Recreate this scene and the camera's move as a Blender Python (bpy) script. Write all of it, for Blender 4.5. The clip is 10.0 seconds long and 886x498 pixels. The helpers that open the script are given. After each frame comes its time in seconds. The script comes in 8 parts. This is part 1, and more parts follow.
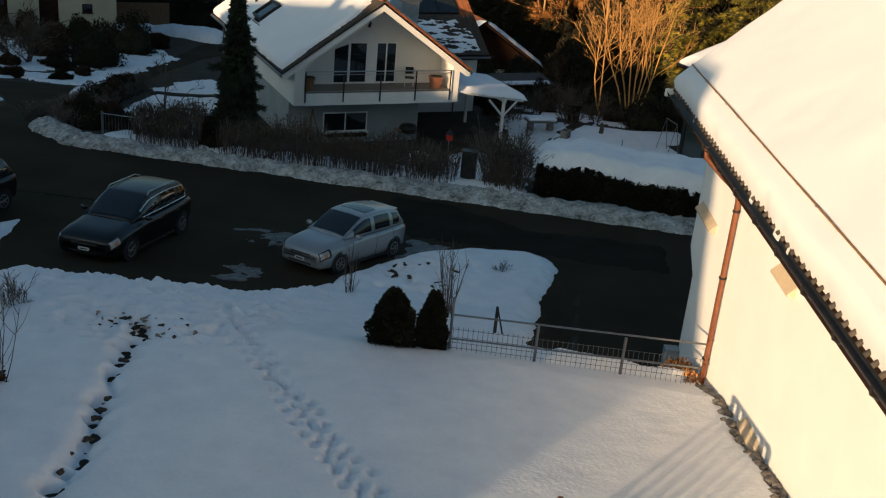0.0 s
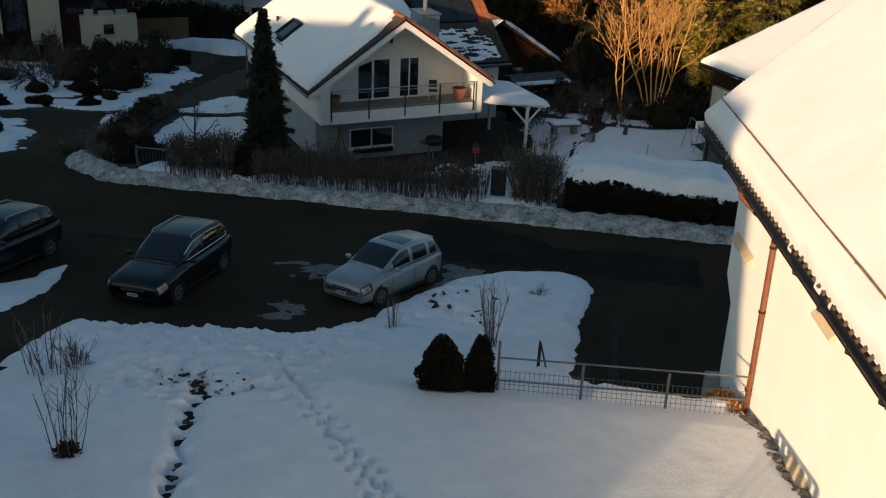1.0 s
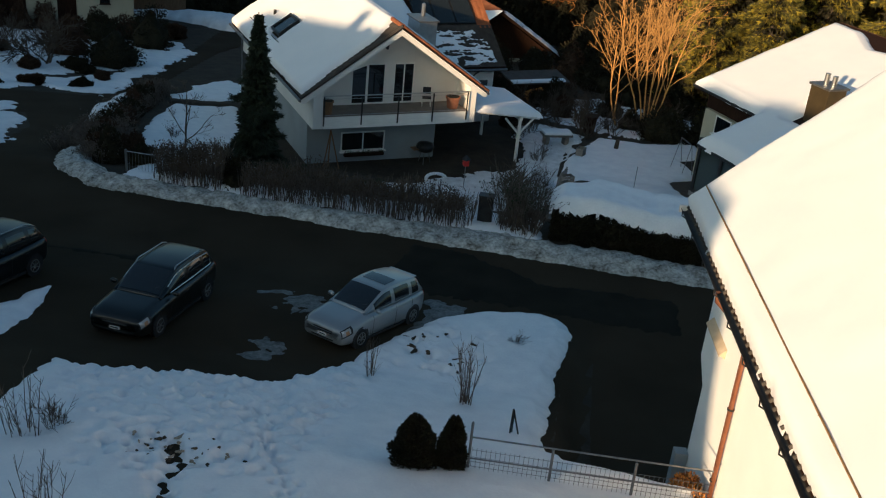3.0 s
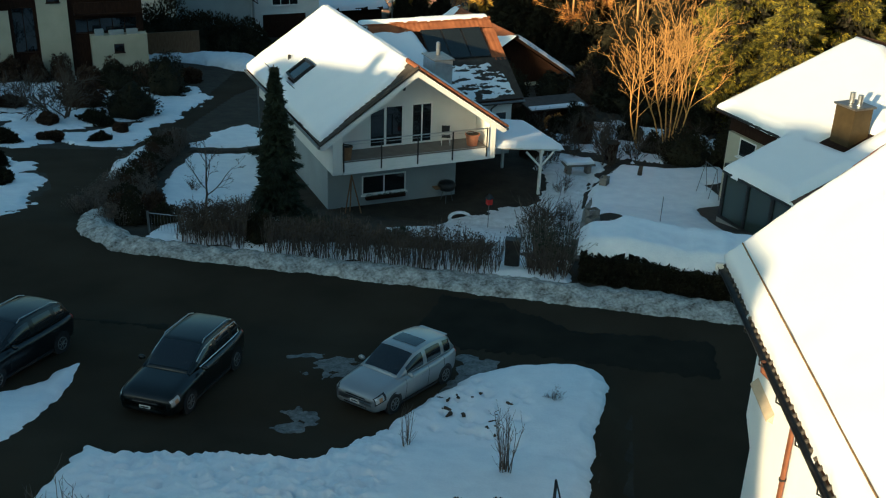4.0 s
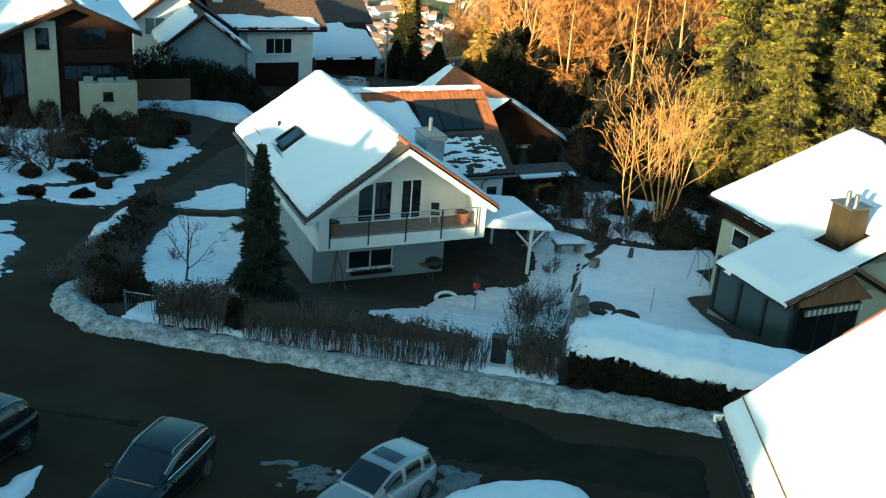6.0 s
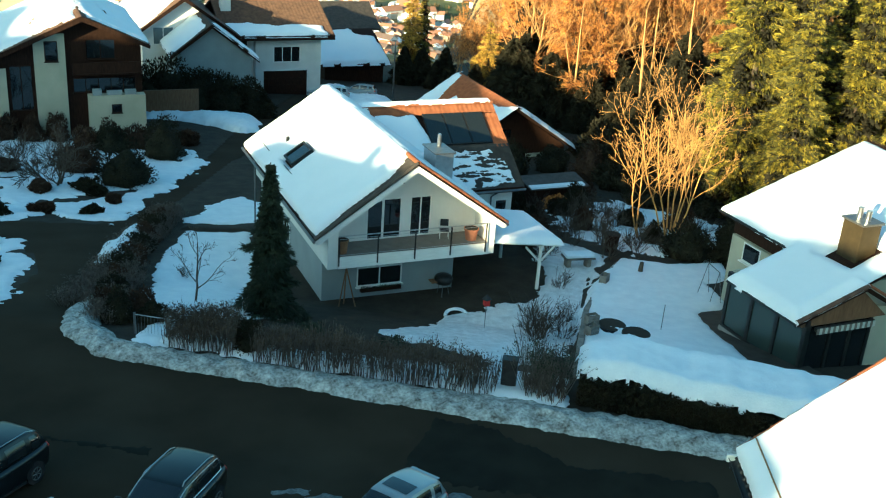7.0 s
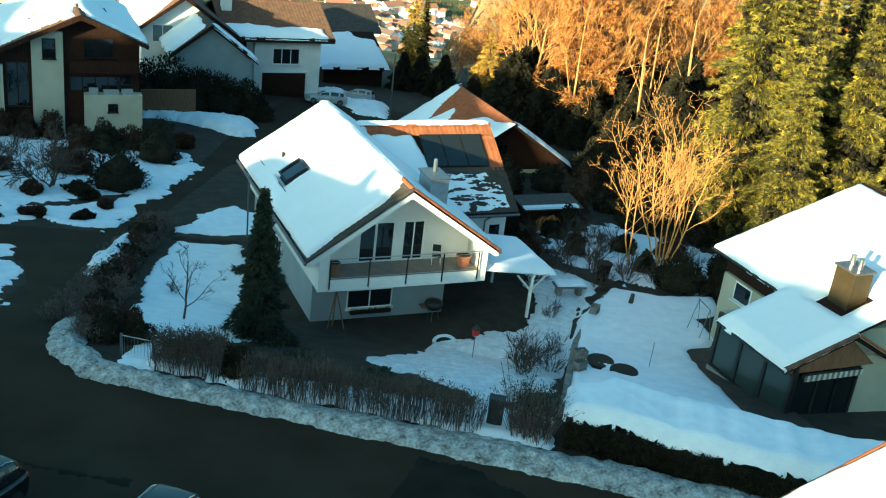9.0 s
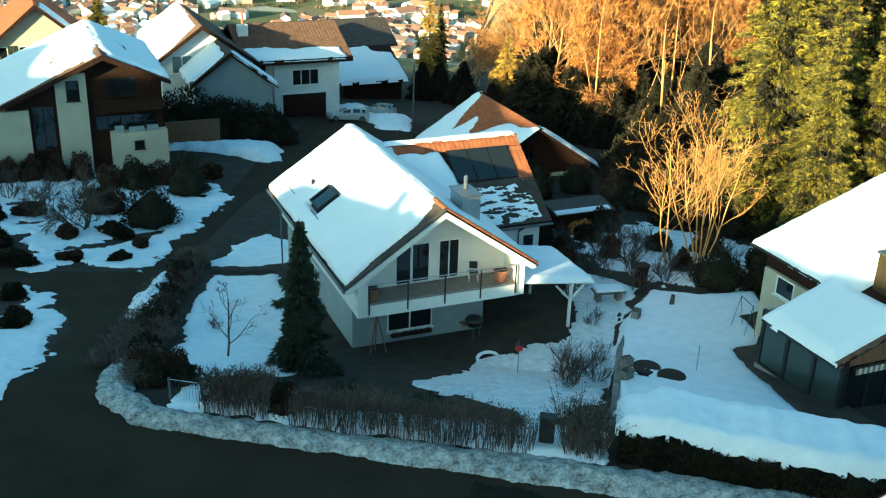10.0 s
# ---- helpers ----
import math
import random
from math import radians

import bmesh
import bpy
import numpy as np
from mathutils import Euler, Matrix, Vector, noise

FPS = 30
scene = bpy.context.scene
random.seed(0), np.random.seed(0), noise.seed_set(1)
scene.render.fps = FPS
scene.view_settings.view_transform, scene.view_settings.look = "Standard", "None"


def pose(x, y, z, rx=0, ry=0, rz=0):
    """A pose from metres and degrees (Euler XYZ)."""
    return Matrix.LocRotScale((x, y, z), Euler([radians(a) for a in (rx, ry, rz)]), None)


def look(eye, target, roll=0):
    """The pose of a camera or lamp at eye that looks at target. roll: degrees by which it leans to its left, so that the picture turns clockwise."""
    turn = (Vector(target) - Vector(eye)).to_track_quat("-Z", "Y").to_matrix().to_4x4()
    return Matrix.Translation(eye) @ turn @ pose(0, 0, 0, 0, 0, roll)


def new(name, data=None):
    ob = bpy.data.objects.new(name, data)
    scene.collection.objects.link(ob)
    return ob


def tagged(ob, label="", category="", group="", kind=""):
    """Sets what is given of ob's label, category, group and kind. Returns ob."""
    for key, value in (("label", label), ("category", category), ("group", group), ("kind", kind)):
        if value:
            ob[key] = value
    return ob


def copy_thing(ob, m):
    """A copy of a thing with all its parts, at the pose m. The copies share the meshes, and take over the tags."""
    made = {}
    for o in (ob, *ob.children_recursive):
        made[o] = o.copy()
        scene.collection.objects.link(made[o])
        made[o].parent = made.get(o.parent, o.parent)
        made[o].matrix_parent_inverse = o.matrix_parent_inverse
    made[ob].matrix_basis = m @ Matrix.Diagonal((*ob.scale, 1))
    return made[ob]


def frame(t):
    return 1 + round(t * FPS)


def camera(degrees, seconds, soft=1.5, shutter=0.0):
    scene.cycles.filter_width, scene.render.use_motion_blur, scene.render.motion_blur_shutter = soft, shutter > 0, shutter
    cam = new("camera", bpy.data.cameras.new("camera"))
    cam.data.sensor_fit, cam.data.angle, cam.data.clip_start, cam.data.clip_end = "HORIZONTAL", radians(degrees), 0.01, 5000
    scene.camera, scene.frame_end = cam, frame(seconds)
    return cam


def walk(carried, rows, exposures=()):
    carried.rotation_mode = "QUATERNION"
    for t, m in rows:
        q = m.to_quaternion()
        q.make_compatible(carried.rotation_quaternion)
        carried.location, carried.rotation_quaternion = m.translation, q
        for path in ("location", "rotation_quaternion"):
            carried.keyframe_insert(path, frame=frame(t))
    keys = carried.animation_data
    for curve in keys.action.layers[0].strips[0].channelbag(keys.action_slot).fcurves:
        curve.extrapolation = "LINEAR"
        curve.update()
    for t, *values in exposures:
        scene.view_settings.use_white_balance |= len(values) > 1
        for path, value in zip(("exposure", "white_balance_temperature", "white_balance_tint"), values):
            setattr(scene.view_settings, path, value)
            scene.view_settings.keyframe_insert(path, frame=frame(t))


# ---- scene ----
cam = camera(46.0, 10.0, soft=1.15)
PATH = [
    (0, (-19.147, -48.171, 13.018), (-18.333, -46.509, 12.261), 5.5),
    (0.5, (-19.36, -48.122, 13.699), (-18.553, -46.453, 12.946), 5.4),
    (1, (-19.649, -48.04, 14.35), (-18.877, -46.369, 13.567), 2.4),
    (1.5, (-19.714, -48.028, 14.928), (-18.973, -46.368, 14.094), 0.7),
    (2, (-19.552, -47.896, 15.551), (-18.793, -46.246, 14.714), 3.2),
    (2.2, (-19.505, -47.844, 15.737), (-18.724, -46.198, 14.911), 4.6),
    (3.3, (-19.311, -47.12, 17.01), (-18.527, -45.491, 16.153), 5.9),
    (3.4, (-19.347, -47.036, 17.077), (-18.574, -45.399, 16.227), 4.6),
    (3.5, (-19.342, -46.837, 17.183), (-18.583, -45.19, 16.34), 3.3),
    (4, (-19.107, -46.279, 17.683), (-18.361, -44.618, 16.855), 2.2),
    (4.5, (-18.848, -45.695, 18.106), (-18.074, -44.023, 17.328), 3.9),
    (5, (-18.776, -45.242, 18.497), (-17.99, -43.567, 17.739), 4.6),
    (5.3, (-18.636, -45.0, 18.738), (-17.853, -43.328, 17.969), 4.0),
    (5.5, (-18.567, -44.872, 18.873), (-17.791, -43.189, 18.12), 4.2),
    (5.7, (-18.529, -44.688, 19.015), (-17.747, -43.013, 18.254), 4.8),
    (7, (-18.389, -44.02, 19.99), (-17.625, -42.337, 19.225), 4.2),
    (7.5, (-18.328, -43.836, 20.304), (-17.564, -42.151, 19.545), 4.5),
    (8, (-18.35, -43.783, 20.418), (-17.592, -42.097, 19.656), 4.0),
    (8.5, (-18.329, -43.45, 20.972), (-17.567, -41.767, 20.207), 5.0),
    (9, (-18.257, -43.269, 21.306), (-17.478, -41.596, 20.536), 6.9),
    (9.5, (-18.315, -43.0, 21.754), (-17.549, -41.325, 20.977), 5.7),
    (10, (-18.438, -42.752, 22.018), (-17.711, -41.056, 21.246), 1.9),
]
EXPOSURES = [(0.0, 0.8, 5250, -5), (2.0, 0.87, 5200, -4), (3.5, 0.95, 4950, -12), (4.0, 1.3, 4800, -20), (4.5, 1.45, 4600, -26), (5.0, 1.62, 4600, -27), (5.5, 1.85, 4500, -28), (7.5, 2.15, 4400, -31), (10.0, 2.2, 4320, -33)]
walk(cam, [(t, look(eye, target, roll)) for t, eye, target, roll in PATH], EXPOSURES)

# ---------------------------------------------------------------- light
SUN_DIR = Vector((0.86, 0.51, -0.2126)).normalized()      # the way the light travels
world = bpy.data.worlds.new("sky")
scene.world = world
world.use_nodes = True
wt = world.node_tree
sky = wt.nodes.new("ShaderNodeTexSky")
sky.sky_type = 'NISHITA'
sky.sun_disc = False
sky.dust_density, sky.ozone_density = 2.5, 0.6
sky.sun_elevation = radians(12)
sky.sun_rotation = math.atan2(-SUN_DIR.x, -SUN_DIR.y)
wt.nodes["Background"].inputs["Strength"].default_value = 0.060
wt.links.new(sky.outputs[0], wt.nodes["Background"].inputs["Color"])
sun_data = bpy.data.lights.new("sun", 'SUN')
sun_data.energy, sun_data.angle, sun_data.color = 4.6, radians(0.6), (1.0, 0.57, 0.285)
sun = new("sun", sun_data)
sun.rotation_mode = 'QUATERNION'
sun.rotation_quaternion = SUN_DIR.to_track_quat('-Z', 'Y')

# ---------------------------------------------------------------- frames of reference
# u runs along the road, v across it away from the camera; (x, y) follow the balcony house
DU, DV, V0 = (0.83486, -0.55047), (0.55047, 0.83486), -12.405


def to_uv(x, y):
    return DU[0] * x + DU[1] * y, DV[0] * x + DV[1] * y - V0


def to_xy(u, v):
    v = v + V0
    return DU[0] * u + DV[0] * v, DU[1] * u + DV[1] * v


def ramp(x, a, b):
    t = np.clip((x - a) / (b - a), 0, 1)
    return t * t * (3 - 2 * t)


def height(x, y):
    """The lie of the land: a hillside that falls from the garden over the road to the valley."""
    u, v = to_uv(np.asarray(x, float), np.asarray(y, float))
    vs = [-3000, -60, -40, -20.2, -16.2, -13.5, -10, -6.5, 0]
    zs = [60, 8.5, 6.3, 3.05, 1.75, 1.0, 0.72, 0.15, 0]
    left = np.interp(v, vs + [4, 20.8, 38, 75, 120, 420, 800, 1600, 2600], zs + [-1.1, -3.9, -6, -9.9, -16, -80, -188, -196, 160])
    mid = np.interp(v, vs + [4, 8, 11.5, 24, 38, 75, 120, 420, 800, 1600, 2600], zs + [-0.8, -1.9, -3.1, -3.2, -6, -9.9, -16, -80, -188, -196, 160])
    lawn = np.interp(v, vs + [9.7, 14, 24, 38, 75, 120, 420, 800, 1600, 2600], zs + [-1.6, -2.4, -3.15, -6, -9.9, -16, -80, -188, -196, 160])
    k, k2 = ramp(u, -14, -6), ramp(u, 8.5, 9.1)
    z = (left * (1 - k) + mid * k) * (1 - k2) + lawn * k2
    # driveway cut beside the neighbour's wall
    cut = ramp(u, 10.3, 10.9) * ramp(v, -17.9, -17.4) * (1 - ramp(u, 24, 26)) * (v < 0)
    z = z * (1 - cut) + np.minimum(z, 0.1 + 0.03 * np.clip(-v - 6, 0, 20)) * cut
    # shoulder of the far slope beyond the wood
    r, l = 0.441 * (x + 18.4) + 0.898 * (y + 42.8), 0.898 * (x + 18.4) - 0.441 * (y + 42.8)
    rise = ramp(r, 165, 205) * (1 - ramp(r, 270, 330)) * ramp(l, -11, 0) * (1 - ramp(l, 60, 90))
    z = z * (1 - rise) + np.maximum(z, -17 + 0.035 * (r - 190)) * rise
    # unseen hill crest, added and notched to keep the low sun off the road
    q, w = 0.86 * x + 0.51 * y, 0.51 * x - 0.86 * y
    crest = np.interp(w, [-60, -56, -53, -50, -46, -40, -37, -28, -24, -22.5, -18, -17, -14.5, -13.4, -12.2, -10.1, -7.2, -4.0, -0.6, -0.1, 0.4, 0.9, 1.3, 1.6, 2.5, 2.8, 3.0, 5.2, 5.7, 10, 12, 20, 24.4], [18.5, 19.4, 18.8, 16, 17.0, 18.0, 21.5, 21.5, 19.0, 18.5, 18.4, 15.2, 14.6, 15.5, 16.2, 16.45, 16.7, 17.0, 17.4, 17.2, 16.4, 15.7, 15.0, 13.4, 13.3, 16.6, 17.2, 17.2, 17.3, 17.5, 18.2, 18.2, 17.7])
    bump = ramp(q, -78, -62) * (1 - ramp(q, -62, -52)) * (1 - ramp(w, 24.4, 25.5)) * ramp(w, -66, -60)
    return z * (1 - bump) + np.maximum(z, crest) * bump


def hz(x, y):
    return float(height(x, y))


# ---------------------------------------------------------------- materials
def material(name, dark, light, scale=6.0, rough=0.8, bump=0.2, fine=40.0, metal=0.0, patch=0.35, per_object=0.0, stretch=(1, 1, 1), spec=0.3):
    """A surface whose colour wanders between two tones at a coarse and a fine scale, with fine relief."""
    m = bpy.data.materials.new(name)
    m.use_nodes = True
    nt = m.node_tree
    bsdf = nt.nodes["Principled BSDF"]
    link = nt.links.new
    geo = nt.nodes.new("ShaderNodeNewGeometry")
    mp = nt.nodes.new("ShaderNodeMapping")
    mp.inputs["Scale"].default_value = stretch
    link(geo.outputs["Position"], mp.inputs["Vector"])
    n1 = nt.nodes.new("ShaderNodeTexNoise")
    n1.inputs["Scale"].default_value, n1.inputs["Detail"].default_value = scale, 6
    n2 = nt.nodes.new("ShaderNodeTexNoise")
    n2.inputs["Scale"].default_value, n2.inputs["Detail"].default_value = fine, 4
    link(mp.outputs[0], n1.inputs["Vector"])
    link(mp.outputs[0], n2.inputs["Vector"])
    mix = nt.nodes.new("ShaderNodeMath")
    mix.operation = 'MULTIPLY_ADD'
    mix.inputs[1].default_value = patch
    link(n2.outputs["Fac"], mix.inputs[0])
    sc = nt.nodes.new("ShaderNodeMath")
    sc.operation = 'MULTIPLY_ADD'
    sc.inputs[1].default_value, sc.inputs[2].default_value = 1.6, -0.3 - patch * 0.5
    link(n1.outputs["Fac"], sc.inputs[0])
    link(sc.outputs[0], mix.inputs[2])
    cr = nt.nodes.new("ShaderNodeMix")
    cr.data_type, cr.clamp_factor = 'RGBA', True
    cr.inputs["A"].default_value, cr.inputs["B"].default_value = (*dark, 1), (*light, 1)
    link(mix.outputs[0], cr.inputs["Factor"])
    colour = cr.outputs["Result"]
    if per_object:
        info = nt.nodes.new("ShaderNodeObjectInfo")
        ma = nt.nodes.new("ShaderNodeMath")
        ma.operation = 'MULTIPLY_ADD'
        ma.inputs[1].default_value, ma.inputs[2].default_value = per_object, 1 - per_object / 2
        link(info.outputs["Random"], ma.inputs[0])
        hs = nt.nodes.new("ShaderNodeHueSaturation")
        link(ma.outputs[0], hs.inputs["Value"])
        link(colour, hs.inputs["Color"])
        colour = hs.outputs["Color"]
    link(colour, bsdf.inputs["Base Color"])
    bsdf.inputs["Roughness"].default_value = rough
    bsdf.inputs["Metallic"].default_value = metal
    bsdf.inputs["Specular IOR Level"].default_value = spec
    if bump:
        bp = nt.nodes.new("ShaderNodeBump")
        bp.inputs["Strength"].default_value, bp.inputs["Distance"].default_value = bump, 0.03
        link(mix.outputs[0], bp.inputs["Height"])
        link(bp.outputs[0], bsdf.inputs["Normal"])
    return m


def glass(name, tint, rough=0.04):
    """A dark window pane: what lies behind it is unlit, the pane mirrors the sky."""
    m = bpy.data.materials.new(name)
    m.use_nodes = True
    b = m.node_tree.nodes["Principled BSDF"]
    b.inputs["Base Color"].default_value = (*tint, 1)
    b.inputs["Roughness"].default_value = rough
    b.inputs["Specular IOR Level"].default_value = 0.7
    nz = m.node_tree.nodes.new("ShaderNodeTexNoise")
    nz.inputs["Scale"].default_value = 1.3
    bp = m.node_tree.nodes.new("ShaderNodeBump")
    bp.inputs["Strength"].default_value, bp.inputs["Distance"].default_value = 0.05, 0.02
    m.node_tree.links.new(nz.outputs["Fac"], bp.inputs["Height"])
    m.node_tree.links.new(bp.outputs[0], b.inputs["Normal"])
    return m


def islands(name, stops, rough=0.8, blend=False):
    """A material whose colour differs from one joined piece to the next."""
    m = bpy.data.materials.new(name)
    m.use_nodes = True
    nt = m.node_tree
    g = nt.nodes.new("ShaderNodeNewGeometry")
    cr = nt.nodes.new("ShaderNodeValToRGB")
    cr.color_ramp.interpolation = 'LINEAR' if blend else 'CONSTANT'
    while len(cr.color_ramp.elements) < len(stops):
        cr.color_ramp.elements.new(0.5)
    for e, (p, col) in zip(cr.color_ramp.elements, stops):
        e.position, e.color = p, (*col, 1)
    nt.links.new(g.outputs["Random Per Island"], cr.inputs[0])
    nt.links.new(cr.outputs[0], nt.nodes["Principled BSDF"].inputs["Base Color"])
    nt.nodes["Principled BSDF"].inputs["Roughness"].default_value = rough
    return m


SNOW = material("snow", (0.74, 0.76, 0.80), (0.89, 0.90, 0.91), 1.6, 0.55, 0.55, 14, patch=0.6)
ROOF_SNOW = material("roof_snow", (0.84, 0.85, 0.87), (0.90, 0.90, 0.91), 0.6, 0.5, 0.12, 5, patch=0.3)
ROUGH_SNOW = material("trodden_snow", (0.55, 0.55, 0.55), (0.88, 0.89, 0.90), 2.6, 0.6, 1.0, 18, patch=1.0)
DIRTY_SNOW = material("dirty_snow", (0.085, 0.075, 0.055), (0.66, 0.66, 0.62), 2.6, 0.75, 0.9, 9, patch=1.3)
ASPHALT = material("asphalt", (0.024, 0.019, 0.012), (0.050, 0.040, 0.026), 0.35, 0.92, 0.35, 60, patch=0.35, spec=0.05)
SOIL = material("soil", (0.014, 0.012, 0.008), (0.052, 0.042, 0.028), 1.1, 0.95, 0.9, 12, patch=0.6)
PLASTER = material("white_plaster", (0.62, 0.61, 0.58), (0.78, 0.77, 0.74), 0.8, 0.85, 0.08, 60, patch=0.2)
PLASTER_BRIGHT = material("bright_plaster", (0.78, 0.77, 0.74), (0.86, 0.85, 0.82), 0.8, 0.85, 0.06, 60, patch=0.2)
PLASTER_GREY = material("grey_plaster", (0.24, 0.265, 0.275), (0.32, 0.345, 0.355), 0.7, 0.85, 0.08, 60, patch=0.2)
PLASTER_CREAM = material("cream_plaster", (0.37, 0.35, 0.26), (0.48, 0.455, 0.345), 0.8, 0.85, 0.08, 60, patch=0.2)
WHITE_WOOD = material("white_painted_wood", (0.66, 0.65, 0.62), (0.80, 0.79, 0.76), 2, 0.5, 0.1, 60, patch=0.2, stretch=(1, 1, 6))
DARK_WOOD = material("dark_wood", (0.011, 0.006, 0.004), (0.036, 0.018, 0.011), 3, 0.7, 0.3, 30, patch=0.5, stretch=(3, 3, 0.6), per_object=0.2, spec=0.1)
WARM_WOOD = material("warm_wood", (0.11, 0.06, 0.03), (0.24, 0.14, 0.07), 3, 0.6, 0.3, 30, patch=0.5, stretch=(3, 3, 0.6))
TILE = material("clay_tile", (0.17, 0.058, 0.024), (0.34, 0.125, 0.048), 2.2, 0.75, 0.3, 25, patch=0.5, per_object=0.25)
TILE_BROWN = material("brown_tile", (0.055, 0.034, 0.024), (0.15, 0.085, 0.052), 2.2, 0.75, 0.3, 25, patch=0.5, per_object=0.25)
TILE_DARK = material("dark_tile", (0.03, 0.026, 0.022), (0.08, 0.066, 0.055), 2.2, 0.7, 0.3, 25, patch=0.5, per_object=0.25)
COPPER = material("copper", (0.26, 0.10, 0.05), (0.42, 0.18, 0.09), 4, 0.4, 0.1, 30, metal=0.85)
METAL = material("grey_metal", (0.14, 0.14, 0.14), (0.26, 0.26, 0.26), 5, 0.4, 0.05, 40, metal=0.8)
TRIM = material("polished_trim", (0.72, 0.72, 0.71), (0.85, 0.85, 0.84), 5, 0.35, 0.0, 40, metal=0.6)
STEEL = material("bright_steel", (0.40, 0.40, 0.40), (0.58, 0.58, 0.57), 5, 0.3, 0.05, 40, metal=0.9)
DARK_METAL = material("dark_metal", (0.018, 0.018, 0.018), (0.05, 0.05, 0.05), 5, 0.45, 0.05, 40, metal=0.5)
CONCRETE = material("concrete", (0.20, 0.19, 0.18), (0.34, 0.33, 0.31), 1.4, 0.9, 0.4, 25, patch=0.5)
STONE = material("stone", (0.10, 0.09, 0.08), (0.26, 0.24, 0.21), 3, 0.85, 0.6, 20, patch=0.6, per_object=0.5)
GLASS = glass("dark_glass", (0.012, 0.014, 0.016))
GLASS_DIM = glass("dim_glass", (0.040, 0.055, 0.050), 0.06)
GLASS_PALE = glass("pale_glass", (0.10, 0.13, 0.14), 0.08)
SOLAR = glass("solar_glass", (0.016, 0.019, 0.018), 0.22)
DARK_BARK = material("dark_bark", (0.045, 0.034, 0.025), (0.11, 0.085, 0.06), 4, 0.9, 0.5, 30, patch=0.5)
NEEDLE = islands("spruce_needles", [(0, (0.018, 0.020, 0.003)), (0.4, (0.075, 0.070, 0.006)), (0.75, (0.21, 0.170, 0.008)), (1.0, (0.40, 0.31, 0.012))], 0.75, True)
# brighter copy of the spruce needles, with low sunlight put into its colour
NEEDLE_SUNLIT = islands("sunlit_needles", [(0, (0.10, 0.062, 0.008)), (0.4, (0.30, 0.19, 0.018)), (0.8, (0.52, 0.33, 0.032)), (1.0, (0.64, 0.42, 0.05))], 0.75, True)
NEEDLE_DARK = material("dark_needles", (0.011, 0.016, 0.009), (0.034, 0.042, 0.020), 1.5, 0.7, 0.0, 8, patch=0.8)
BROWN_LEAF = islands("withered_leaves", [(0, (0.08, 0.026, 0.005)), (0.4, (0.30, 0.115, 0.018)), (0.8, (0.58, 0.25, 0.040)), (1.0, (0.76, 0.38, 0.075))], 0.8, True)
TWIG = material("twigs", (0.03, 0.025, 0.019), (0.19, 0.155, 0.125), 3, 0.9, 0.0, 20, patch=0.6)
EVERGREEN = material("evergreen_leaves", (0.010, 0.018, 0.010), (0.040, 0.055, 0.025), 2.5, 0.7, 0.0, 12, patch=0.8)
TERRACOTTA = material("terracotta", (0.34, 0.13, 0.07), (0.50, 0.21, 0.11), 6, 0.8, 0.1, 40)
RUBBER = material("rubber", (0.012, 0.012, 0.012), (0.028, 0.027, 0.026), 8, 0.8, 0.2, 60)
PLASTIC_BLACK = material("black_plastic", (0.014, 0.014, 0.015), (0.03, 0.03, 0.032), 8, 0.5, 0.05, 60)
RED_PAINT = material("red_paint", (0.36, 0.02, 0.02), (0.50, 0.04, 0.03), 8, 0.4, 0.05, 60)


def car_paint(name, col, metal):
    m = material(name, tuple(c * 0.92 for c in col), col, 0.8, 0.28, 0.0, 200, metal=metal, patch=0.3, spec=0.35)
    b = m.node_tree.nodes["Principled BSDF"]
    b.inputs["Coat Weight"].default_value, b.inputs["Coat Roughness"].default_value = 0.25, 0.12
    return m


SILVER = car_paint("silver_paint", (0.34, 0.35, 0.355), 0.5)
BLACK_PAINT = car_paint("black_paint", (0.006, 0.008, 0.008), 0.0)
BLUE_PAINT = car_paint("dark_blue_paint", (0.006, 0.008, 0.010), 0.0)
WHITE_PAINT = car_paint("pale_paint", (0.45, 0.46, 0.46), 0.3)
LAMP_GLASS = glass("headlamp_glass", (0.34, 0.34, 0.33), 0.06)
AMBER = glass("amber_lens", (0.34, 0.19, 0.10), 0.1)


# ---------------------------------------------------------------- building tools
def part(name, bm, mat, parent=None, label="", smooth=False, placed=False):
    """Links a bmesh as one mesh object under a thing or a part. placed: the bmesh is drawn in the place's own coordinates."""
    if placed and parent is not None:
        top = parent
        while top.parent is not None:
            top = top.parent
        bm.transform(top.matrix_basis.inverted())
    me = bpy.data.meshes.new(name)
    bm.normal_update()
    bm.to_mesh(me)
    bm.free()
    me.materials.append(mat)
    if smooth:
        for p in me.polygons:
            p.use_smooth = True
    ob = new(name, me)
    if parent is not None:
        ob.parent = parent
    if label:
        tagged(ob, label)
    return ob


def thing(name, label, category, m=None, group="", kind=""):
    ob = new(name)
    ob.empty_display_size = 0.2
    if m is not None:
        ob.matrix_basis = m
    return tagged(ob, label, category, group, kind)


def box(bm, x0, x1, y0, y1, z0, z1, bevel=0.0):
    g = bmesh.ops.create_cube(bm, size=1.0)
    bmesh.ops.scale(bm, vec=(x1 - x0, y1 - y0, z1 - z0), verts=g["verts"])
    bmesh.ops.translate(bm, vec=((x0 + x1) / 2, (y0 + y1) / 2, (z0 + z1) / 2), verts=g["verts"])
    if bevel:
        es = {e for v in g["verts"] for e in v.link_edges}
        bmesh.ops.bevel(bm, geom=list(es), offset=bevel, segments=2, affect='EDGES', profile=0.5)
    return bm


def boxm(*a, bevel=0.0):
    return box(bmesh.new(), *a, bevel=bevel)


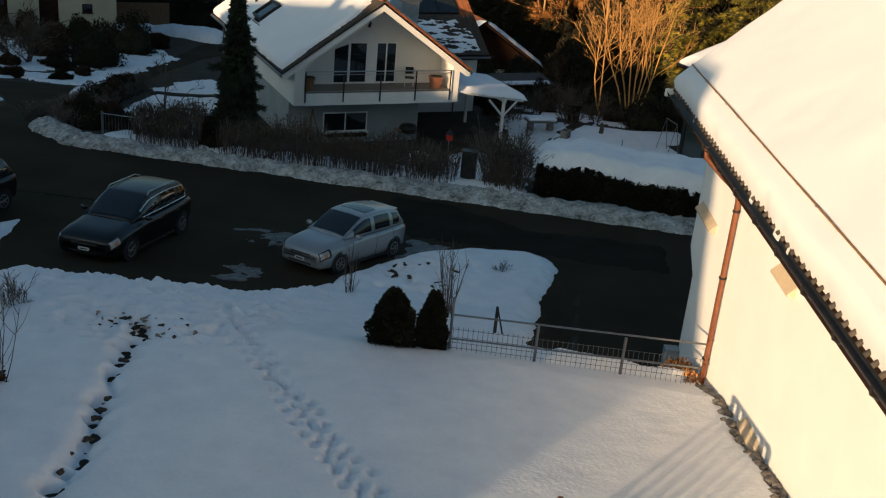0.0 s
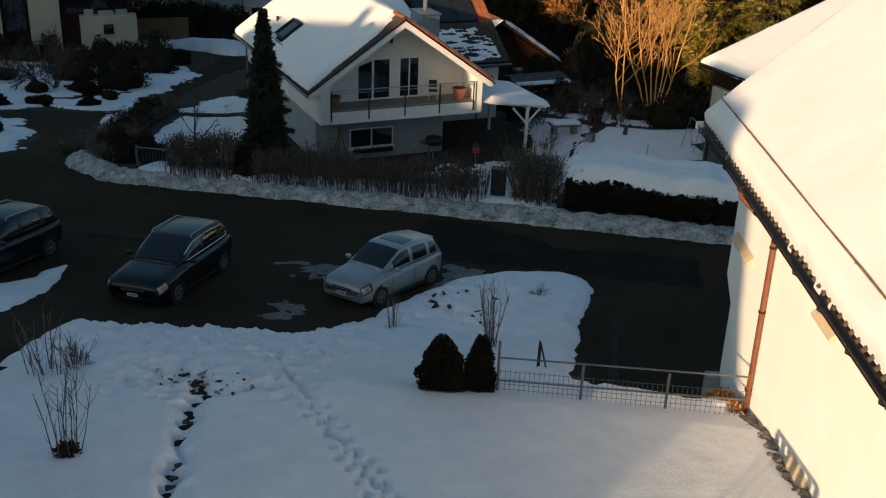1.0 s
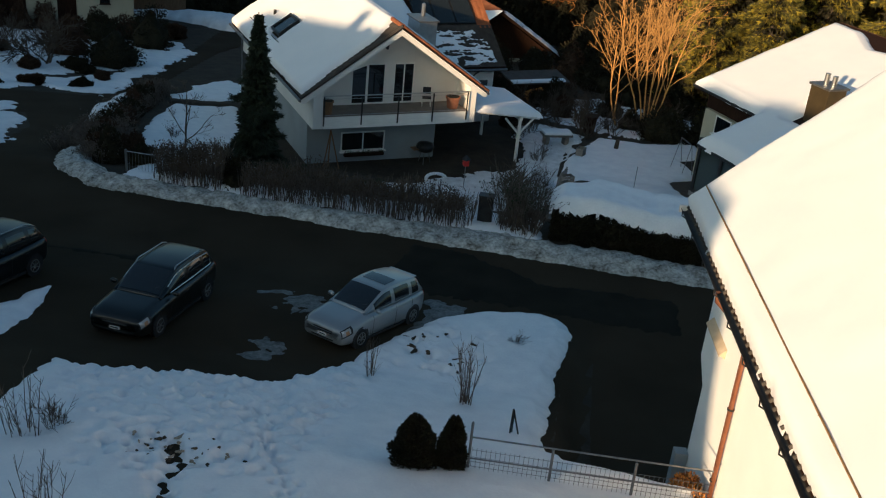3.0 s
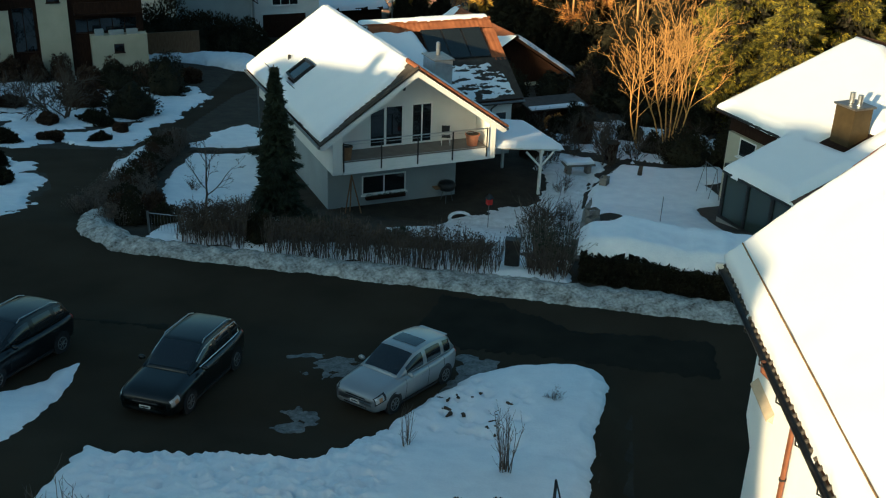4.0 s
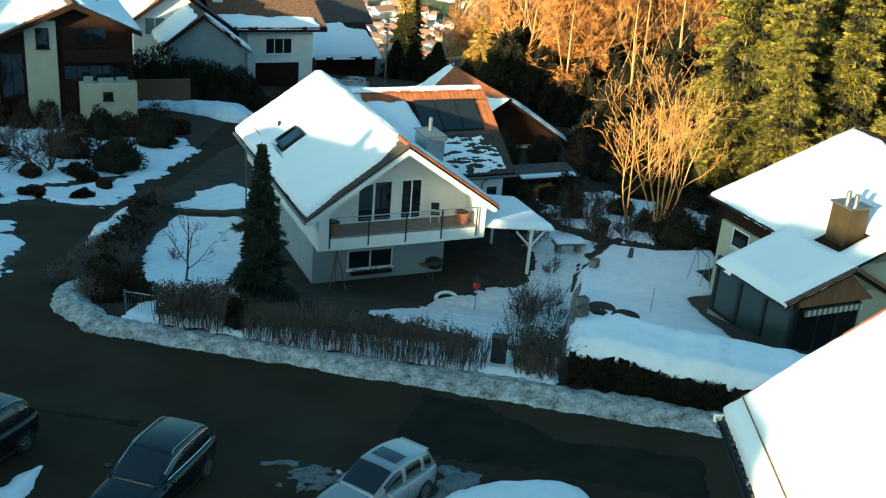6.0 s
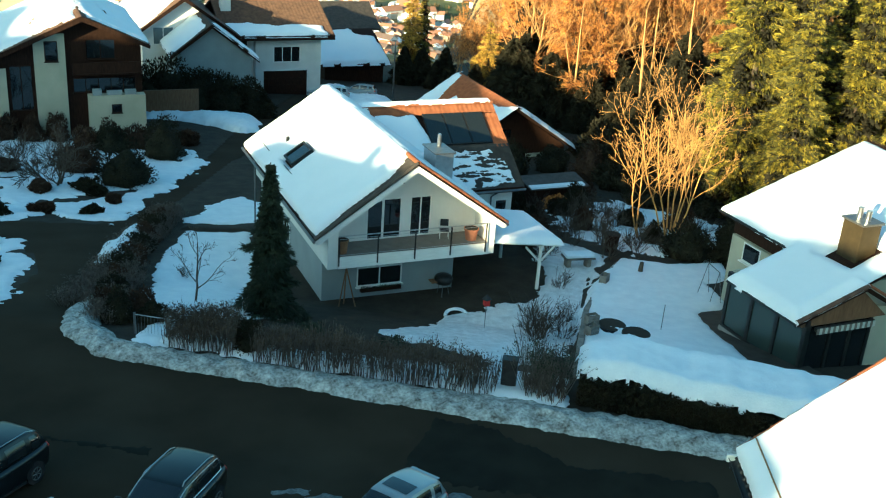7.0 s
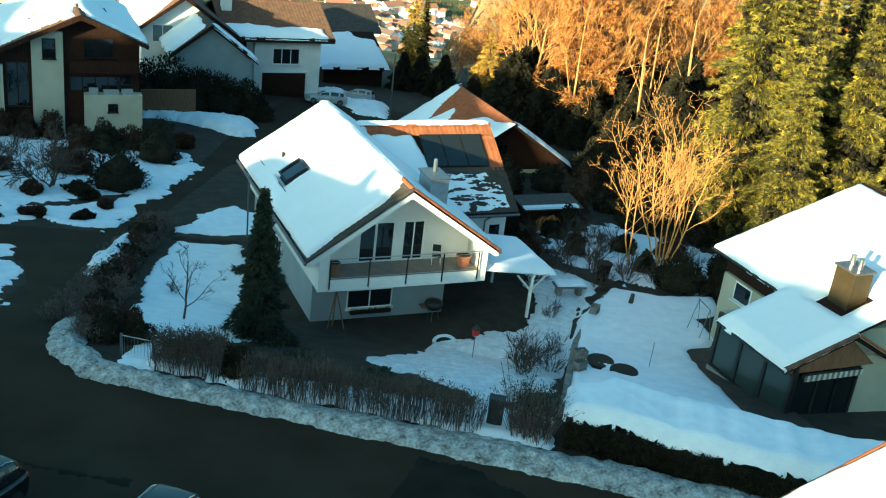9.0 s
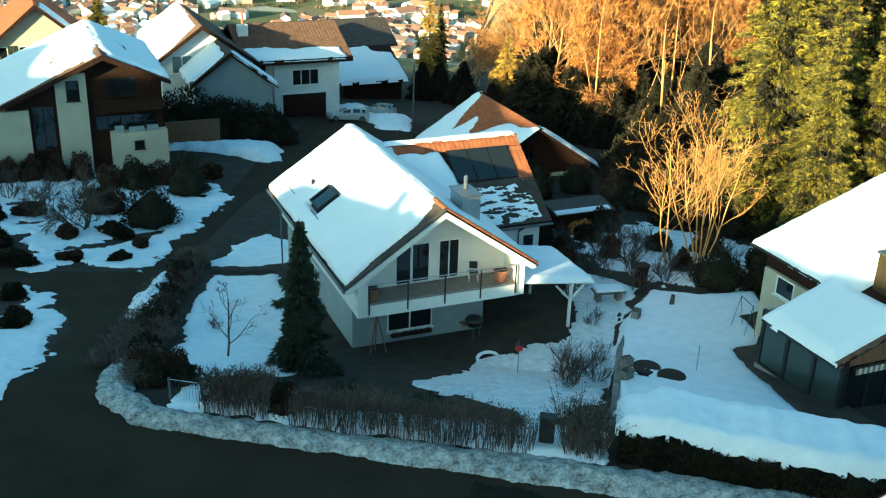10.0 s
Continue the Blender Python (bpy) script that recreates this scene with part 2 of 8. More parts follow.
def prism(poly, axis, a, b, bm=None):
    """A polygon drawn in the plane across an axis and pushed out along it from a to b."""
    bm = bm or bmesh.new()

    def at(p, s):
        return {"x": (s, p[0], p[1]), "y": (p[0], s, p[1]), "z": (p[0], p[1], s)}[axis]
    lo = [bm.verts.new(at(p, a)) for p in poly]
    hi = [bm.verts.new(at(p, b)) for p in poly]
    n = len(poly)
    bm.faces.new(lo[::-1])
    bm.faces.new(hi)
    for i in range(n):
        bm.faces.new((lo[i], lo[(i + 1) % n], hi[(i + 1) % n], hi[i]))
    bmesh.ops.recalc_face_normals(bm, faces=bm.faces[:])
    return bm


def tube(bm, pts, radii, sides=6, cap=True):
    """A tapered tube through points."""
    rings = []
    pts = [Vector(p) for p in pts]
    for i, p in enumerate(pts):
        d = (pts[min(i + 1, len(pts) - 1)] - pts[max(i - 1, 0)]).normalized()
        s = d.cross(Vector((0.13, 0.31, 0.94)))
        if s.length < 0.05:
            s = d.cross(Vector((1, 0, 0)))
        s.normalize()
        t = d.cross(s)
        r = radii[i] if hasattr(radii, "__len__") else radii
        rings.append([bm.verts.new(p + r * (math.cos(a) * s + math.sin(a) * t)) for a in [2 * math.pi * k / sides for k in range(sides)]])
    for r0, r1 in zip(rings, rings[1:]):
        for k in range(sides):
            bm.faces.new((r0[k], r0[(k + 1) % sides], r1[(k + 1) % sides], r1[k]))
    if cap and sides > 2:
        bm.faces.new(rings[0][::-1])
        bm.faces.new(rings[-1])
    return bm


def mesh_object(name, verts, faces, mat, parent=None, smooth=True):
    me = bpy.data.meshes.new(name)
    me.from_pydata(verts, [], faces)
    me.materials.append(mat)
    if smooth:
        me.polygons.foreach_set("use_smooth", [True] * len(me.polygons))
    me.update()
    ob = new(name, me)
    if parent is not None:
        ob.parent = parent
    return ob


def grid_object(name, X, Y, Z, keep, mat, parent=None):
    """A sheet over a grid of points, of which only the cells with all four corners kept are built."""
    h, w = X.shape
    idx = -np.ones((h, w), int)
    cell = keep[:-1, :-1] & keep[1:, :-1] & keep[:-1, 1:] & keep[1:, 1:]
    used = np.zeros((h, w), bool)
    used[:-1, :-1] |= cell
    used[1:, :-1] |= cell
    used[:-1, 1:] |= cell
    used[1:, 1:] |= cell
    idx[used] = np.arange(used.sum())
    verts = np.stack([X[used], Y[used], Z[used]], 1)
    i, j = np.nonzero(cell)
    faces = np.stack([idx[i, j], idx[i, j + 1], idx[i + 1, j + 1], idx[i + 1, j]], 1)
    return mesh_object(name, verts.tolist(), faces.tolist(), mat, parent)


def waves(x, y, scale, seed=0.0, octaves=3):
    """Smooth unevenness from a few crossed waves and lattice noise, between about -1 and 1."""
    xi, yi = np.asarray(x) / scale + seed * 7.3 + 1000, np.asarray(y) / scale + seed * 3.1 + 1000
    out, amp = 0.0, 1.0
    for o in range(octaves):
        x0, y0 = np.floor(xi), np.floor(yi)
        fx, fy = xi - x0, yi - y0
        fx, fy = fx * fx * (3 - 2 * fx), fy * fy * (3 - 2 * fy)

        def lattice(a, b):
            s = np.sin(a * 127.1 + b * 311.7 + o * 17.7) * 43758.5453
            return (s - np.floor(s)) * 2 - 1
        v = (lattice(x0, y0) * (1 - fx) + lattice(x0 + 1, y0) * fx) * (1 - fy) + (lattice(x0, y0 + 1) * (1 - fx) + lattice(x0 + 1, y0 + 1) * fx) * fy
        out = out + amp * v
        amp *= 0.5
        xi, yi = xi * 2.03, yi * 2.03
    return out / 1.6


def inside(poly, x, y):
    """Signed distance to a polygon, positive within."""
    d = np.full(np.shape(x), 1e9)
    inn = np.zeros(np.shape(x), bool)
    n = len(poly)
    for i in range(n):
        (ax, ay), (bx, by) = poly[i], poly[(i + 1) % n]
        ex, ey = bx - ax, by - ay
        t = np.clip(((x - ax) * ex + (y - ay) * ey) / (ex * ex + ey * ey + 1e-12), 0, 1)
        d = np.minimum(d, np.hypot(x - ax - t * ex, y - ay - t * ey))
        cross = ((ay > y) != (by > y)) & (x < (bx - ax) * (y - ay) / (by - ay + 1e-12) + ax)
        inn ^= cross
    return np.where(inn, d, -d)


def drape(name, poly, mat, thick=0.18, step=0.25, ragged=0.25, lump=0.05, roll=0.4, seed=1.0, lift=0.0, label="", category="snow", kind="structure", dents=None, holes=()):
    """A sheet that lies on the land within an outline in (x, y), with a ragged rolled edge."""
    xs = [p[0] for p in poly]
    ys = [p[1] for p in poly]
    X, Y = np.meshgrid(np.arange(min(xs) - 0.6, max(xs) + 0.6, step), np.arange(min(ys) - 0.6, max(ys) + 0.6, step))
    d = inside(poly, X, Y) + ragged * waves(X, Y, 1.1, seed) + ragged * 0.5 * waves(X, Y, 0.35, seed + 3)
    for hole in holes:
        d = np.minimum(d, -inside(hole, X, Y) + ragged * 0.8 * waves(X, Y, 0.7, seed + 5))
    edge = np.clip((d + 0.1) / roll, 0, 1)
    Z = height(X, Y) + lift - 0.03 - 0.9 * np.clip(-(d + 0.1), 0, 0.5) + (thick + 0.03) * np.sqrt(edge) + lump * waves(X, Y, 0.9, seed + 1) * edge + lump * 0.35 * waves(X, Y, 0.28, seed + 2, 2) * edge
    if dents is not None:
        Z = Z + dents(X, Y)
    ob = grid_object(name, X, Y, Z, d > -0.1 - step * 1.8, mat)
    return tagged(ob, label, category, "", kind)


def uv_poly(pts):
    return [to_xy(u, v) for u, v in pts]



def slope_sheet(name, p0, a, b, outline, mat, thick=0.18, step=0.2, ragged=0.12, lump=0.02, roll=0.22, seed=1.0, holes=(), parent=None):
    """Snow on a roof slope: (s, t) run along the unit vectors a and b from p0; the outline is drawn in them."""
    p0, a, b = Vector(p0), Vector(a).normalized(), Vector(b).normalized()
    n = a.cross(b).normalized()
    if n.z < 0:
        n = -n
    ss, ts = [p[0] for p in outline], [p[1] for p in outline]
    S, T = np.meshgrid(np.arange(min(ss) - 0.3, max(ss) + 0.3 + step, step), np.arange(min(ts) - 0.3, max(ts) + 0.3 + step, step))
    d = inside(outline, S, T) + ragged * waves(S, T, 0.8, seed) + ragged * 0.4 * waves(S, T, 0.3, seed + 2)
    for hole in holes:
        d = np.minimum(d, -inside(hole, S, T) + ragged * 0.5 * waves(S, T, 0.5, seed + 4))
    e = np.clip((d + 0.06) / roll, 0, 1)
    hgt = -0.02 - 0.8 * np.clip(-(d + 0.06), 0, 0.14) + (thick + 0.02) * np.sqrt(e) + lump * waves(S, T, 1.4, seed + 1) * e
    X = p0.x + a.x * S + b.x * T + n.x * hgt
    Y = p0.y + a.y * S + b.y * T + n.y * hgt
    Z = p0.z + a.z * S + b.z * T + n.z * hgt
    ob = grid_object(name, X, Y, Z, d > -0.06 - step * 1.1, mat, parent)
    return ob


def tile_sheet(name, p0, a, b, la, lb, mat, parent, pitch=0.30, course=0.34, wave=0.035):
    """Pantiles on a slope: rolls across, stepped courses down it. a runs along the eave, b down the slope."""
    p0, a, b = Vector(p0), Vector(a).normalized(), Vector(b).normalized()
    n = a.cross(b).normalized()
    if n.z < 0:
        n = -n
    na = max(2, int(la / pitch) * 4)
    ts = []
    k = 0
    while k * course < lb:
        ts += [k * course + 0.002, min((k + 1) * course, lb)]
        k += 1
    S, T = np.meshgrid(np.linspace(0, la, na + 1), np.array(ts))
    lift = np.array([0.0 if i % 2 == 0 else 0.035 for i in range(len(ts))])[:, None]
    W = wave * np.abs(np.sin(S / pitch * math.pi)) + lift + 0.006 * waves(S, T, 0.4, 3.0)
    X, Y, Z = [p0[i] + a[i] * S + b[i] * T + n[i] * W for i in range(3)]
    if parent is not None:
        inv = np.array(parent.matrix_basis.inverted())
        X, Y, Z = [inv[i][0] * X + inv[i][1] * Y + inv[i][2] * Z + inv[i][3] for i in range(3)]
    return grid_object(name, X, Y, Z, np.ones_like(X, bool), mat, parent)


def window_unit(parent, p, across, w, h, panes=2, frame_mat=None, sill=True, depth=0.10, name="window", glass_mat=None, proud=0.03):
    """A window set against a wall: p is the lower left corner on the wall's outer face, across runs along the wall to the right as seen from outside."""
    frame_mat = frame_mat or WHITE_WOOD
    ax = Vector(across).normalized()
    out = ax.cross(Vector((0, 0, 1)))
    m = Matrix(((ax.x, out.x, 0, p[0]), (ax.y, out.y, 0, p[1]), (0, 0, 1, p[2]), (0, 0, 0, 1)))
    top = parent
    while top.parent is not None:
        top = top.parent
    local = top.matrix_basis.inverted() @ m
    f = 0.07
    bm = bmesh.new()
    rings = [[bm.verts.new((x, y, z)) for x, z in ((e, e), (w - e, e), (w - e, h - e), (e, h - e))] for y, e in ((-depth, 0), (proud, 0), (proud, f), (-depth, f))]
    for a, b in ((0, 1), (1, 2), (2, 3), (3, 0)):
        for k in range(4):
            bm.faces.new((rings[a][k], rings[a][(k + 1) % 4], rings[b][(k + 1) % 4], rings[b][k]))
    bmesh.ops.recalc_face_normals(bm, faces=bm.faces)
    bm.transform(local)
    ob = part(name, bm, frame_mat, parent)
    for i in range(1, panes):
        g = boxm(w * i / panes - f / 2, w * i / panes + f / 2, -depth, proud - 0.002, f, h - f)
        g.transform(local)
        part("mullion", g, frame_mat, ob)
    for i in range(panes):
        g = boxm(w * i / panes + f * 0.4, w * (i + 1) / panes - f * 0.4, -depth + 0.02, proud - 0.02, f * 0.5, h - f * 0.5)
        g.transform(local)
        part("pane", g, glass_mat or GLASS, ob)
    if sill:
        g = boxm(-0.06, w + 0.06, proud - 0.02, proud + 0.14, -0.06, -0.001)
        g.transform(local)
        part("sill", g, frame_mat, ob)
    return ob

# ---------------------------------------------------------------- ground and road
def axis(lo, hi, step, far):
    near = np.arange(lo, hi + step / 2, step)
    out = [step * 2]
    while sum(out) < far:
        out.append(out[-1] * 1.22)
    s = np.cumsum(out)
    return np.concatenate([lo - s[::-1], near, hi + s])


UU, VV = np.meshgrid(axis(-48, 46, 0.6, 2600), axis(-44, 66, 0.6, 2600))
GX, GY = to_xy(UU, VV)
GZ = height(GX, GY)

# soil and dead grass near by, meadows and fields down in the valley
GROUND = material("hillside", (0.014, 0.012, 0.008), (0.052, 0.042, 0.028), 1.1, 0.95, 0.9, 12, patch=0.6)
nt = GROUND.node_tree
bsdf = nt.nodes["Principled BSDF"]
near = bsdf.inputs["Base Color"].links[0].from_socket
geo = nt.nodes.new("ShaderNodeNewGeometry")
sep = nt.nodes.new("ShaderNodeSeparateXYZ")
nt.links.new(geo.outputs["Position"], sep.inputs[0])
low = nt.nodes.new("ShaderNodeMapRange")
low.inputs["From Min"].default_value, low.inputs["From Max"].default_value = -24, -34
nt.links.new(sep.outputs["Z"], low.inputs["Value"])
vor = nt.nodes.new("ShaderNodeTexVoronoi")
vor.inputs["Scale"].default_value = 0.014
nt.links.new(geo.outputs["Position"], vor.inputs["Vector"])
tone = nt.nodes.new("ShaderNodeValToRGB")
for pos, col in ((0.0, (0.085, 0.10, 0.030)), (0.45, (0.15, 0.15, 0.05)), (0.75, (0.20, 0.17, 0.08)), (1.0, (0.10, 0.115, 0.045))):
    e = tone.color_ramp.elements.new(pos) if 0 < pos < 1 else tone.color_ramp.elements[int(pos)]
    e.color = (*col, 1)
nt.links.new(vor.outputs["Color"], tone.inputs[0])
mixc = nt.nodes.new("ShaderNodeMix")
mixc.data_type = 'RGBA'
nt.links.new(low.outputs[0], mixc.inputs["Factor"])
nt.links.new(near, mixc.inputs["A"])
nt.links.new(tone.outputs[0], mixc.inputs["B"])
nt.links.new(mixc.outputs["Result"], bsdf.inputs["Base Color"])
ground = grid_object("ground", GX, GY, GZ, np.ones_like(GX, bool), GROUND)
tagged(ground, "dark soil and winter grass on a hillside", "ground", "", "structure")

# roads and yards
drape("road", uv_poly([(-70, -26), (-1.0, -26), (14.2, -19.45), (14.6, -9), (40, -9), (40, -0.9), (-11.2, -0.6), (-12.6, 3.2), (-15.5, 10.5), (-18.0, 22.4), (-20.2, 40), (-19.5, 52), (-13, 66), (-14, 78), (-27, 78), (-24.5, 52),
                        (-22.0, 38.4), (-20.0, 18.5), (-24.9, 16.2), (-31, 20), (-31, 13.5), (-24.9, 13.0), (-19.8, 10.6), (-17.6, 7.8), (-15.6, -1.6), (-40, -3), (-70, -3)]),
      ASPHALT, thick=0.02, step=0.45, ragged=0.06, lump=0.004, roll=0.1, label="dark damp asphalt road and parking yard", category="road")
DRY_GRASS = material("dry_grass", (0.30, 0.20, 0.085), (0.46, 0.33, 0.15), 0.09, 0.95, 0.3, 0.8, patch=0.5)
drape("meadow", [(-18.4 + 0.441 * r + 0.898 * l, -42.8 + 0.898 * r - 0.441 * l) for r, l in ((172, -7), (172, 70), (325, 75), (325, -7))], DRY_GRASS, thick=0.05, step=2.5, ragged=2.0, lump=0.02, lift=0.1, label="sunlit dry meadow on the slope beyond the wood", category="meadow")
# repair strips in the asphalt
PATCH = material("asphalt_patch", (0.013, 0.012, 0.009), (0.027, 0.025, 0.018), 0.8, 0.9, 0.2, 60, patch=0.3, spec=0.05)
for poly in ([(3.6, -6.6), (13.8, -6.4), (13.6, -3.9), (9.0, -4.2), (5.5, -2.4), (4.0, -2.6)], [(-9, -8.3), (-4.5, -8.0), (-4.6, -7.6), (-9, -7.9)]):
    drape("asphalt_patch", uv_poly(poly), PATCH, thick=0.012, step=0.2, ragged=0.25, lump=0.0, roll=0.1, lift=0.02, seed=5, label="darker wet repair strip in the asphalt", category="road patch")


SLUSH = material("slush", (0.03, 0.03, 0.028), (0.20, 0.20, 0.195), 3.0, 0.6, 0.5, 12, patch=1.0)


# snow on the ground
def tracks(X, Y):
    """Footprints and a trodden furrow in the garden snow."""
    rnd = random.Random(4)
    out = np.zeros_like(X)
    u, v = to_uv(X, Y)

    def dent(pu, pv, r, deep):
        nonlocal out
        k = (np.abs(u - pu) < r * 3) & (np.abs(v - pv) < r * 3)
        out = out - np.where(k, deep * np.exp(-((u - pu) ** 2 + (v - pv) ** 2) / (r * r)), 0)
    way_u, way_v = [2.6, 3.9, 5.05, 6.2, 7.25, 8.3, 9.4], [-16.6, -19.8, -21.7, -23.4, -25.0, -26.5, -28.2]
    for line in (-0.13, 0.13):
        for i in range(46):
            f = 0.5 + 5.4 * i / 45
            k = min(int(f), 5)
            pu, pv = way_u[k] + (way_u[k + 1] - way_u[k]) * (f - k), way_v[k] + (way_v[k + 1] - way_v[k]) * (f - k)
            side = line + (0.09 if i % 2 else -0.09) + rnd.uniform(-0.05, 0.05)
            pu, pv = pu + side * 0.82, pv + side * 0.57 + rnd.uniform(-0.06, 0.06)
            dent(pu, pv, 0.058, 0.18)
            dent(pu - 0.04, pv + 0.08, 0.05, 0.10)
    for i in range(44):
        f = (i + rnd.uniform(-0.4, 0.4)) / 43
        deep = rnd.choice((0.12, 0.20, 0.34, 0.16, 0.35))
        dent(2.5 + 2.1 * f + rnd.uniform(-0.14, 0.14), -20.9 - 7.6 * f, rnd.uniform(0.09, 0.16), deep)
    for i in range(70):
        f = i / 69
        dent(2.45 + 2.1 * f + rnd.uniform(-0.34, 0.34), -20.7 - 7.6 * f, 0.09, rnd.uniform(-0.04, 0.08))
    for i in range(420):
        dent(rnd.uniform(-1.9, 4.9), -16.3 - 5.4 * rnd.random() ** 1.3, rnd.uniform(0.06, 0.15), rnd.uniform(0.02, 0.13))
    for i in range(240):
        dent(rnd.uniform(-1.0, 4.2), -16.1 - 2.6 * rnd.random(), rnd.uniform(0.05, 0.12), rnd.uniform(-0.10, 0.06))
    for i in range(60):
        dent(rnd.uniform(0.6, 4.0), rnd.uniform(-22.6, -20.0), rnd.uniform(0.07, 0.14), rnd.uniform(0.04, 0.2))
    for i in range(14):
        dent(rnd.uniform(1.5, 3.4), rnd.uniform(-21.8, -20.5), rnd.uniform(0.07, 0.13), 0.33)
    for i in range(70):
        dent(rnd.uniform(3.0, 5.2), rnd.uniform(-20.5, -16.4), rnd.uniform(0.07, 0.14), rnd.uniform(0.05, 0.14))
    for i in range(60):
        dent(rnd.uniform(5.2, 8.0), rnd.uniform(-13.2, -9.5), rnd.uniform(0.08, 0.18), rnd.uniform(0.04, 0.2))
    rough = ramp(u, -2.6, -1.4) * (1 - ramp(u, 4.6, 5.6)) * ramp(v, -21.6, -18.2)
    out = out + rough * (0.11 * waves(X, Y, 0.34, 31) + 0.08 * waves(X, Y, 0.17, 32, 2))
    return np.maximum(out, -0.36)


drape("snow_field", uv_poly([(-2.3, -18.3), (-2.55, -16.75), (-1.75, -16.95), (-0.6, -16.4), (0.9, -15.9), (2.8, -15.75), (3.65, -13.9), (4.5, -12.35), (5.4, -10.4), (6.1, -8.9), (7.3, -7.65), (9.2, -6.95), (9.8, -7.2), (10.2, -8.3), (10.0, -10.4), (9.82, -16.2), (9.95, -17.25), (11.2, -17.45), (12.6, -17.75), (13.7, -17.95), (14.0, -21), (15.2, -30), (16, -40), (-12, -40), (-3.5, -26.5), (-1.6, -21.6)]),
      SNOW, thick=0.26, step=0.065, ragged=0.16, lump=0.010, roll=0.45, seed=2, dents=tracks, label="trodden garden snow with footprints and a furrow", kind="stuff")
drape("snow_field", uv_poly([(-5.8, -11.4), (-5.3, -12.9), (-4.7, -17.6), (-4.6, -27), (-20, -27), (-14, -17.5), (-7.4, -14.2), (-6.0, -12.6)]),
      SNOW, thick=0.16, step=0.13, ragged=0.2, seed=3, lump=0.05, label="snow left between the parked car and lane", kind="stuff")
drape("snow_field", [(-8.7, 14.2), (-5.4, 13.2), (-5.5, 7.7), (-6.6, 1), (-7.4, -3.2), (-11.2, -3.0), (-12.4, -3.2), (-13.2, -6.6), (-14.0, -6.6), (-12.9, 1.2), (-11.7, 5.6), (-10.0, 10.5)],
      SNOW, thick=0.12, step=0.12, ragged=0.45, seed=4, lump=0.06, label="thin snow on the lawn beside the house", kind="stuff")
drape("snow_field", [(-8.3, 16.3), (-6.6, 19.8), (-3.6, 22.8), (-2.4, 20.5), (-3.4, 15.4)], SNOW, thick=0.12, step=0.13, ragged=0.5, seed=5, label="thawing snow on a small bank by the road", kind="stuff")
drape("snow_field", [(-3.9, -5.3), (-1.2, -4.0), (1.4, -1.5), (4.7, -0.9), (6.6, -0.7), (8.1, 0.9), (9.2, 2.4), (10.0, 6.7), (12.4, 6.4), (13.4, 4.6), (13.6, 3.3), (9.2, -1.4), (6.4, -6.0), (4.0, -8.6), (-0.4, -11.4), (-1.2, -9.0), (-3.2, -6.4)],
      ROUGH_SNOW, thick=0.11, step=0.09, ragged=0.5, seed=6, lump=0.08, roll=0.5, label="patchy trodden snow in the front garden", kind="stuff")
drape("snow_field", [(3.9, -10.1), (6.7, -4.8), (9.9, -0.9), (14.2, 2.7), (16.3, 1.3), (19.9, 0.8), (18.8, -1.4), (16.7, -1.9), (16.2, -4.2), (15.0, -5.5), (13.2, -5.9), (11.0, -13.0), (10.6, -14.8), (7.6, -14.6), (5.0, -12.5)],
      SNOW, thick=0.22, step=0.2, ragged=0.16, seed=7, lump=0.03, label="smooth untouched snow on the neighbouring lawn", kind="stuff", holes=([(6.5, -7.2), (7.2, -7.9), (7.0, -8.3), (6.4, -7.7)],))
drape("snow_field", [(14.5, 9.5), (16.5, 15), (20.5, 21.8), (24.5, 18.9), (28.0, 15.9), (30, 9), (22.2, 1.6), (19.5, 1.4), (16.0, 3.4), (15.0, 6)],
      SNOW, thick=0.12, step=0.16, ragged=1.5, seed=8, lump=0.06, label="broken snow among the shrubs of the garden", kind="stuff")
drape("snow_field", [(-40, 46), (-20.3, 46.6), (-8.5, 45), (-8.1, 36.1), (-5.9, 33.8), (-4.4, 38.3), (-3.6, 33.6), (-12.6, 16.1), (-14.7, 17.2), (-15.7, 18.4), (-17.7, 16.8), (-19.2, 17.2), (-18.6, 21.8), (-18.8, 26.0), (-40, 24)],
      SNOW, thick=0.14, step=0.16, ragged=0.9, seed=9, lump=0.08, label="snow with thawed patches on the sloping plot", kind="stuff",
      holes=([(-17.5, 21.5), (-15, 21.0), (-9.5, 24.4), (-9.8, 25.8), (-15, 23)], [(-19.5, 33), (-16.8, 33), (-16.8, 35), (-19.5, 35)], [(-19.2, 28.3), (-17.4, 28.2), (-17.4, 29.2), (-19, 29.3)]))
drape("snow_field", [(-30, 8), (-20.4, 8.6), (-19.2, 9.1), (-19.0, 11.4), (-19.8, 13.7), (-19.1, 14.1), (-17.3, 10.8), (-18.8, 9.8), (-17.6, 7.8), (-18.0, 5.0), (-19.0, 0.8), (-20.4, -3.2), (-30, -6)],
      SNOW, thick=0.14, step=0.14, ragged=0.6, seed=10, lump=0.06, label="snow on the corner plot beside the lane", kind="stuff", holes=([(-20.6, 6), (-19.2, 6.2), (-19.3, 7.8), (-20.8, 7.6)],))
drape("snow_field", [(-5.8, 53.2), (-0.5, 52.8), (2.0, 53.4), (4.4, 51.5), (3.4, 45.6), (1.6, 45.6), (0.0, 48.3), (-2.8, 51.0), (-5.6, 52.0)],
      SNOW, thick=0.95, step=0.16, ragged=0.4, seed=11, lump=0.13, roll=1.6, label="ploughed heap of snow at the yard's edge", kind="stuff")
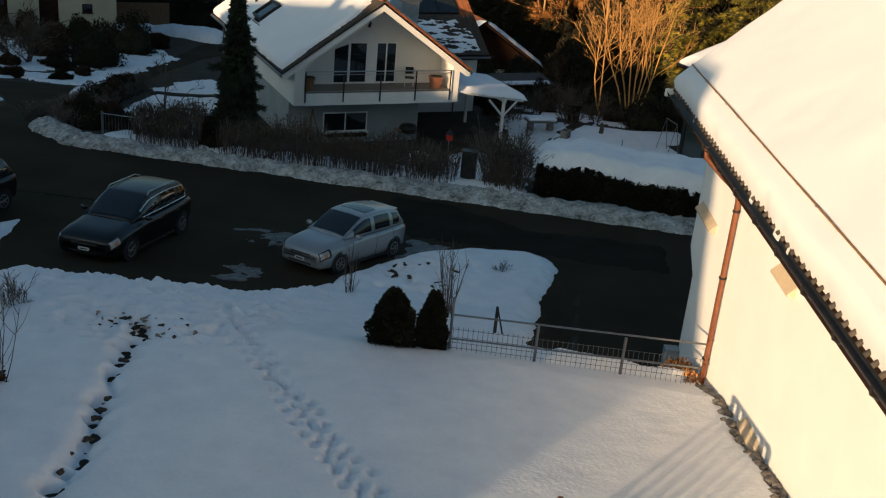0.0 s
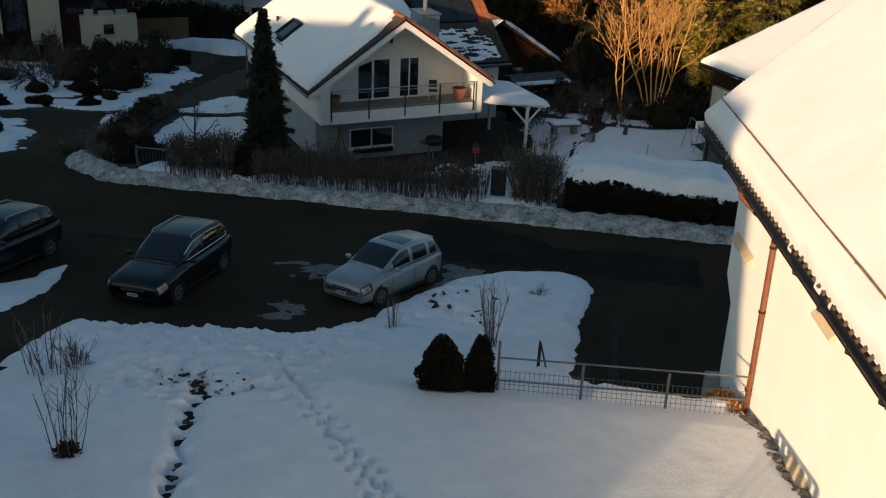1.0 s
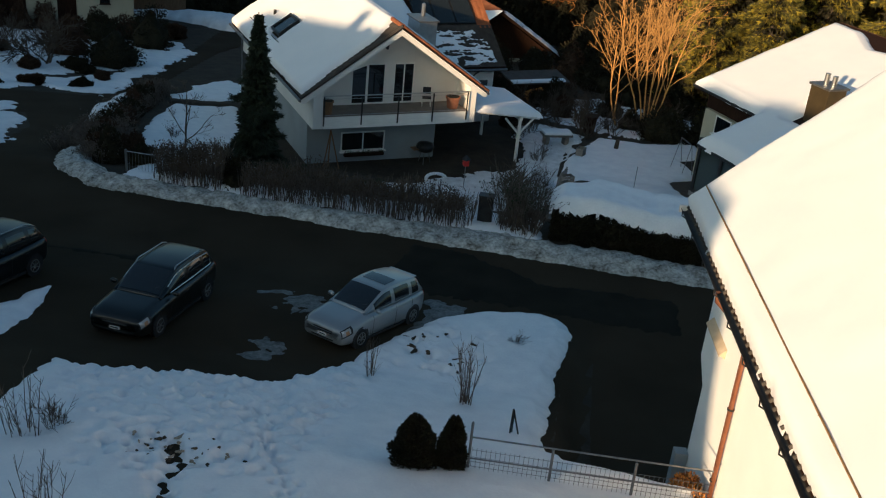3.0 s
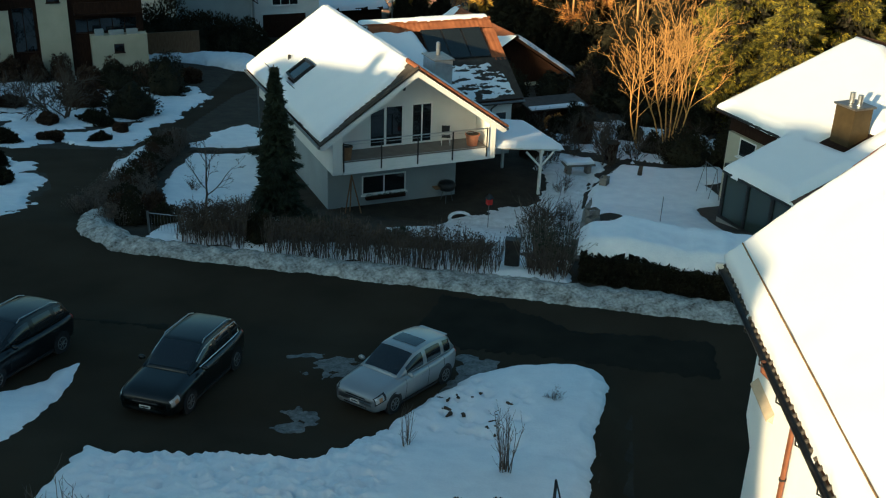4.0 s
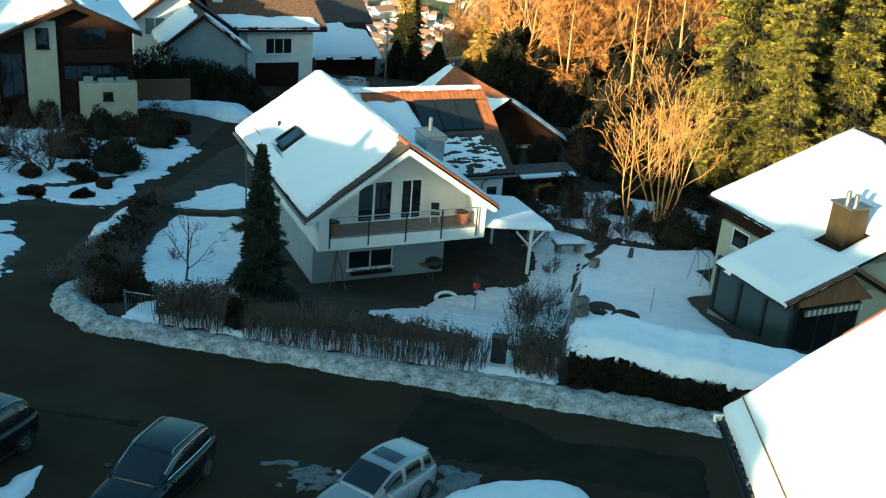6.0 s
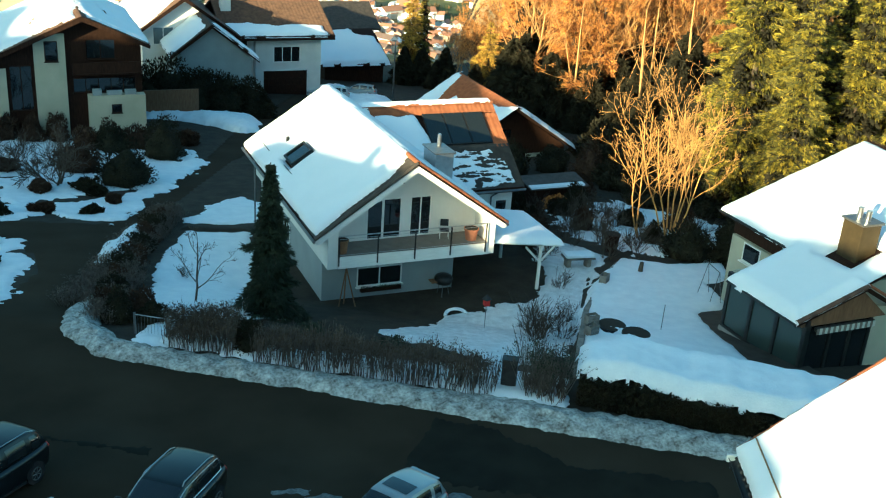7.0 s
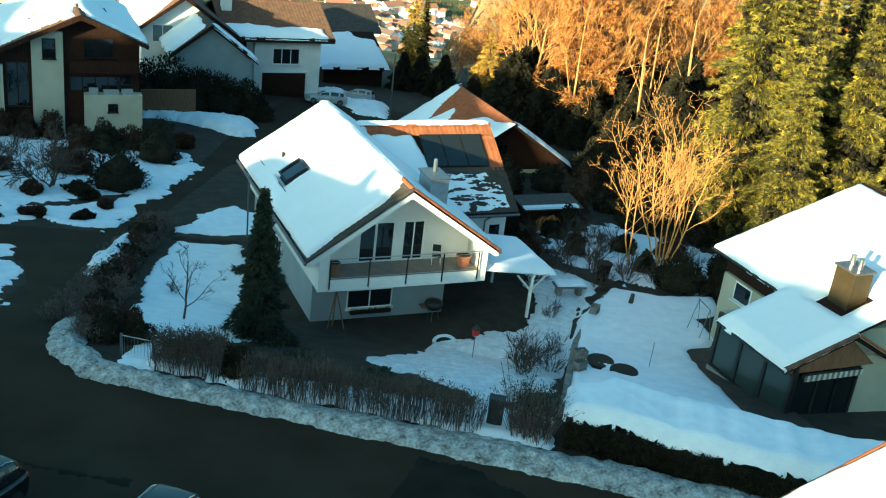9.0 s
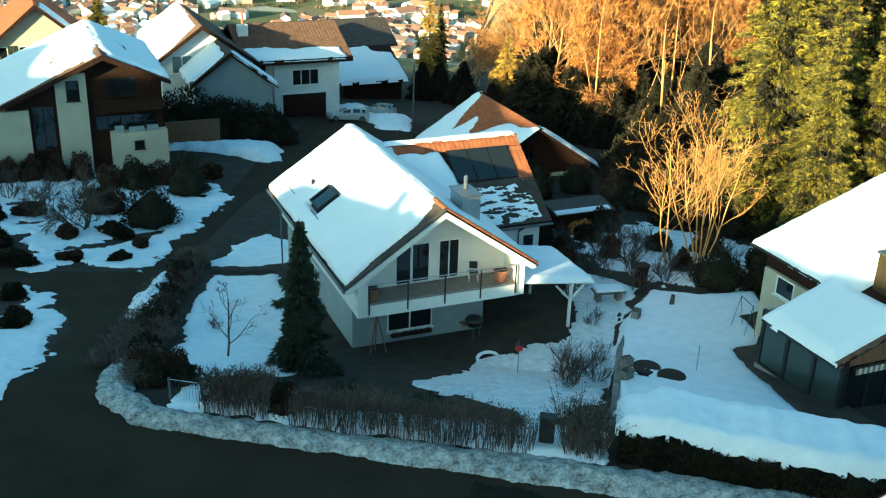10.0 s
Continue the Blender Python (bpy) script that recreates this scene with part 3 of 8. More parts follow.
drape("snow_field", [(21.0, 76.9), (23.5, 66.9), (20.4, 57.7), (17.5, 59.4), (17.4, 68.8), (18, 76)], SNOW, thick=0.5, step=0.3, ragged=0.8, seed=12, lump=0.25, roll=1.2, label="heaped snow beside the far parking place", kind="stuff")
drape("snow_field", [(-14.2, 6.8), (-13.0, 7.0), (-12.5, 8.7), (-11.2, 13.0), (-11.8, 13.1), (-13.0, 10.4), (-13.9, 8.5)], SNOW, thick=0.55, step=0.15, ragged=0.25, seed=13, lift=0.3, lump=0.08, label="leftover snow lying on the low hedge strip", kind="stuff")
drape("snow_field", uv_poly([(1.0, -9.6), (2.6, -9.9), (2.3, -8.4), (1.2, -7.9), (0.2, -8.3)]), SLUSH, thick=0.05, step=0.06, ragged=1.1, seed=14, label="flattened grey slush on the parking yard", kind="stuff")
drape("snow_field", uv_poly([(5.33, -7.19), (6.29, -7.0), (7.3, -6.9), (6.8, -8.28), (6.3, -10.18), (5.6, -11.6), (4.89, -11.65), (5.23, -10.44), (5.5, -8.99)]), SLUSH, thick=0.05, step=0.06, ragged=0.5, seed=15, label="grey slush beside and behind the silver car", kind="stuff")
drape("snow_field", uv_poly([(1.4, -13.6), (2.2, -13.7), (2.4, -13.0), (1.6, -12.8)]), SLUSH, thick=0.04, step=0.05, ragged=1.3, seed=16, label="scattered slush on the parking yard", kind="stuff")


# ploughed bank along the far side of the road
def bank(name, line, half, high, seed, label):
    """A ridge of ploughed snow along a line in (u, v)."""
    pts = [Vector((*to_xy(u, v), 0)) for u, v in line]
    x, y = [p.x for p in pts], [p.y for p in pts]
    step = 0.11
    X, Y = np.meshgrid(np.arange(min(x) - 2, max(x) + 2, step), np.arange(min(y) - 2, max(y) + 2, step))
    d = np.full(X.shape, 1e9)
    for p, q in zip(pts, pts[1:]):
        e = q - p
        t = np.clip(((X - p.x) * e.x + (Y - p.y) * e.y) / e.length_squared, 0, 1)
        d = np.minimum(d, np.hypot(X - p.x - t * e.x, Y - p.y - t * e.y))
    half = half * (1 + 0.3 * ramp(to_uv(X, Y)[0], -2, 7))
    d = d + 0.22 * waves(X, Y, 0.8, seed) + 0.08 * waves(X, Y, 0.25, seed + 1)
    e = np.clip((half - d) / half, 0, 1)
    Z = height(X, Y) - 0.02 - 0.9 * np.clip(d - half, 0, 0.4) + high * np.sqrt(e) * (1 + 0.35 * waves(X, Y, 0.55, seed + 2)) + 0.15 * e * waves(X, Y, 0.26, seed + 3, 2) + 0.07 * e * waves(X, Y, 0.13, seed + 5, 1)
    return tagged(grid_object(name, X, Y, Z, d < half + step * 2, DIRTY_SNOW), label, "snow bank", "", "stuff")


bank("snow_bank", [(-12.75, 4.2), (-12.15, 2.2), (-11.15, 0.1), (-9.3, -1.25), (-6, -1.37), (6, -1.3), (12, -1.42), (24, -1.58)], 0.74, 0.36, 21, "dirty ploughed snow bank along the kerb")
DAMP = material("damp_paving", (0.030, 0.024, 0.018), (0.075, 0.062, 0.048), 1.6, 0.8, 0.3, 20, patch=0.6)
# paving under the conservatory and the trampoline covers
drape("terrace", [(12.6, -5.6), (15.3, -5.6), (13.2, -15.5), (10.9, -14.2)], DAMP, thick=0.12, step=0.2, ragged=0.03, lump=0.0, lift=0.02, roll=0.1, label="damp paved terrace before the conservatory", category="terrace")
# trodden path between the lawn and the bank
drape("garden_path", [(-8.9, 14.6), (-5.2, 13.8), (-5.2, 14.7), (-8.4, 15.8)], SOIL, thick=0.16, step=0.2, ragged=0.1, lump=0.03, label="dark cleared path across the snowy lawn", category="path")
drape("snow_field", uv_poly([(-7.6, -0.3), (8.4, -0.3), (8.4, 2.6), (3.0, 2.3), (-1, 1.3), (-7.4, 1.3)]), SNOW, thick=0.22, step=0.11, ragged=0.3, seed=17, lump=0.05, label="snow drifted in under the twig hedge", kind="stuff")
drape("snow_field", uv_poly([(10.25, -19.35), (12.0, -19.2), (13.65, -19.1), (13.6, -18.5), (12.4, -18.45), (11.2, -18.3), (10.25, -18.1)]), SNOW, thick=0.5, step=0.08, ragged=0.12, seed=18, lump=0.04, roll=0.5, label="snow heaped along the fence above the drive", kind="stuff")
drape("snow_field", uv_poly([(-8.7, 0.2), (-7.7, 0.2), (-7.9, 2.4), (-8.6, 4.5), (-9.2, 4.5), (-9.0, 2.0)]), SNOW, thick=0.16, step=0.12, ragged=0.15, seed=19, lump=0.04, label="snowed-in path behind the little gate", kind="stuff")


def pieces(name, parent, mesh_ob, mats):
    """Repeats of one small mesh as objects of their own under a parent, at the given local matrices."""
    out = [mesh_ob]
    mesh_ob.matrix_basis = mats[0]
    for m in mats[1:]:
        o = bpy.data.objects.new(name, mesh_ob.data)
        scene.collection.objects.link(o)
        o.parent = parent
        o.matrix_basis = m
        out.append(o)
    return out


def half_tile(length=0.42, radius=0.13, thick=0.02):
    """A hollow half-round roof tile along x."""
    bm = bmesh.new()
    n = 6
    rows = []
    for r in (radius, radius - thick):
        for x, k in ((0, 1.0), (length, 0.9)):
            rows.append([bm.verts.new((x, r * k * math.cos(math.pi * i / n), r * k * math.sin(math.pi * i / n))) for i in range(n + 1)])
    a, b, c, d = rows
    for i in range(n):
        bm.faces.new((a[i], a[i + 1], b[i + 1], b[i]))
        bm.faces.new((c[i], d[i], d[i + 1], c[i + 1]))
        bm.faces.new((a[i], c[i], c[i + 1], a[i + 1]))
        bm.faces.new((b[i], b[i + 1], d[i + 1], d[i]))
    bmesh.ops.recalc_face_normals(bm, faces=bm.faces[:])
    return bm


def frame_of(p, ax, az):
    """A pose whose x runs along ax and whose z is near az."""
    ax, az = Vector(ax).normalized(), Vector(az)
    ay = az.cross(ax).normalized()
    az = ax.cross(ay)
    return Matrix(((ax.x, ay.x, az.x, p[0]), (ax.y, ay.y, az.y, p[1]), (ax.z, ay.z, az.z, p[2]), (0, 0, 0, 1)))


def tile_row(parent, p, q, up, mat, count, name="verge_tile", radius=0.13):
    """Half-round tiles laid from p to q in world coordinates."""
    inv = parent.matrix_basis.inverted()
    p, q = Vector(p), Vector(q)
    length = (q - p).length / count
    ob = part(name, half_tile(length * 1.06, radius), mat, parent)
    pieces(name, parent, ob, [inv @ frame_of(p + (q - p) * i / count, q - p, up) for i in range(count)])


# ---------------------------------------------------------------- the house with the balcony
H = thing("house", "white gabled house with a recessed wooden balcony", "house", pose(0, 7.5, -3.6))
SL = 0.684
part("lower_wall", boxm(-4.1, 3.1, 1.9, 14.5, -5.5, -0.55), PLASTER_GREY, H, "grey-blue plastered ground floor wall", placed=True)
part("patio_wall", boxm(3.1, 4.3, 5.6, 14.5, -5.5, -0.55), WARM_WOOD, H, "brown wall at the back of the patio", placed=True)
part("plinth", boxm(-4.14, 3.14, 1.86, 14.4, -5.5, -3.35), CONCRETE, H, placed=True)
part("side_wall", boxm(-4.36, -4.08, 0.42, 14.8, -0.6, 1.45), PLASTER, H, placed=True)
part("side_wall", boxm(4.18, 4.5, 0.42, 14.8, -0.6, 1.35), PLASTER, H, placed=True)
part("pillar", boxm(-4.38, -3.86, 0.14, 0.5, -0.6, 1.5, bevel=0.02), PLASTER, H, placed=True)
part("pillar", boxm(4.12, 4.52, 0.14, 0.5, -0.6, 1.45, bevel=0.02), PLASTER, H, placed=True)
part("gable_wall", prism([(-4.07, 0.0), (4.17, 0.0), (4.17, 1.42), (0, 4.18), (-4.07, 1.45)], "y", 1.9, 2.15), PLASTER, H, placed=True)
part("back_wall", prism([(-4.07, -0.6), (4.17, -0.6), (4.17, 1.42), (0, 4.18), (-4.07, 1.45)], "y", 14.5, 14.78), PLASTER, H, placed=True)
part("balcony_slab", boxm(-3.86, 4.12, 0.16, 1.9, -0.55, 0.0, bevel=0.01), PLASTER, H, placed=True)
part("fascia", boxm(-3.855, 4.115, 0.08, 0.155, -0.58, 0.02), WHITE_WOOD, H, "white painted balcony fascia", placed=True)
DECK = material("balcony_deck", (0.13, 0.12, 0.105), (0.22, 0.20, 0.175), 2, 0.7, 0.2, 30, patch=0.4)
for i in range(12):
    part("deck_board", boxm(-3.85, 4.11, 0.17 + i * 0.143, 0.17 + i * 0.143 + 0.135, 0.004, 0.034), DECK, H, placed=True)
# roof slabs, soffits, boards
for sgn, nm in ((-1, "left"), (1, "right")):
    part("roof_slab", prism([(sgn * 5.02, 4.5 - SL * 5.02), (0, 4.5), (0, 4.24), (sgn * 5.02, 4.24 - SL * 5.02)], "y", 0.06, 15.0), DARK_WOOD, H, placed=True)
    part("soffit", prism([(sgn * 4.9, 4.235 - SL * 4.9), (0, 4.235), (0, 4.2), (sgn * 4.9, 4.2 - SL * 4.9)], "y", 0.1, 1.88), WHITE_WOOD, H, "white boarded soffit", placed=True)
    part("bargeboard", prism([(sgn * 5.04, 4.44 - SL * 5.04), (0, 4.44), (0, 4.12), (sgn * 4.82, 4.12 - SL * 4.82), (sgn * 5.04, 4.27 - SL * 5.04)], "y", 0.0, 0.055), WHITE_WOOD, H, placed=True)
    tile_sheet("roof_tiles", (0, 0.1, 4.52), (0, 1, 0), (sgn, 0, -SL), 2.3, 6.1, TILE_DARK if sgn < 0 else TILE, H)
    tile_row(H, (sgn * 5.08, 0.02, 4.56 - SL * 5.08), (0.02 * sgn, 0.02, 4.56), (0, 0, 1), TILE_DARK if sgn < 0 else TILE, 17)
tile_row(H, (0, 0.0, 4.56), (0, 2.4, 4.56), (0, 0, 1), TILE, 6, "ridge_tile", 0.15)
for sgn in (-1, 1):
    g = tube(bmesh.new(), [(sgn * 5.12, 0.0, 0.98), (sgn * 5.12, 15.05, 0.98)], 0.075, 8)
    part("gutter", g, METAL, H, "grey metal rain gutter", placed=True)
part("downpipe", tube(bmesh.new(), [(-5.1, 14.6, 0.95), (-4.5, 14.6, 0.5), (-4.45, 14.6, -4.0)], 0.05, 8), METAL, H, placed=True)
# balcony doors, with a cut corner under the slope
window_unit(H, (-1.0, 1.9, 0.06), (1, 0, 0), 1.0, 2.14, 1, sill=False, name="balcony_door")
door = prism([(-1.86, 0.06), (-1.03, 0.06), (-1.03, 2.2), (-1.86, 1.9)], "y", 1.86, 1.9)
dl = part("balcony_door", door, WHITE_WOOD, H, placed=True)
part("pane", prism([(-1.79, 0.13), (-1.07, 0.13), (-1.07, 2.1), (-1.79, 1.84)], "y", 1.845, 1.87), GLASS, dl, placed=True)
window_unit(H, (0.46, 1.9, 0.06), (1, 0, 0), 1.16, 2.14, 2, sill=False, name="balcony_door")
lampm = tube(bmesh.new(), [(0.05, 1.9, 3.25), (0.0, 1.72, 3.2), (-0.12, 1.6, 3.05)], [0.03, 0.05, 0.09], 8)
part("wall_lamp", lampm, DARK_METAL, H, "dark spotlight under the gable", placed=True)
# railing
for x in (-3.84, -1.86, 0.1, 2.03, 3.97):
    part("rail_post", boxm(x - 0.03, x + 0.03, 0.02, 0.075, -0.42, 1.1), DARK_METAL, H, placed=True)
part("handrail", tube(bmesh.new(), [(-3.88, 0.05, 1.13), (4.0, 0.05, 1.13)], 0.03, 8), STEEL, H, "steel handrail", placed=True)
for z in (0.14, 0.98):
    part("rail_bar", tube(bmesh.new(), [(-3.86, 0.05, z), (3.98, 0.05, z)], 0.012, 6), STEEL, H, placed=True)
# ground floor window
window_unit(H, (-2.25, 1.9, -2.52), (1, 0, 0), 2.45, 1.06, 2)
# side windows on the lower storey
window_unit(H, (-4.1, 9.2, -2.4), (0, -1, 0), 1.2, 1.1, 2)
# skylight
sk = frame_of((-2.7, 8.15, 4.5 - SL * 2.7), (0, 1, 0), (-SL, 0, 1))
bm = bmesh.new()
box(bm, 0, 1.6, 0, 0.12, 0.0, 0.34)
box(bm, 0, 1.6, 1.28, 1.4, 0.0, 0.34)
box(bm, 0, 0.12, 0.12, 1.28, 0.0, 0.34)
box(bm, 1.48, 1.6, 0.12, 1.28, 0.0, 0.34)
bm.transform(sk)
skl = part("skylight", bm, DARK_METAL, H, "dark roof window clear of snow", placed=True)
bm = boxm(0.1, 1.5, 0.1, 1.3, 0.2, 0.26)
bm.transform(sk)
part("pane", bm, GLASS, skl, placed=True)
part("vent_pipe", tube(bmesh.new(), [(-3.4, 11.2, 2.1), (-3.4, 11.2, 2.75)], 0.09, 8), DARK_METAL, H, placed=True)
for x, y in ((-4.35, 11.6), (-4.25, 7.2)):
    part("snow_guard", tube(bmesh.new(), [(x, y, 4.5 - SL * abs(x) + 0.32), (x, y + 1.6, 4.5 - SL * abs(x) + 0.32)], 0.03, 6), DARK_METAL, H, placed=True)
# chimney
ch = part("chimney", boxm(1.78, 2.78, 2.1, 3.7, 2.2, 4.25, bevel=0.02), STEEL, H, "sheet metal clad chimney with a steel flue", placed=True)
part("cap", boxm(1.7, 2.86, 2.02, 3.78, 4.26, 4.33), METAL, ch, placed=True)
part("flue", tube(bmesh.new(), [(2.4, 3.2, 4.33), (2.4, 3.2, 4.95), (2.4, 3.2, 5.0)], [0.11, 0.11, 0.06], 10), STEEL, ch, placed=True)
# snow on the main roof
tagged(slope_sheet("roof_snow", (0, 0, 4.52), (0, 1, 0), (-1, 0, -SL), [(1.55, -0.12), (1.0, 0.5), (0.62, 1.5), (0.55, 4.2), (0.4, 5.4), (0.28, 5.95), (15.1, 6.0), (15.1, -0.12)], ROOF_SNOW, 0.27, 0.1, 0.05, seed=31,
                   holes=([(8.0, 3.2), (9.9, 3.2), (9.9, 4.85), (8.0, 4.85)],)), "thick smooth snow on the sunlit roof slope", "snow", "", "stuff")
tagged(slope_sheet("roof_snow", (0, 0, 4.52), (0, 1, 0), (1, 0, -SL), [(1.7, -0.12), (0.6, 0.7), (0.5, 3), (0.55, 5.9), (15.1, 6.0), (15.1, -0.12)], ROOF_SNOW, 0.24, 0.12, 0.09, seed=32,
                   holes=([(1.9, 2.0), (3.9, 2.0), (3.9, 3.6), (1.9, 3.6)],)), "thick snow on the shaded roof slope", "snow", "", "stuff")
# canopy at the side
CN = thing("canopy", "white timber lean-to canopy beside the house wall", "canopy", pose(6.6, 2.4, -3.2))
part("canopy_roof", prism([(4.55, 0.02), (8.75, -0.56), (8.75, -0.66), (4.55, -0.1)], "y", 0.4, 5.2), WARM_WOOD, CN, placed=True)
for x, y in ((7.5, 0.5), (7.5, 5.0)):
    part("post", boxm(x - 0.07, x + 0.07, y - 0.07, y + 0.07, -3.6, -0.55), WHITE_WOOD, CN, placed=True)
part("beam", boxm(7.42, 7.58, 0.35, 5.2, -0.75, -0.55), WHITE_WOOD, CN, placed=True)
for s in (-1, 1):
    part("brace", tube(bmesh.new(), [(7.5, 0.5, -1.55), (7.5 + s * 0.9, 0.5, -0.62)], 0.06, 6), WHITE_WOOD, CN, placed=True)
for i in range(7):
    part("rafter", prism([(4.6, -0.1), (8.7, -0.67), (8.7, -0.77), (4.6, -0.2)], "y", 0.45 + i * 0.75, 0.53 + i * 0.75), WHITE_WOOD, CN, placed=True)
tagged(slope_sheet("roof_snow", (4.55, 0.4, 0.05), (0, 1, 0), (1, 0, -0.138), [(0.05, 0.1), (0.0, 4.2), (4.6, 4.2), (4.7, 0.1)], ROOF_SNOW, 0.2, 0.15, 0.08, seed=33), "snow on the lean-to canopy", "snow", "", "stuff")

# cross wing with the solar panels
WG = thing("house_wing", "white cross wing with solar panels on its tiles", "house", pose(7, 12, -3.6))
part("wall", boxm(4.52, 9.1, 7.3, 16.6, -5.5, 0.2), PLASTER, WG, placed=True)
part("gable_wall", prism([(7.3, 0.2), (16.6, 0.2), (12, 3.55)], "x", 8.9, 9.1), PLASTER, WG, placed=True)
for sgn in (-1, 1):
    part("roof_slab", prism([(12, 3.95), (12 + sgn * 5.25, 0.28), (12 + sgn * 5.25, 0.1), (12, 3.75)], "x", 3.2, 9.6), DARK_WOOD, WG, placed=True)
tile_sheet("roof_tiles", (1.6, 12, 3.98), (1, 0, 0), (0, -1, -0.7), 8.0, 0.75, TILE, WG)
tile_sheet("roof_tiles", (8.66, 11.38, 3.55), (1, 0, 0), (0, -1, -0.7), 0.95, 2.6, TILE, WG)
tile_sheet("roof_tiles", (4.4, 9.5, 2.24), (1, 0, 0), (0, -1, -0.7), 5.2, 3.3, TILE_DARK, WG)
tile_row(WG, (1.2, 12, 4.02), (9.6, 12, 4.02), (0, 0, 1), TILE, 20, "ridge_tile", 0.14)
sp = frame_of((4.7, 11.36, 3.62), (1, 0, 0), (0, -0.7, 1))
for i in range(3):
    bm = boxm(i * 1.31, i * 1.31 + 1.28, -2.35, -0.02, 0.02, 0.1)
    bm.transform(sp)
    pn = part("solar_panel", bm, DARK_METAL, WG, "dark glazed solar collector", placed=True)
    bm = boxm(i * 1.31 + 0.05, i * 1.31 + 1.23, -2.3, -0.07, 0.1, 0.108)
    bm.transform(sp)
    part("pane", bm, SOLAR, pn, placed=True)
part("gutter", tube(bmesh.new(), [(4.8, 6.7, 0.22), (9.65, 6.7, 0.22)], 0.07, 8), METAL, WG, placed=True)
part("downpipe", tube(bmesh.new(), [(7.9, 6.72, 0.18), (7.75, 7.1, -0.15), (7.72, 7.24, -0.3), (7.72, 7.24, -4)], 0.05, 8), METAL, WG, placed=True)
window_unit(WG, (8.0, 7.3, -1.5), (1, 0, 0), 0.8, 1.0, 1)
tagged(slope_sheet("roof_snow", (1.6, 12, 4.0), (1, 0, 0), (0, -1, -0.7), [(0.2, 0.7), (2.6, 0.75), (3.0, 2.0), (3.2, 4.6), (3.0, 6.2), (1.5, 5.9)], ROOF_SNOW, 0.16, 0.15, 0.2, seed=34), "snow in the valley between two roofs", "snow", "", "stuff")
rng = np.random.default_rng(35)
thaw = []
for i in range(74):
    p, q, w, h = rng.uniform(3.3, 7.3), rng.uniform(3.4, 6.1), rng.uniform(0.15, 0.65), rng.uniform(0.05, 0.18)
    thaw.append([(p - w, q - h * 0.4), (p, q - h), (p + w, q - h * 0.3), (p + w * 0.8, q + h * 0.6), (p, q + h), (p - w * 0.7, q + h * 0.5)])
tagged(slope_sheet("roof_snow", (1.6, 12, 4.0), (1, 0, 0), (0, -1, -0.7), [(3.4, 3.75), (4.6, 3.5), (6.6, 3.65), (7.2, 4.4), (7.5, 6.0), (5.0, 6.15), (3.4, 6.0)], ROOF_SNOW, 0.09, 0.05, 0.14, seed=35, roll=0.12, holes=thaw), "thawing snow broken by rows of dark tiles", "snow", "", "stuff")
tagged(slope_sheet("roof_snow", (1.2, 12.05, 4.16), (1, 0, 0), (0, -1, -0.2), [(0, -0.2), (8.2, -0.2), (8.2, 0.1), (0, 0.1)], ROOF_SNOW, 0.1, 0.05, 0.05, seed=37, roll=0.12), "thin snow along the wing's ridge", "snow", "", "stuff")

# ---------------------------------------------------------------- the neighbour's house under the camera
N = thing("house", "white rendered house with a snow-laden tiled roof", "house", Matrix(((-0.437, 0.8995, 0, -4.58), (-0.8995, -0.437, 0, -29.45), (0, 0, 1, 1.0), (0, 0, 0, 1))))
NM = N.matrix_basis @ pose(0, 0, -1.0)


def npart(name, bm, mat, label="", parent=None):
    bm.transform(pose(0, 0, -1.0))
    return part(name, bm, mat, parent or N, label)


NS = 0.94
npart("wall", boxm(1.68, 25, 0.75, 11.0, -0.5, 4.15), PLASTER_BRIGHT, "bright white rendered wall")
npart("upper_wall", prism([(1.68, 4.15), (25, 4.15), (25, 7.75), (1.0, 7.75), (1.0, 4.6)], "y", 0.75, 11.0), PLASTER_BRIGHT, "bright white rendered wall that steps out over the lower storey")
npart("gable_wall", prism([(0.75, 7.75), (11.0, 7.75), (5.9, 12.3)], "x", 1.0, 1.3), PLASTER)
npart("gable_wall", prism([(0.75, 7.75), (11.0, 7.75), (5.9, 12.3)], "x", 24.7, 25), PLASTER)
npart("roof_slab", prism([(0, 7.9), (5.9, 7.9 + NS * 5.9), (5.9, 7.65 + NS * 5.9), (0.05, 7.7)], "x", 0.03, 26.5), DARK_WOOD)
npart("roof_slab", prism([(11.8, 7.9), (5.9, 7.9 + NS * 5.9), (5.9, 7.65 + NS * 5.9), (11.75, 7.7)], "x", 0.03, 26.5), DARK_WOOD)
npart("soffit", boxm(0.04, 26.4, 0.06, 0.75, 7.6, 7.66), WHITE_WOOD, "white eaves soffit")
npart("fascia", boxm(0.02, 26.5, -0.02, 0.04, 7.58, 7.9), DARK_WOOD)
# gutter as an open half round
bm = bmesh.new()
n = 8
ra = [bm.verts.new((0.0, -0.10 + 0.085 * math.cos(math.pi + math.pi * i / n), 7.86 + 0.085 * math.sin(math.pi + math.pi * i / n))) for i in range(n + 1)]
rb = [bm.verts.new((26.5, v.co.y, v.co.z)) for v in ra]
for i in range(n):
    bm.faces.new((ra[i], ra[i + 1], rb[i + 1], rb[i]))
gut = npart("gutter", bm, DARK_METAL, "dark weathered metal gutter")
gut.modifiers.new("solid", 'SOLIDIFY').thickness = 0.006
bk = npart("gutter_bracket", tube(bmesh.new(), [(0.3, -0.2, 7.88), (0.3, -0.19, 7.76), (0.3, -0.1, 7.71), (0.3, 0.0, 7.74)], 0.016, 6), DARK_METAL)
pieces("gutter_bracket", N, bk, [pose(1.3 * i, 0, 0) for i in range(20)])
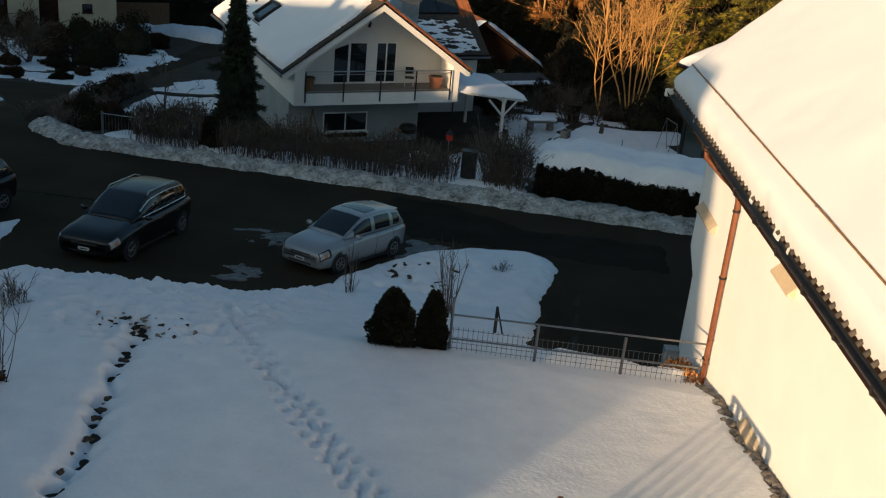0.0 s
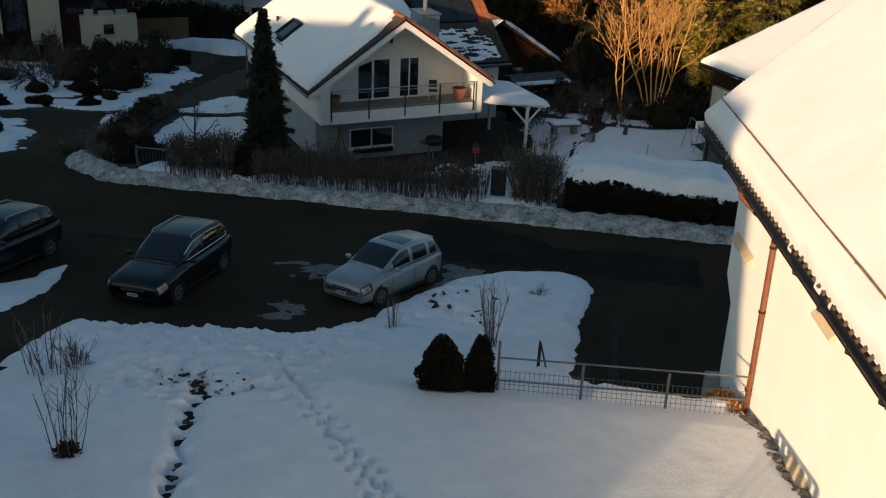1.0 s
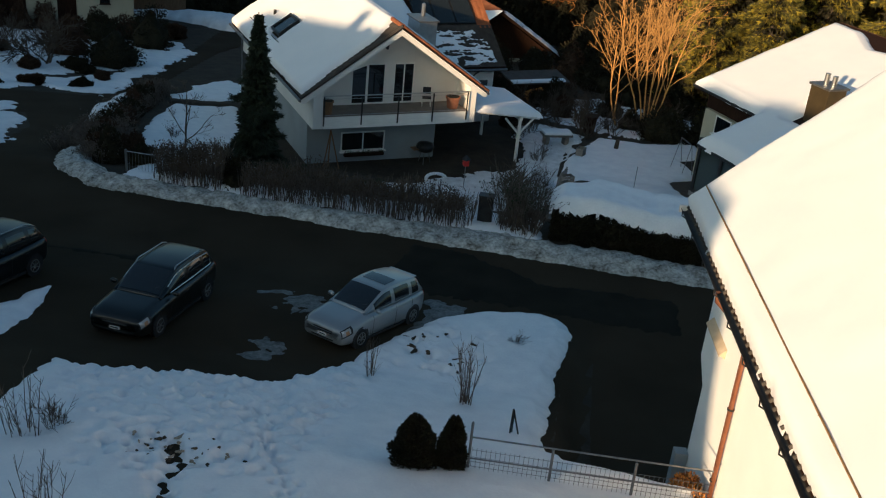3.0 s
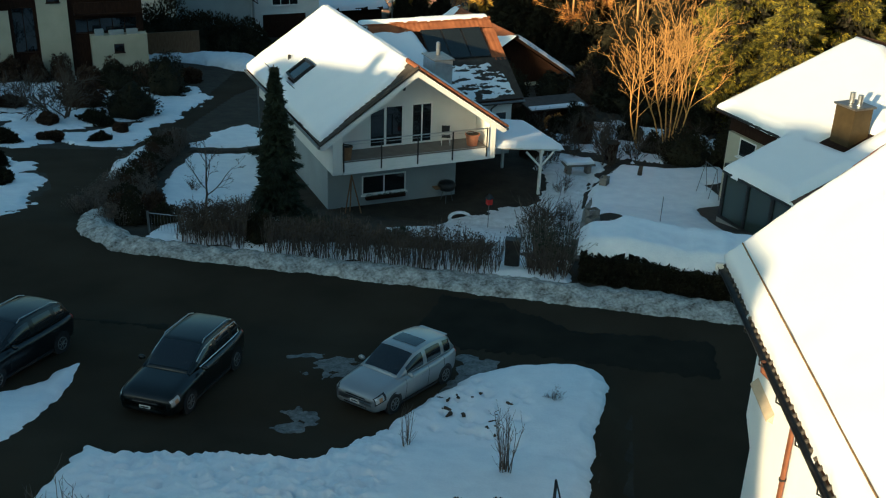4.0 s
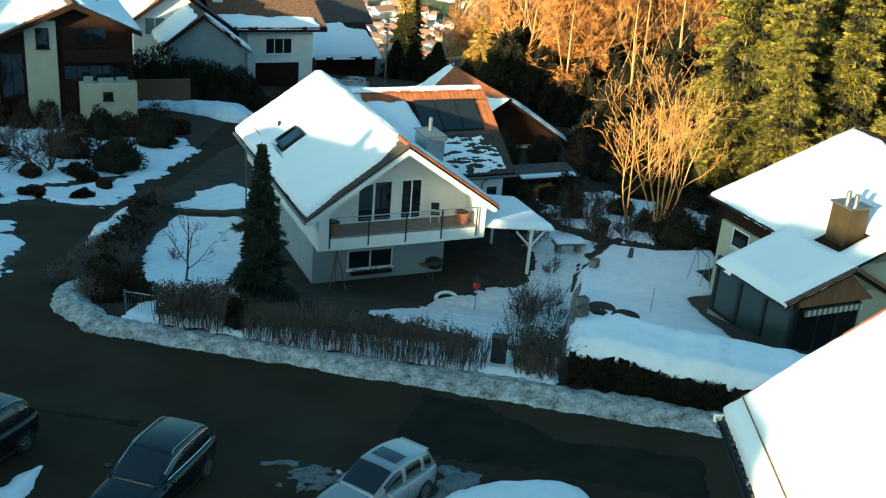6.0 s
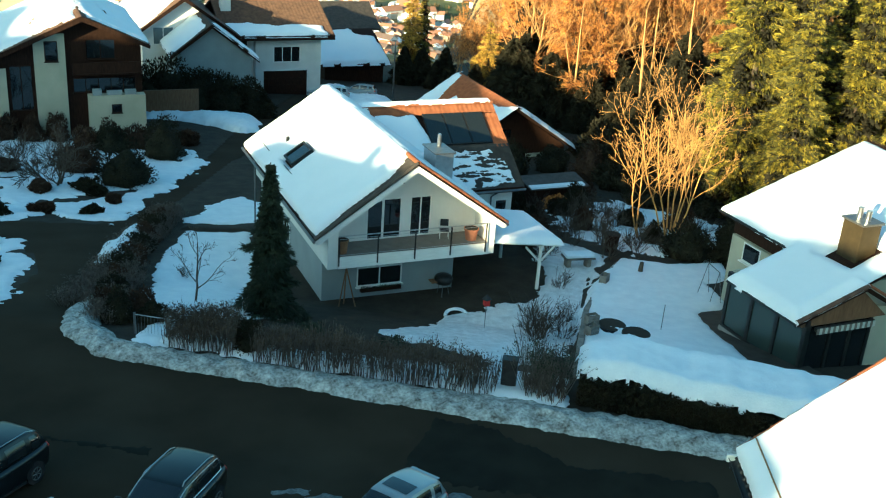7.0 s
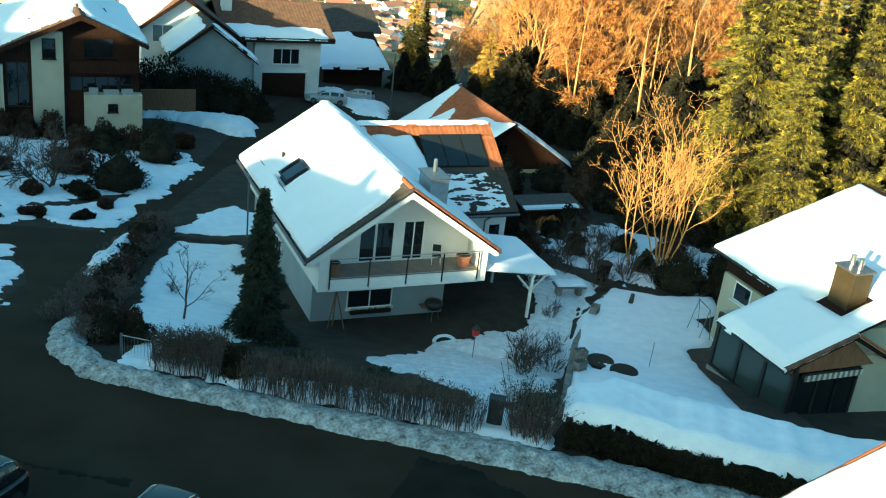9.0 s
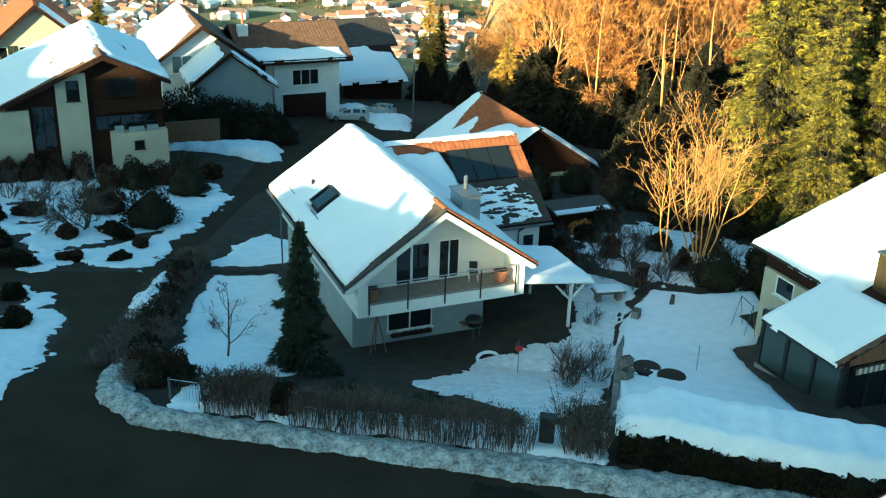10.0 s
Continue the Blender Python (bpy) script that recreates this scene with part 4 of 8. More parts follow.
npart("gutter_end", boxm(-0.03, 0.05, -0.22, 0.02, 7.74, 7.92, bevel=0.02), WHITE_WOOD)
# eave tile ends and verge tiles
tl = part("eave_tile", half_tile(0.24, 0.045), TILE_DARK, N)
slope_n = Vector((0, -NS, 1))
pieces("eave_tile", N, tl, [pose(0, 0, -1.0) @ frame_of((0.15 + 0.25 * i, -0.06, 7.89), (0, 1, NS), slope_n) for i in range(104)])
vt = part("verge_tile", half_tile(0.44, 0.15), TILE, N)
pieces("verge_tile", N, vt, [pose(0, 0, -1.0) @ frame_of((0.05, 0.05 + 0.3 * i, 8.0 + NS * 0.3 * i), (0, 1, NS), slope_n) for i in range(19)])
# snow guard: a rail on short brackets
GUARD = material("weathered_guard", (0.10, 0.055, 0.02), (0.42, 0.25, 0.09), 9, 0.6, 0.6, 60, patch=0.9)
npart("snow_guard", tube(bmesh.new(), [(0.35, 0.2, 8.575), (26, 0.2, 8.575)], 0.017, 8), GUARD, "thin snow guard rail")
sg = npart("guard_bracket", tube(bmesh.new(), [(0.9, 0.2, 8.1), (0.9, 0.2, 8.59)], 0.013, 5), TILE_BROWN)
pieces("guard_bracket", N, sg, [pose(0.95 * i, 0, 0) for i in range(27)])
# copper downpipes
npart("downpipe", tube(bmesh.new(), [(4.15, -0.1, 7.8), (4.15, -0.08, 7.6), (4.2, 0.3, 7.25), (4.22, 0.62, 7.0), (4.24, 0.66, 6.8), (4.3, 0.66, 2.2)], 0.055, 10), COPPER, "copper downpipe", None)
for z in (3.4, 5.2, 6.6):
    npart("pipe_clip", tube(bmesh.new(), [(4.26, 0.66, z), (4.26, 0.66, z + 0.04)], 0.075, 10), DARK_METAL)
SANDSTONE = material("sandstone", (0.46, 0.37, 0.25), (0.62, 0.51, 0.36), 4, 0.85, 0.3, 40)
for a, z, half in ((2.12, 5.66, 0.74), (7.55, 6.6, 0.5), (7.6, 3.65, 0.5)):
    hood = npart("vent_hood", prism([(0.75, z + 0.15), (0.60, z + 0.0), (0.60, z - 0.04), (0.75, z + 0.09)], "x", a - half, a + half), SANDSTONE, "sandy slanted hood on the white wall")
    for e in (-half + 0.03, half - 0.07):
        npart("bracket", prism([(0.75, z + 0.08), (0.62, z - 0.02), (0.75, z - 0.10)], "x", a + e, a + e + 0.04), SANDSTONE, "", hood)
npart("corner_post", boxm(1.6, 1.9, 0.42, 0.74, 0.2, 2.35, bevel=0.02), PLASTER_GREY)
npart("plinth", boxm(1.66, 25.02, 0.72, 11.02, -0.5, 0.6), CONCRETE)
tagged(slope_sheet("roof_snow", NM @ Vector((0, 0, 7.98)), NM.to_3x3() @ Vector((1, 0, 0)), NM.to_3x3() @ Vector((0, 1, NS)), [(0.08, 0.04), (26.4, 0.04), (26.4, 8.0), (0.3, 8.0), (0.14, 4)], ROOF_SNOW, 0.28, 0.1, 0.06, seed=40, roll=0.22, lump=0.03),
       "deep bright snow on the steep tiled roof", "snow", "", "stuff")

# ---------------------------------------------------------------- the house with the conservatory
R = thing("house", "low snow-covered house with a glazed conservatory", "house", pose(16.5, -9, -2.6))
RS = 0.36


def rz(x):
    return 2.35 + RS * (x - 15.55)


part("wall", boxm(16.2, 26, -12.9, -4.2, -5, 2.2), PLASTER_CREAM, R, "cream plastered wall", placed=True)
part("wall_band", boxm(16.12, 16.199, -8.6, -4.1, 1.2, 2.25), DARK_WOOD, R, "dark wooden band under the eave", placed=True)
part("roof_slab", prism([(15.5, rz(15.5)), (24.4, rz(24.4)), (24.4, rz(24.4) - 0.25), (15.5, rz(15.5) - 0.25)], "y", -13.4, -3.6), DARK_WOOD, R, placed=True)
part("roof_slab", prism([(33.3, rz(15.5)), (24.4, rz(24.4)), (24.4, rz(24.4) - 0.25), (33.3, rz(15.5) - 0.25)], "y", -13.4, -3.6), TILE_BROWN, R, placed=True)
part("roof_slab", prism([(12.15, rz(12.15)), (15.8, rz(15.8)), (15.8, rz(15.8) - 0.22), (12.15, rz(12.15) - 0.22)], "y", -13.7, -9.05), DARK_WOOD, R, placed=True)
part("roof_slab", prism([(15.7, rz(15.7)), (18.6, rz(15.7) - 1.6), (18.6, rz(15.7) - 1.8), (15.7, rz(15.7) - 0.22)], "y", -13.72, -13.41), DARK_WOOD, R, placed=True)
tile_sheet("roof_tiles", (24.4, -13.3, rz(24.4) + 0.02), (0, 1, 0), (1, 0, -RS), 9.6, 5.0, TILE_BROWN, R)
tile_row(R, (12.1, -13.72, rz(12.1) + 0.03), (15.7, -13.72, rz(15.7) + 0.03), (0, 0, 1), TILE_BROWN, 11)
tile_row(R, (18.4, -13.72, rz(15.7) - 1.46), (15.75, -13.72, rz(15.7) + 0.03), (0, 0, 1), TILE, 9)
part("gutter", tube(bmesh.new(), [(12.05, -13.75, rz(12.1) - 0.08), (12.05, -9.0, rz(12.1) - 0.08)], 0.07, 8), DARK_METAL, R, placed=True)
part("gutter", tube(bmesh.new(), [(15.4, -9.0, rz(15.5) - 0.08), (15.4, -3.6, rz(15.5) - 0.08)], 0.07, 8), DARK_METAL, R, placed=True)
part("gable_panel", prism([(12.6, 0.75), (17.4, 0.75), (15.7, rz(15.7) - 0.25), (12.6, rz(12.6) - 0.25)], "y", -13.5, -13.4), WARM_WOOD, R, "brown boarded gable", placed=True)
part("front_wall", boxm(16.75, 19.5, -13.45, -13.2, -4.5, 1.2), PLASTER_CREAM, R, placed=True)
# conservatory frame and panes
part("conservatory_floor", boxm(12.8, 16.7, -13.5, -8.1, -3.6, -1.75), CONCRETE, R, placed=True)
for y in (-13.5, -11.75, -10.0, -8.25):
    part("mullion", boxm(12.82, 12.98, y - 0.1, y + 0.1, -1.75, 1.0), DARK_METAL, R, placed=True)
part("rail_top", boxm(12.81, 12.99, -13.62, -8.1, 0.55, 1.05), DARK_METAL, R, placed=True)
part("rail_bottom", boxm(12.81, 12.99, -13.62, -8.1, -1.9, -1.62), DARK_METAL, R, placed=True)
for y in (-13.4, -11.65, -9.9):
    part("pane", boxm(12.88, 12.91, y, y + 1.55, -1.62, 0.55), GLASS_DIM, R, "tall pane reflecting the pale sky", placed=True)
for x in (13.1, 14.35, 15.5, 16.6):
    part("mullion", boxm(x - 0.07, x + 0.07, -13.52, -13.38, -1.75, 0.75), DARK_METAL, R, placed=True)
for x in (13.17, 14.42, 15.57):
    part("pane", boxm(x, x + 1.05, -13.46, -13.43, -1.7, 0.7), GLASS, R, placed=True)
part("end_wall", boxm(13.0, 16.2, -8.3, -8.1, -3.0, 1.1), PLASTER_CREAM, R, placed=True)
part("end_wall", boxm(16.0, 16.19, -8.1, -4.2, -4.0, 1.15), PLASTER_CREAM, R, placed=True)
window_unit(R, (16.0, -5.2, 0.1), (0, -1, 0), 1.3, 1.0, 1)
# striped awning
STRIPE = material("pale_canvas", (0.55, 0.53, 0.46), (0.68, 0.66, 0.58), 3, 0.9, 0.1, 40)
STRIPE2 = material("brown_canvas", (0.16, 0.13, 0.10), (0.24, 0.20, 0.16), 3, 0.9, 0.1, 40)
AW = part("awning", boxm(13.3, 16.6, -13.72, -13.53, 0.52, 0.72, bevel=0.03), DARK_METAL, R, "rolled striped awning", placed=True)
for i in range(22):
    part("stripe", boxm(13.3 + i * 0.15, 13.3 + i * 0.15 + 0.145, -13.76, -13.725, 0.42, 0.7), STRIPE if i % 2 else STRIPE2, AW, placed=True)
BROWN_SHEET = material("brown_sheet_metal", (0.05, 0.036, 0.016), (0.09, 0.066, 0.03), 2, 0.5, 0.1, 30, metal=0.4)
rc = part("chimney", boxm(16.5, 17.6, -11.95, -10.75, 1.8, 4.45, bevel=0.02), BROWN_SHEET, R, "square brown chimney with two flues", placed=True)
part("cap", boxm(16.42, 17.68, -12.03, -10.67, 4.46, 4.56), METAL, rc, placed=True)
for y in (-11.6, -11.1):
    part("flue", tube(bmesh.new(), [(17.05, y, 4.55), (17.05, y, 5.05)], 0.13, 10), STEEL, rc, placed=True)
tagged(slope_sheet("roof_snow", (12.15, -13.7, rz(12.15) + 0.02), (0, 1, 0), (1, 0, RS), [(0.03, -0.05), (4.7, -0.05), (4.75, 3.5), (10.05, 3.55), (10.0, 12.7), (7.8, 12.6), (5.8, 11.5), (3.8, 11.8), (0.35, 11.5), (0.3, 3.95), (0.03, 3.85)], ROOF_SNOW, 0.36, 0.1, 0.06, seed=41, roll=0.55,
                   holes=([(1.4, 4.1), (3.2, 4.0), (3.3, 6.0), (1.5, 6.2)],)), "deep rounded snow on the house and conservatory roof", "snow", "", "stuff")


# ---------------------------------------------------------------- houses further off
def gable_house(label, x0, x1, xr, zr, y0, y1, zl, zrr, base, wall_mat, tile_mat, over=0.7, wall_label="", snow_l=None, snow_r=None, tiles_l=True, tiles_r=True, seed=50, inset=0.6):
    """A house whose ridge runs along y from y0 to y1 at (xr, zr), with eaves at (x0, zl) and (x1, zrr)."""
    h = thing("house", label, "house", pose((x0 + x1) / 2, (y0 + y1) / 2, base))
    part("wall", prism([(x0 + inset, base - 3), (x1 - inset, base - 3), (x1 - inset, zrr + inset * 0.3 - 0.2), (xr, zr - 0.35), (x0 + inset, zl + inset * 0.3 - 0.2)], "y", y0 + over, y1 - over), wall_mat, h, wall_label, placed=True)
    for xe, ze, snow, tl in ((x0, zl, snow_l, tiles_l), (x1, zrr, snow_r, tiles_r)):
        part("roof", prism([(xe, ze), (xr, zr), (xr, zr - 0.3), (xe, ze - 0.22)], "y", y0, y1), DARK_WOOD, h, placed=True)
        ln = math.hypot(xe - xr, ze - zr)
        d = ((xe - xr) / ln, 0, (ze - zr) / ln)
        if tl:
            tile_sheet("roof_tiles", (xr, y0 + 0.02, zr + 0.02), (0, 1, 0), d, y1 - y0 - 0.04, ln, tile_mat, h, pitch=0.4, course=0.4)
        part("gutter", tube(bmesh.new(), [(xe, y0, ze - 0.1), (xe, y1, ze - 0.1)], 0.08, 6), METAL, h, placed=True)
        part("bargeboard", prism([(xe, ze + 0.02), (xr, zr + 0.02), (xr, zr - 0.4), (xe, ze - 0.32)], "y", y0 - 0.06, y0 - 0.003), DARK_WOOD, h, placed=True)
        if snow:
            s, hl = snow if isinstance(snow, tuple) else (snow, ())
            out = [(a * (y1 - y0), b * ln) for a, b in s]
            tagged(slope_sheet("roof_snow", (xr, y0, zr + 0.03), (0, 1, 0), d, out, ROOF_SNOW, 0.24, 0.3, 0.15, seed=seed + (xe > xr), roll=0.4, holes=[[(a * (y1 - y0), b * ln) for a, b in q] for q in hl]), "thick snow on a tiled roof", "snow", "", "stuff")
    return h


# chalet by the lane
L = gable_house("dark timber chalet with a pale stair tower", -19.7, -6.5, -11.6, 3.7, 42, 57, 0.0, 1.4, -5.5, DARK_WOOD, TILE_BROWN, over=1.1, wall_label="dark stained timber wall",
                snow_l=([(0.02, 0.06), (0.06, 0.3), (0.02, 1.0), (1, 1), (1, 0.0), (0.35, 0.0), (0.15, 0.05)], ([(0.3, 0.45), (0.62, 0.28), (0.62, 0.31), (0.3, 0.5)],)),
                snow_r=([(0.03, 0.1), (0.02, 1.0), (1, 1), (1, 0.0), (0.2, 0.02)], ([(0.35, 0.5), (0.6, 0.42), (0.6, 0.47), (0.35, 0.56)],)), seed=50)
part("stair_tower", boxm(-15.3, -12.95, 42.75, 43.3, -6.5, 2.2), PLASTER_CREAM, L, "pale rendered tower bay", placed=True)
part("side_wall", boxm(-20.5, -17.4, 42.8, 43.3, -6.5, -0.5), PLASTER_CREAM, L, placed=True)
window_unit(L, (-14.5, 42.75, 0.05), (1, 0, 0), 1.0, 1.6, 1, frame_mat=DARK_WOOD)
window_unit(L, (-11.4, 43.1, 0.1), (1, 0, 0), 2.3, 1.6, 2, frame_mat=DARK_WOOD)
window_unit(L, (-12.5, 43.1, -2.6), (1, 0, 0), 4.9, 1.2, 5, frame_mat=DARK_WOOD)
window_unit(L, (-17.2, 43.1, -3.9), (1, 0, 0), 1.7, 3.6, 2, frame_mat=DARK_WOOD)
part("balcony_front", boxm(-12.5, -7.2, 42.3, 42.42, -0.9, 0.0), DARK_WOOD, L, placed=True)
part("balcony_floor", boxm(-12.5, -7.2, 42.3, 43.1, -1.05, -0.92), DARK_WOOD, L, placed=True)
part("terrace_wall", boxm(-11.45, -7.0, 42.05, 43.0, -6.5, -2.68), PLASTER_CREAM, L, "cream terrace block with a small window", placed=True)
window_unit(L, (-9.7, 42.05, -4.1), (1, 0, 0), 0.8, 0.7, 1, frame_mat=DARK_WOOD)
for x, w, h in ((-11.1, 0.7, 0.5), (-10.0, 1.2, 0.35), (-8.6, 0.9, 0.4)):
    tagged(part("storage_box", boxm(x, x + w, 42.2, 42.6, -2.68, -2.68 + h, bevel=0.04), PLASTER_GREY), "pale box standing on the terrace wall", "box", "boxes on the terrace")
part("garden_fence", boxm(-5.7, -0.7, 53.0, 53.15, -8.6, -5.2), WARM_WOOD, L, "low tan board fence", placed=True)

# far white house: garage block, gabled wing, small gabled porch
F = thing("house", "white house with a dark double garage door", "house", pose(12, 73, -10))
part("wall", boxm(8.3, 15.7, 68, 80, -12, -3.2), PLASTER, F, placed=True)
part("wall", boxm(5.2, 8.3, 68.8, 80, -12, -3.2), PLASTER, F, placed=True)
part("roof", prism([(67.1, -3.3), (74, -0.5), (74, -0.8), (67.1, -3.6)], "x", 4.6, 17.0), DARK_WOOD, F, placed=True)
part("roof", prism([(81, -3.3), (74, -0.5), (74, -0.8), (81, -3.6)], "x", 4.6, 17.0), DARK_WOOD, F, placed=True)
part("gable_wall", prism([(68, -3.2), (80, -3.2), (74, -0.8)], "x", 15.4, 15.7), PLASTER, F, placed=True)
part("eave_board", boxm(4.6, 17.0, 66.95, 67.1, -3.75, -3.25), DARK_WOOD, F, placed=True)
tile_sheet("roof_tiles", (4.6, 74, -0.46), (1, 0, 0), (0, -6.9, -2.8), 12.4, 7.4, TILE_BROWN, F, pitch=0.4, course=0.4)
tagged(slope_sheet("roof_snow", (4.6, 67.1, -3.24), (1, 0, 0), (0, 6.9, 2.8), [(0.1, 0.05), (11.7, 0.05), (11.2, 1.7), (9.0, 2.2), (6.0, 1.8), (3, 2.5), (0.1, 2.4)], ROOF_SNOW, 0.26, 0.25, 0.2, seed=60, roll=0.4), "snow band left above the far eave", "snow", "", "stuff")
window_unit(F, (10.3, 68, -6.35), (1, 0, 0), 3.0, 1.75, 3, glass_mat=GLASS)
window_unit(F, (5.6, 68.8, -5.2), (1, 0, 0), 2.0, 1.4, 1)
gd = part("garage_door", boxm(9.2, 14.1, 67.93, 68.0, -10.4, -7.3), DARK_WOOD, F, "dark brown sectional garage door", placed=True)
for i in range(4):
    part("panel", boxm(9.25, 14.05, 67.89, 67.93, -10.35 + i * 0.76, -10.35 + i * 0.76 + 0.7), DARK_WOOD, gd, placed=True)
part("door_surround", boxm(9.0, 14.3, 67.86, 67.995, -7.3, -7.1), WHITE_WOOD, F, placed=True)
part("chimney", boxm(5.3, 6.4, 71.6, 72.6, -2.5, -0.2, bevel=0.02), PLASTER, F, placed=True)
part("flue", tube(bmesh.new(), [(5.9, 72.1, -0.2), (5.9, 72.1, 1.2)], 0.14, 8), TERRACOTTA, F, placed=True)
gable_house("white gabled house wing with brown tiles", -4.6, 6.0, 0.3, 1.2, 65, 80, -2.3, -2.9, -8, PLASTER, TILE_BROWN, over=0.8, snow_l=[(0.12, 0.1), (0.03, 0.6), (0.02, 1), (1, 1), (1, 0)], seed=62)
window_unit(F, (-2.9, 65.79, -3.7), (1, 0, 0), 2.1, 1.8, 2, glass_mat=GLASS_PALE, name="wing_window")
gable_house("small white gabled annexe with snow on its roof", -2.2, 6.6, 1.9, -0.4, 59.2, 66, -3.5, -4.0, -9, PLASTER_GREY, TILE_DARK, over=0.6, snow_l=[(0.08, 0.12), (0.05, 1), (1, 1), (1, 0.1)], snow_r=[(0.02, 0.05), (0.02, 1), (0.3, 1), (0.3, 0.05)], seed=64)
# low building with a snow roof
B = thing("outbuilding", "low dark building under a snow-covered roof", "building", pose(25, 86, -13))
part("wall", boxm(21, 29, 83.5, 90, -16, -10.0), DARK_WOOD, B, placed=True)
part("roof", prism([(82.5, -10.3), (90.5, -7.3), (90.5, -7.6), (82.5, -10.6)], "x", 20.3, 29.7), DARK_WOOD, B, placed=True)
tagged(slope_sheet("roof_snow", (20.3, 82.5, -10.28), (1, 0, 0), (0, 8, 3), [(0.1, 0.1), (9.2, 0.1), (9.0, 6.4), (6.6, 6.9), (6.0, 8.2), (0.1, 7.6)], ROOF_SNOW, 0.3, 0.3, 0.15, seed=66), "thick snow on the low building", "snow", "", "stuff")
part("roof", prism([(90.6, -7.3), (96, -4.6), (96, -5), (90.6, -7.6)], "x", 17, 31), TILE_DARK, B, placed=True)
# house with the orange roof at the top of the lane
T = gable_house("pale house with an orange tiled roof", -21.5, -9.5, -15.2, 2.3, 74.5, 88, -3.0, -2.6, -7, PLASTER_CREAM, TILE, over=0.8, snow_r=[(0.02, 0.08), (0.02, 0.98), (0.22, 0.95), (0.3, 0.1)], seed=68)
for x in (-19.2, -17.2, -14.2, -12.4):
    window_unit(T, (x, 75.3, -3.6 if x < -15 else -3.3), (1, 0, 0), 0.9, 1.5, 1, frame_mat=WHITE_WOOD)
    for s in (-0.5, 0.95):
        part("shutter", boxm(x + s, x + s + 0.42, 75.22, 75.29, -3.6, -2.0), NEEDLE_DARK, T, "dark green wooden shutter", placed=True)
window_unit(T, (-19.4, 75.3, -6.6), (1, 0, 0), 1.0, 1.3, 1)
# brown chalet behind the wing
C = gable_house("brown timber chalet with an orange roof", 17.0, 30.0, 23.5, -2.95, 35, 47.5, -7.1, -7.15, -10, DARK_WOOD, TILE, over=1.0,
                snow_l=[(1, 0), (0.93, 0.02), (0.88, 0.2), (0.83, 0.42), (0.74, 0.62), (0.69, 0.45), (0.67, 0.29), (0.62, 0.34), (0.54, 0.56), (0.46, 0.48), (0.3, 0.17), (0.12, 0.12), (0, 0.03), (0, 1), (1, 1)],
                snow_r=[(0.0, 0.1), (0.0, 1.0), (0.12, 1), (0.1, 0.1)], seed=70)
part("lower_wall", boxm(25.4, 28.8, 35.7, 36.0, -11.5, -7.7), PLASTER_CREAM, C, placed=True)
window_unit(C, (22.8, 36.0, -6.3), (1, 0, 0), 1.0, 1.0, 2, frame_mat=DARK_WOOD)


# ---------------------------------------------------------------- plants
def blades(rng, base, way, length, width, plain=False):
    """Flat tapered blades: arrays of foot points, directions, lengths and widths. Returns vertices and faces."""
    n = len(base)
    way = way / (np.linalg.norm(way, axis=1, keepdims=True) + 1e-9)
    r = rng.normal(size=(n, 3))
    side = np.cross(way, r)
    side /= np.linalg.norm(side, axis=1, keepdims=True) + 1e-9
    L, W = np.broadcast_to(length, (n,))[:, None], np.broadcast_to(width, (n,))[:, None]
    if plain:
        v = np.stack([base - side * W * 0.5, base + side * W * 0.5, base + way * L], 1).reshape(-1, 3)
        return v, np.arange(n * 3).reshape(n, 3)
    v = np.stack([base - side * W * 0.35, base + side * W * 0.35, base + way * L * 0.6 + side * W * 0.5, base + way * L, base + way * L * 0.6 - side * W * 0.5], 1).reshape(-1, 3)
    f = np.arange(n * 5).reshape(n, 5)
    return v, f


def blade_mesh(name, v, f, mat, parent=None):
    me = bpy.data.meshes.new(name)
    me.from_pydata(v.tolist(), [], f.tolist())
    me.materials.append(mat)
    ob = new(name, me)
    if parent is not None:
        ob.parent = parent
    return ob


def tuft_mesh(name, rng, base, way, size, width, count, mat, parent, fan=0.55):
    """Tufts of needles or twigs: each is one piece, a spray of narrow blades out of a shared foot."""
    n = len(base)
    way = way / (np.linalg.norm(way, axis=1, keepdims=True) + 1e-9)
    d = way[:, None, :] + rng.normal(scale=fan, size=(n, count, 3))
    d /= np.linalg.norm(d, axis=2, keepdims=True)
    side = np.cross(d, rng.normal(size=(n, count, 3)))
    side /= np.linalg.norm(side, axis=2, keepdims=True) + 1e-9
    L = (np.broadcast_to(size, (n,))[:, None] * rng.uniform(0.6, 1.2, (n, count)))[:, :, None]
    W = (np.broadcast_to(width, (n,))[:, None] * rng.uniform(0.6, 1.3, (n, count)))[:, :, None]
    mid = base[:, None, :] + d * L * 0.55
    tip = base[:, None, :] + d * L
    v = np.concatenate([base[:, None, :], np.stack([mid - side * W * 0.5, tip, mid + side * W * 0.5], 2).reshape(n, count * 3, 3)], 1)
    k = 1 + 3 * count
    foot = (np.arange(n) * k)[:, None]
    q = foot + 1 + 3 * np.arange(count)[None, :]
    f = np.stack([np.broadcast_to(foot, q.shape), q, q + 1, q + 2], 2).reshape(-1, 4)
    return blade_mesh(name, v.reshape(-1, 3), f, mat, parent)


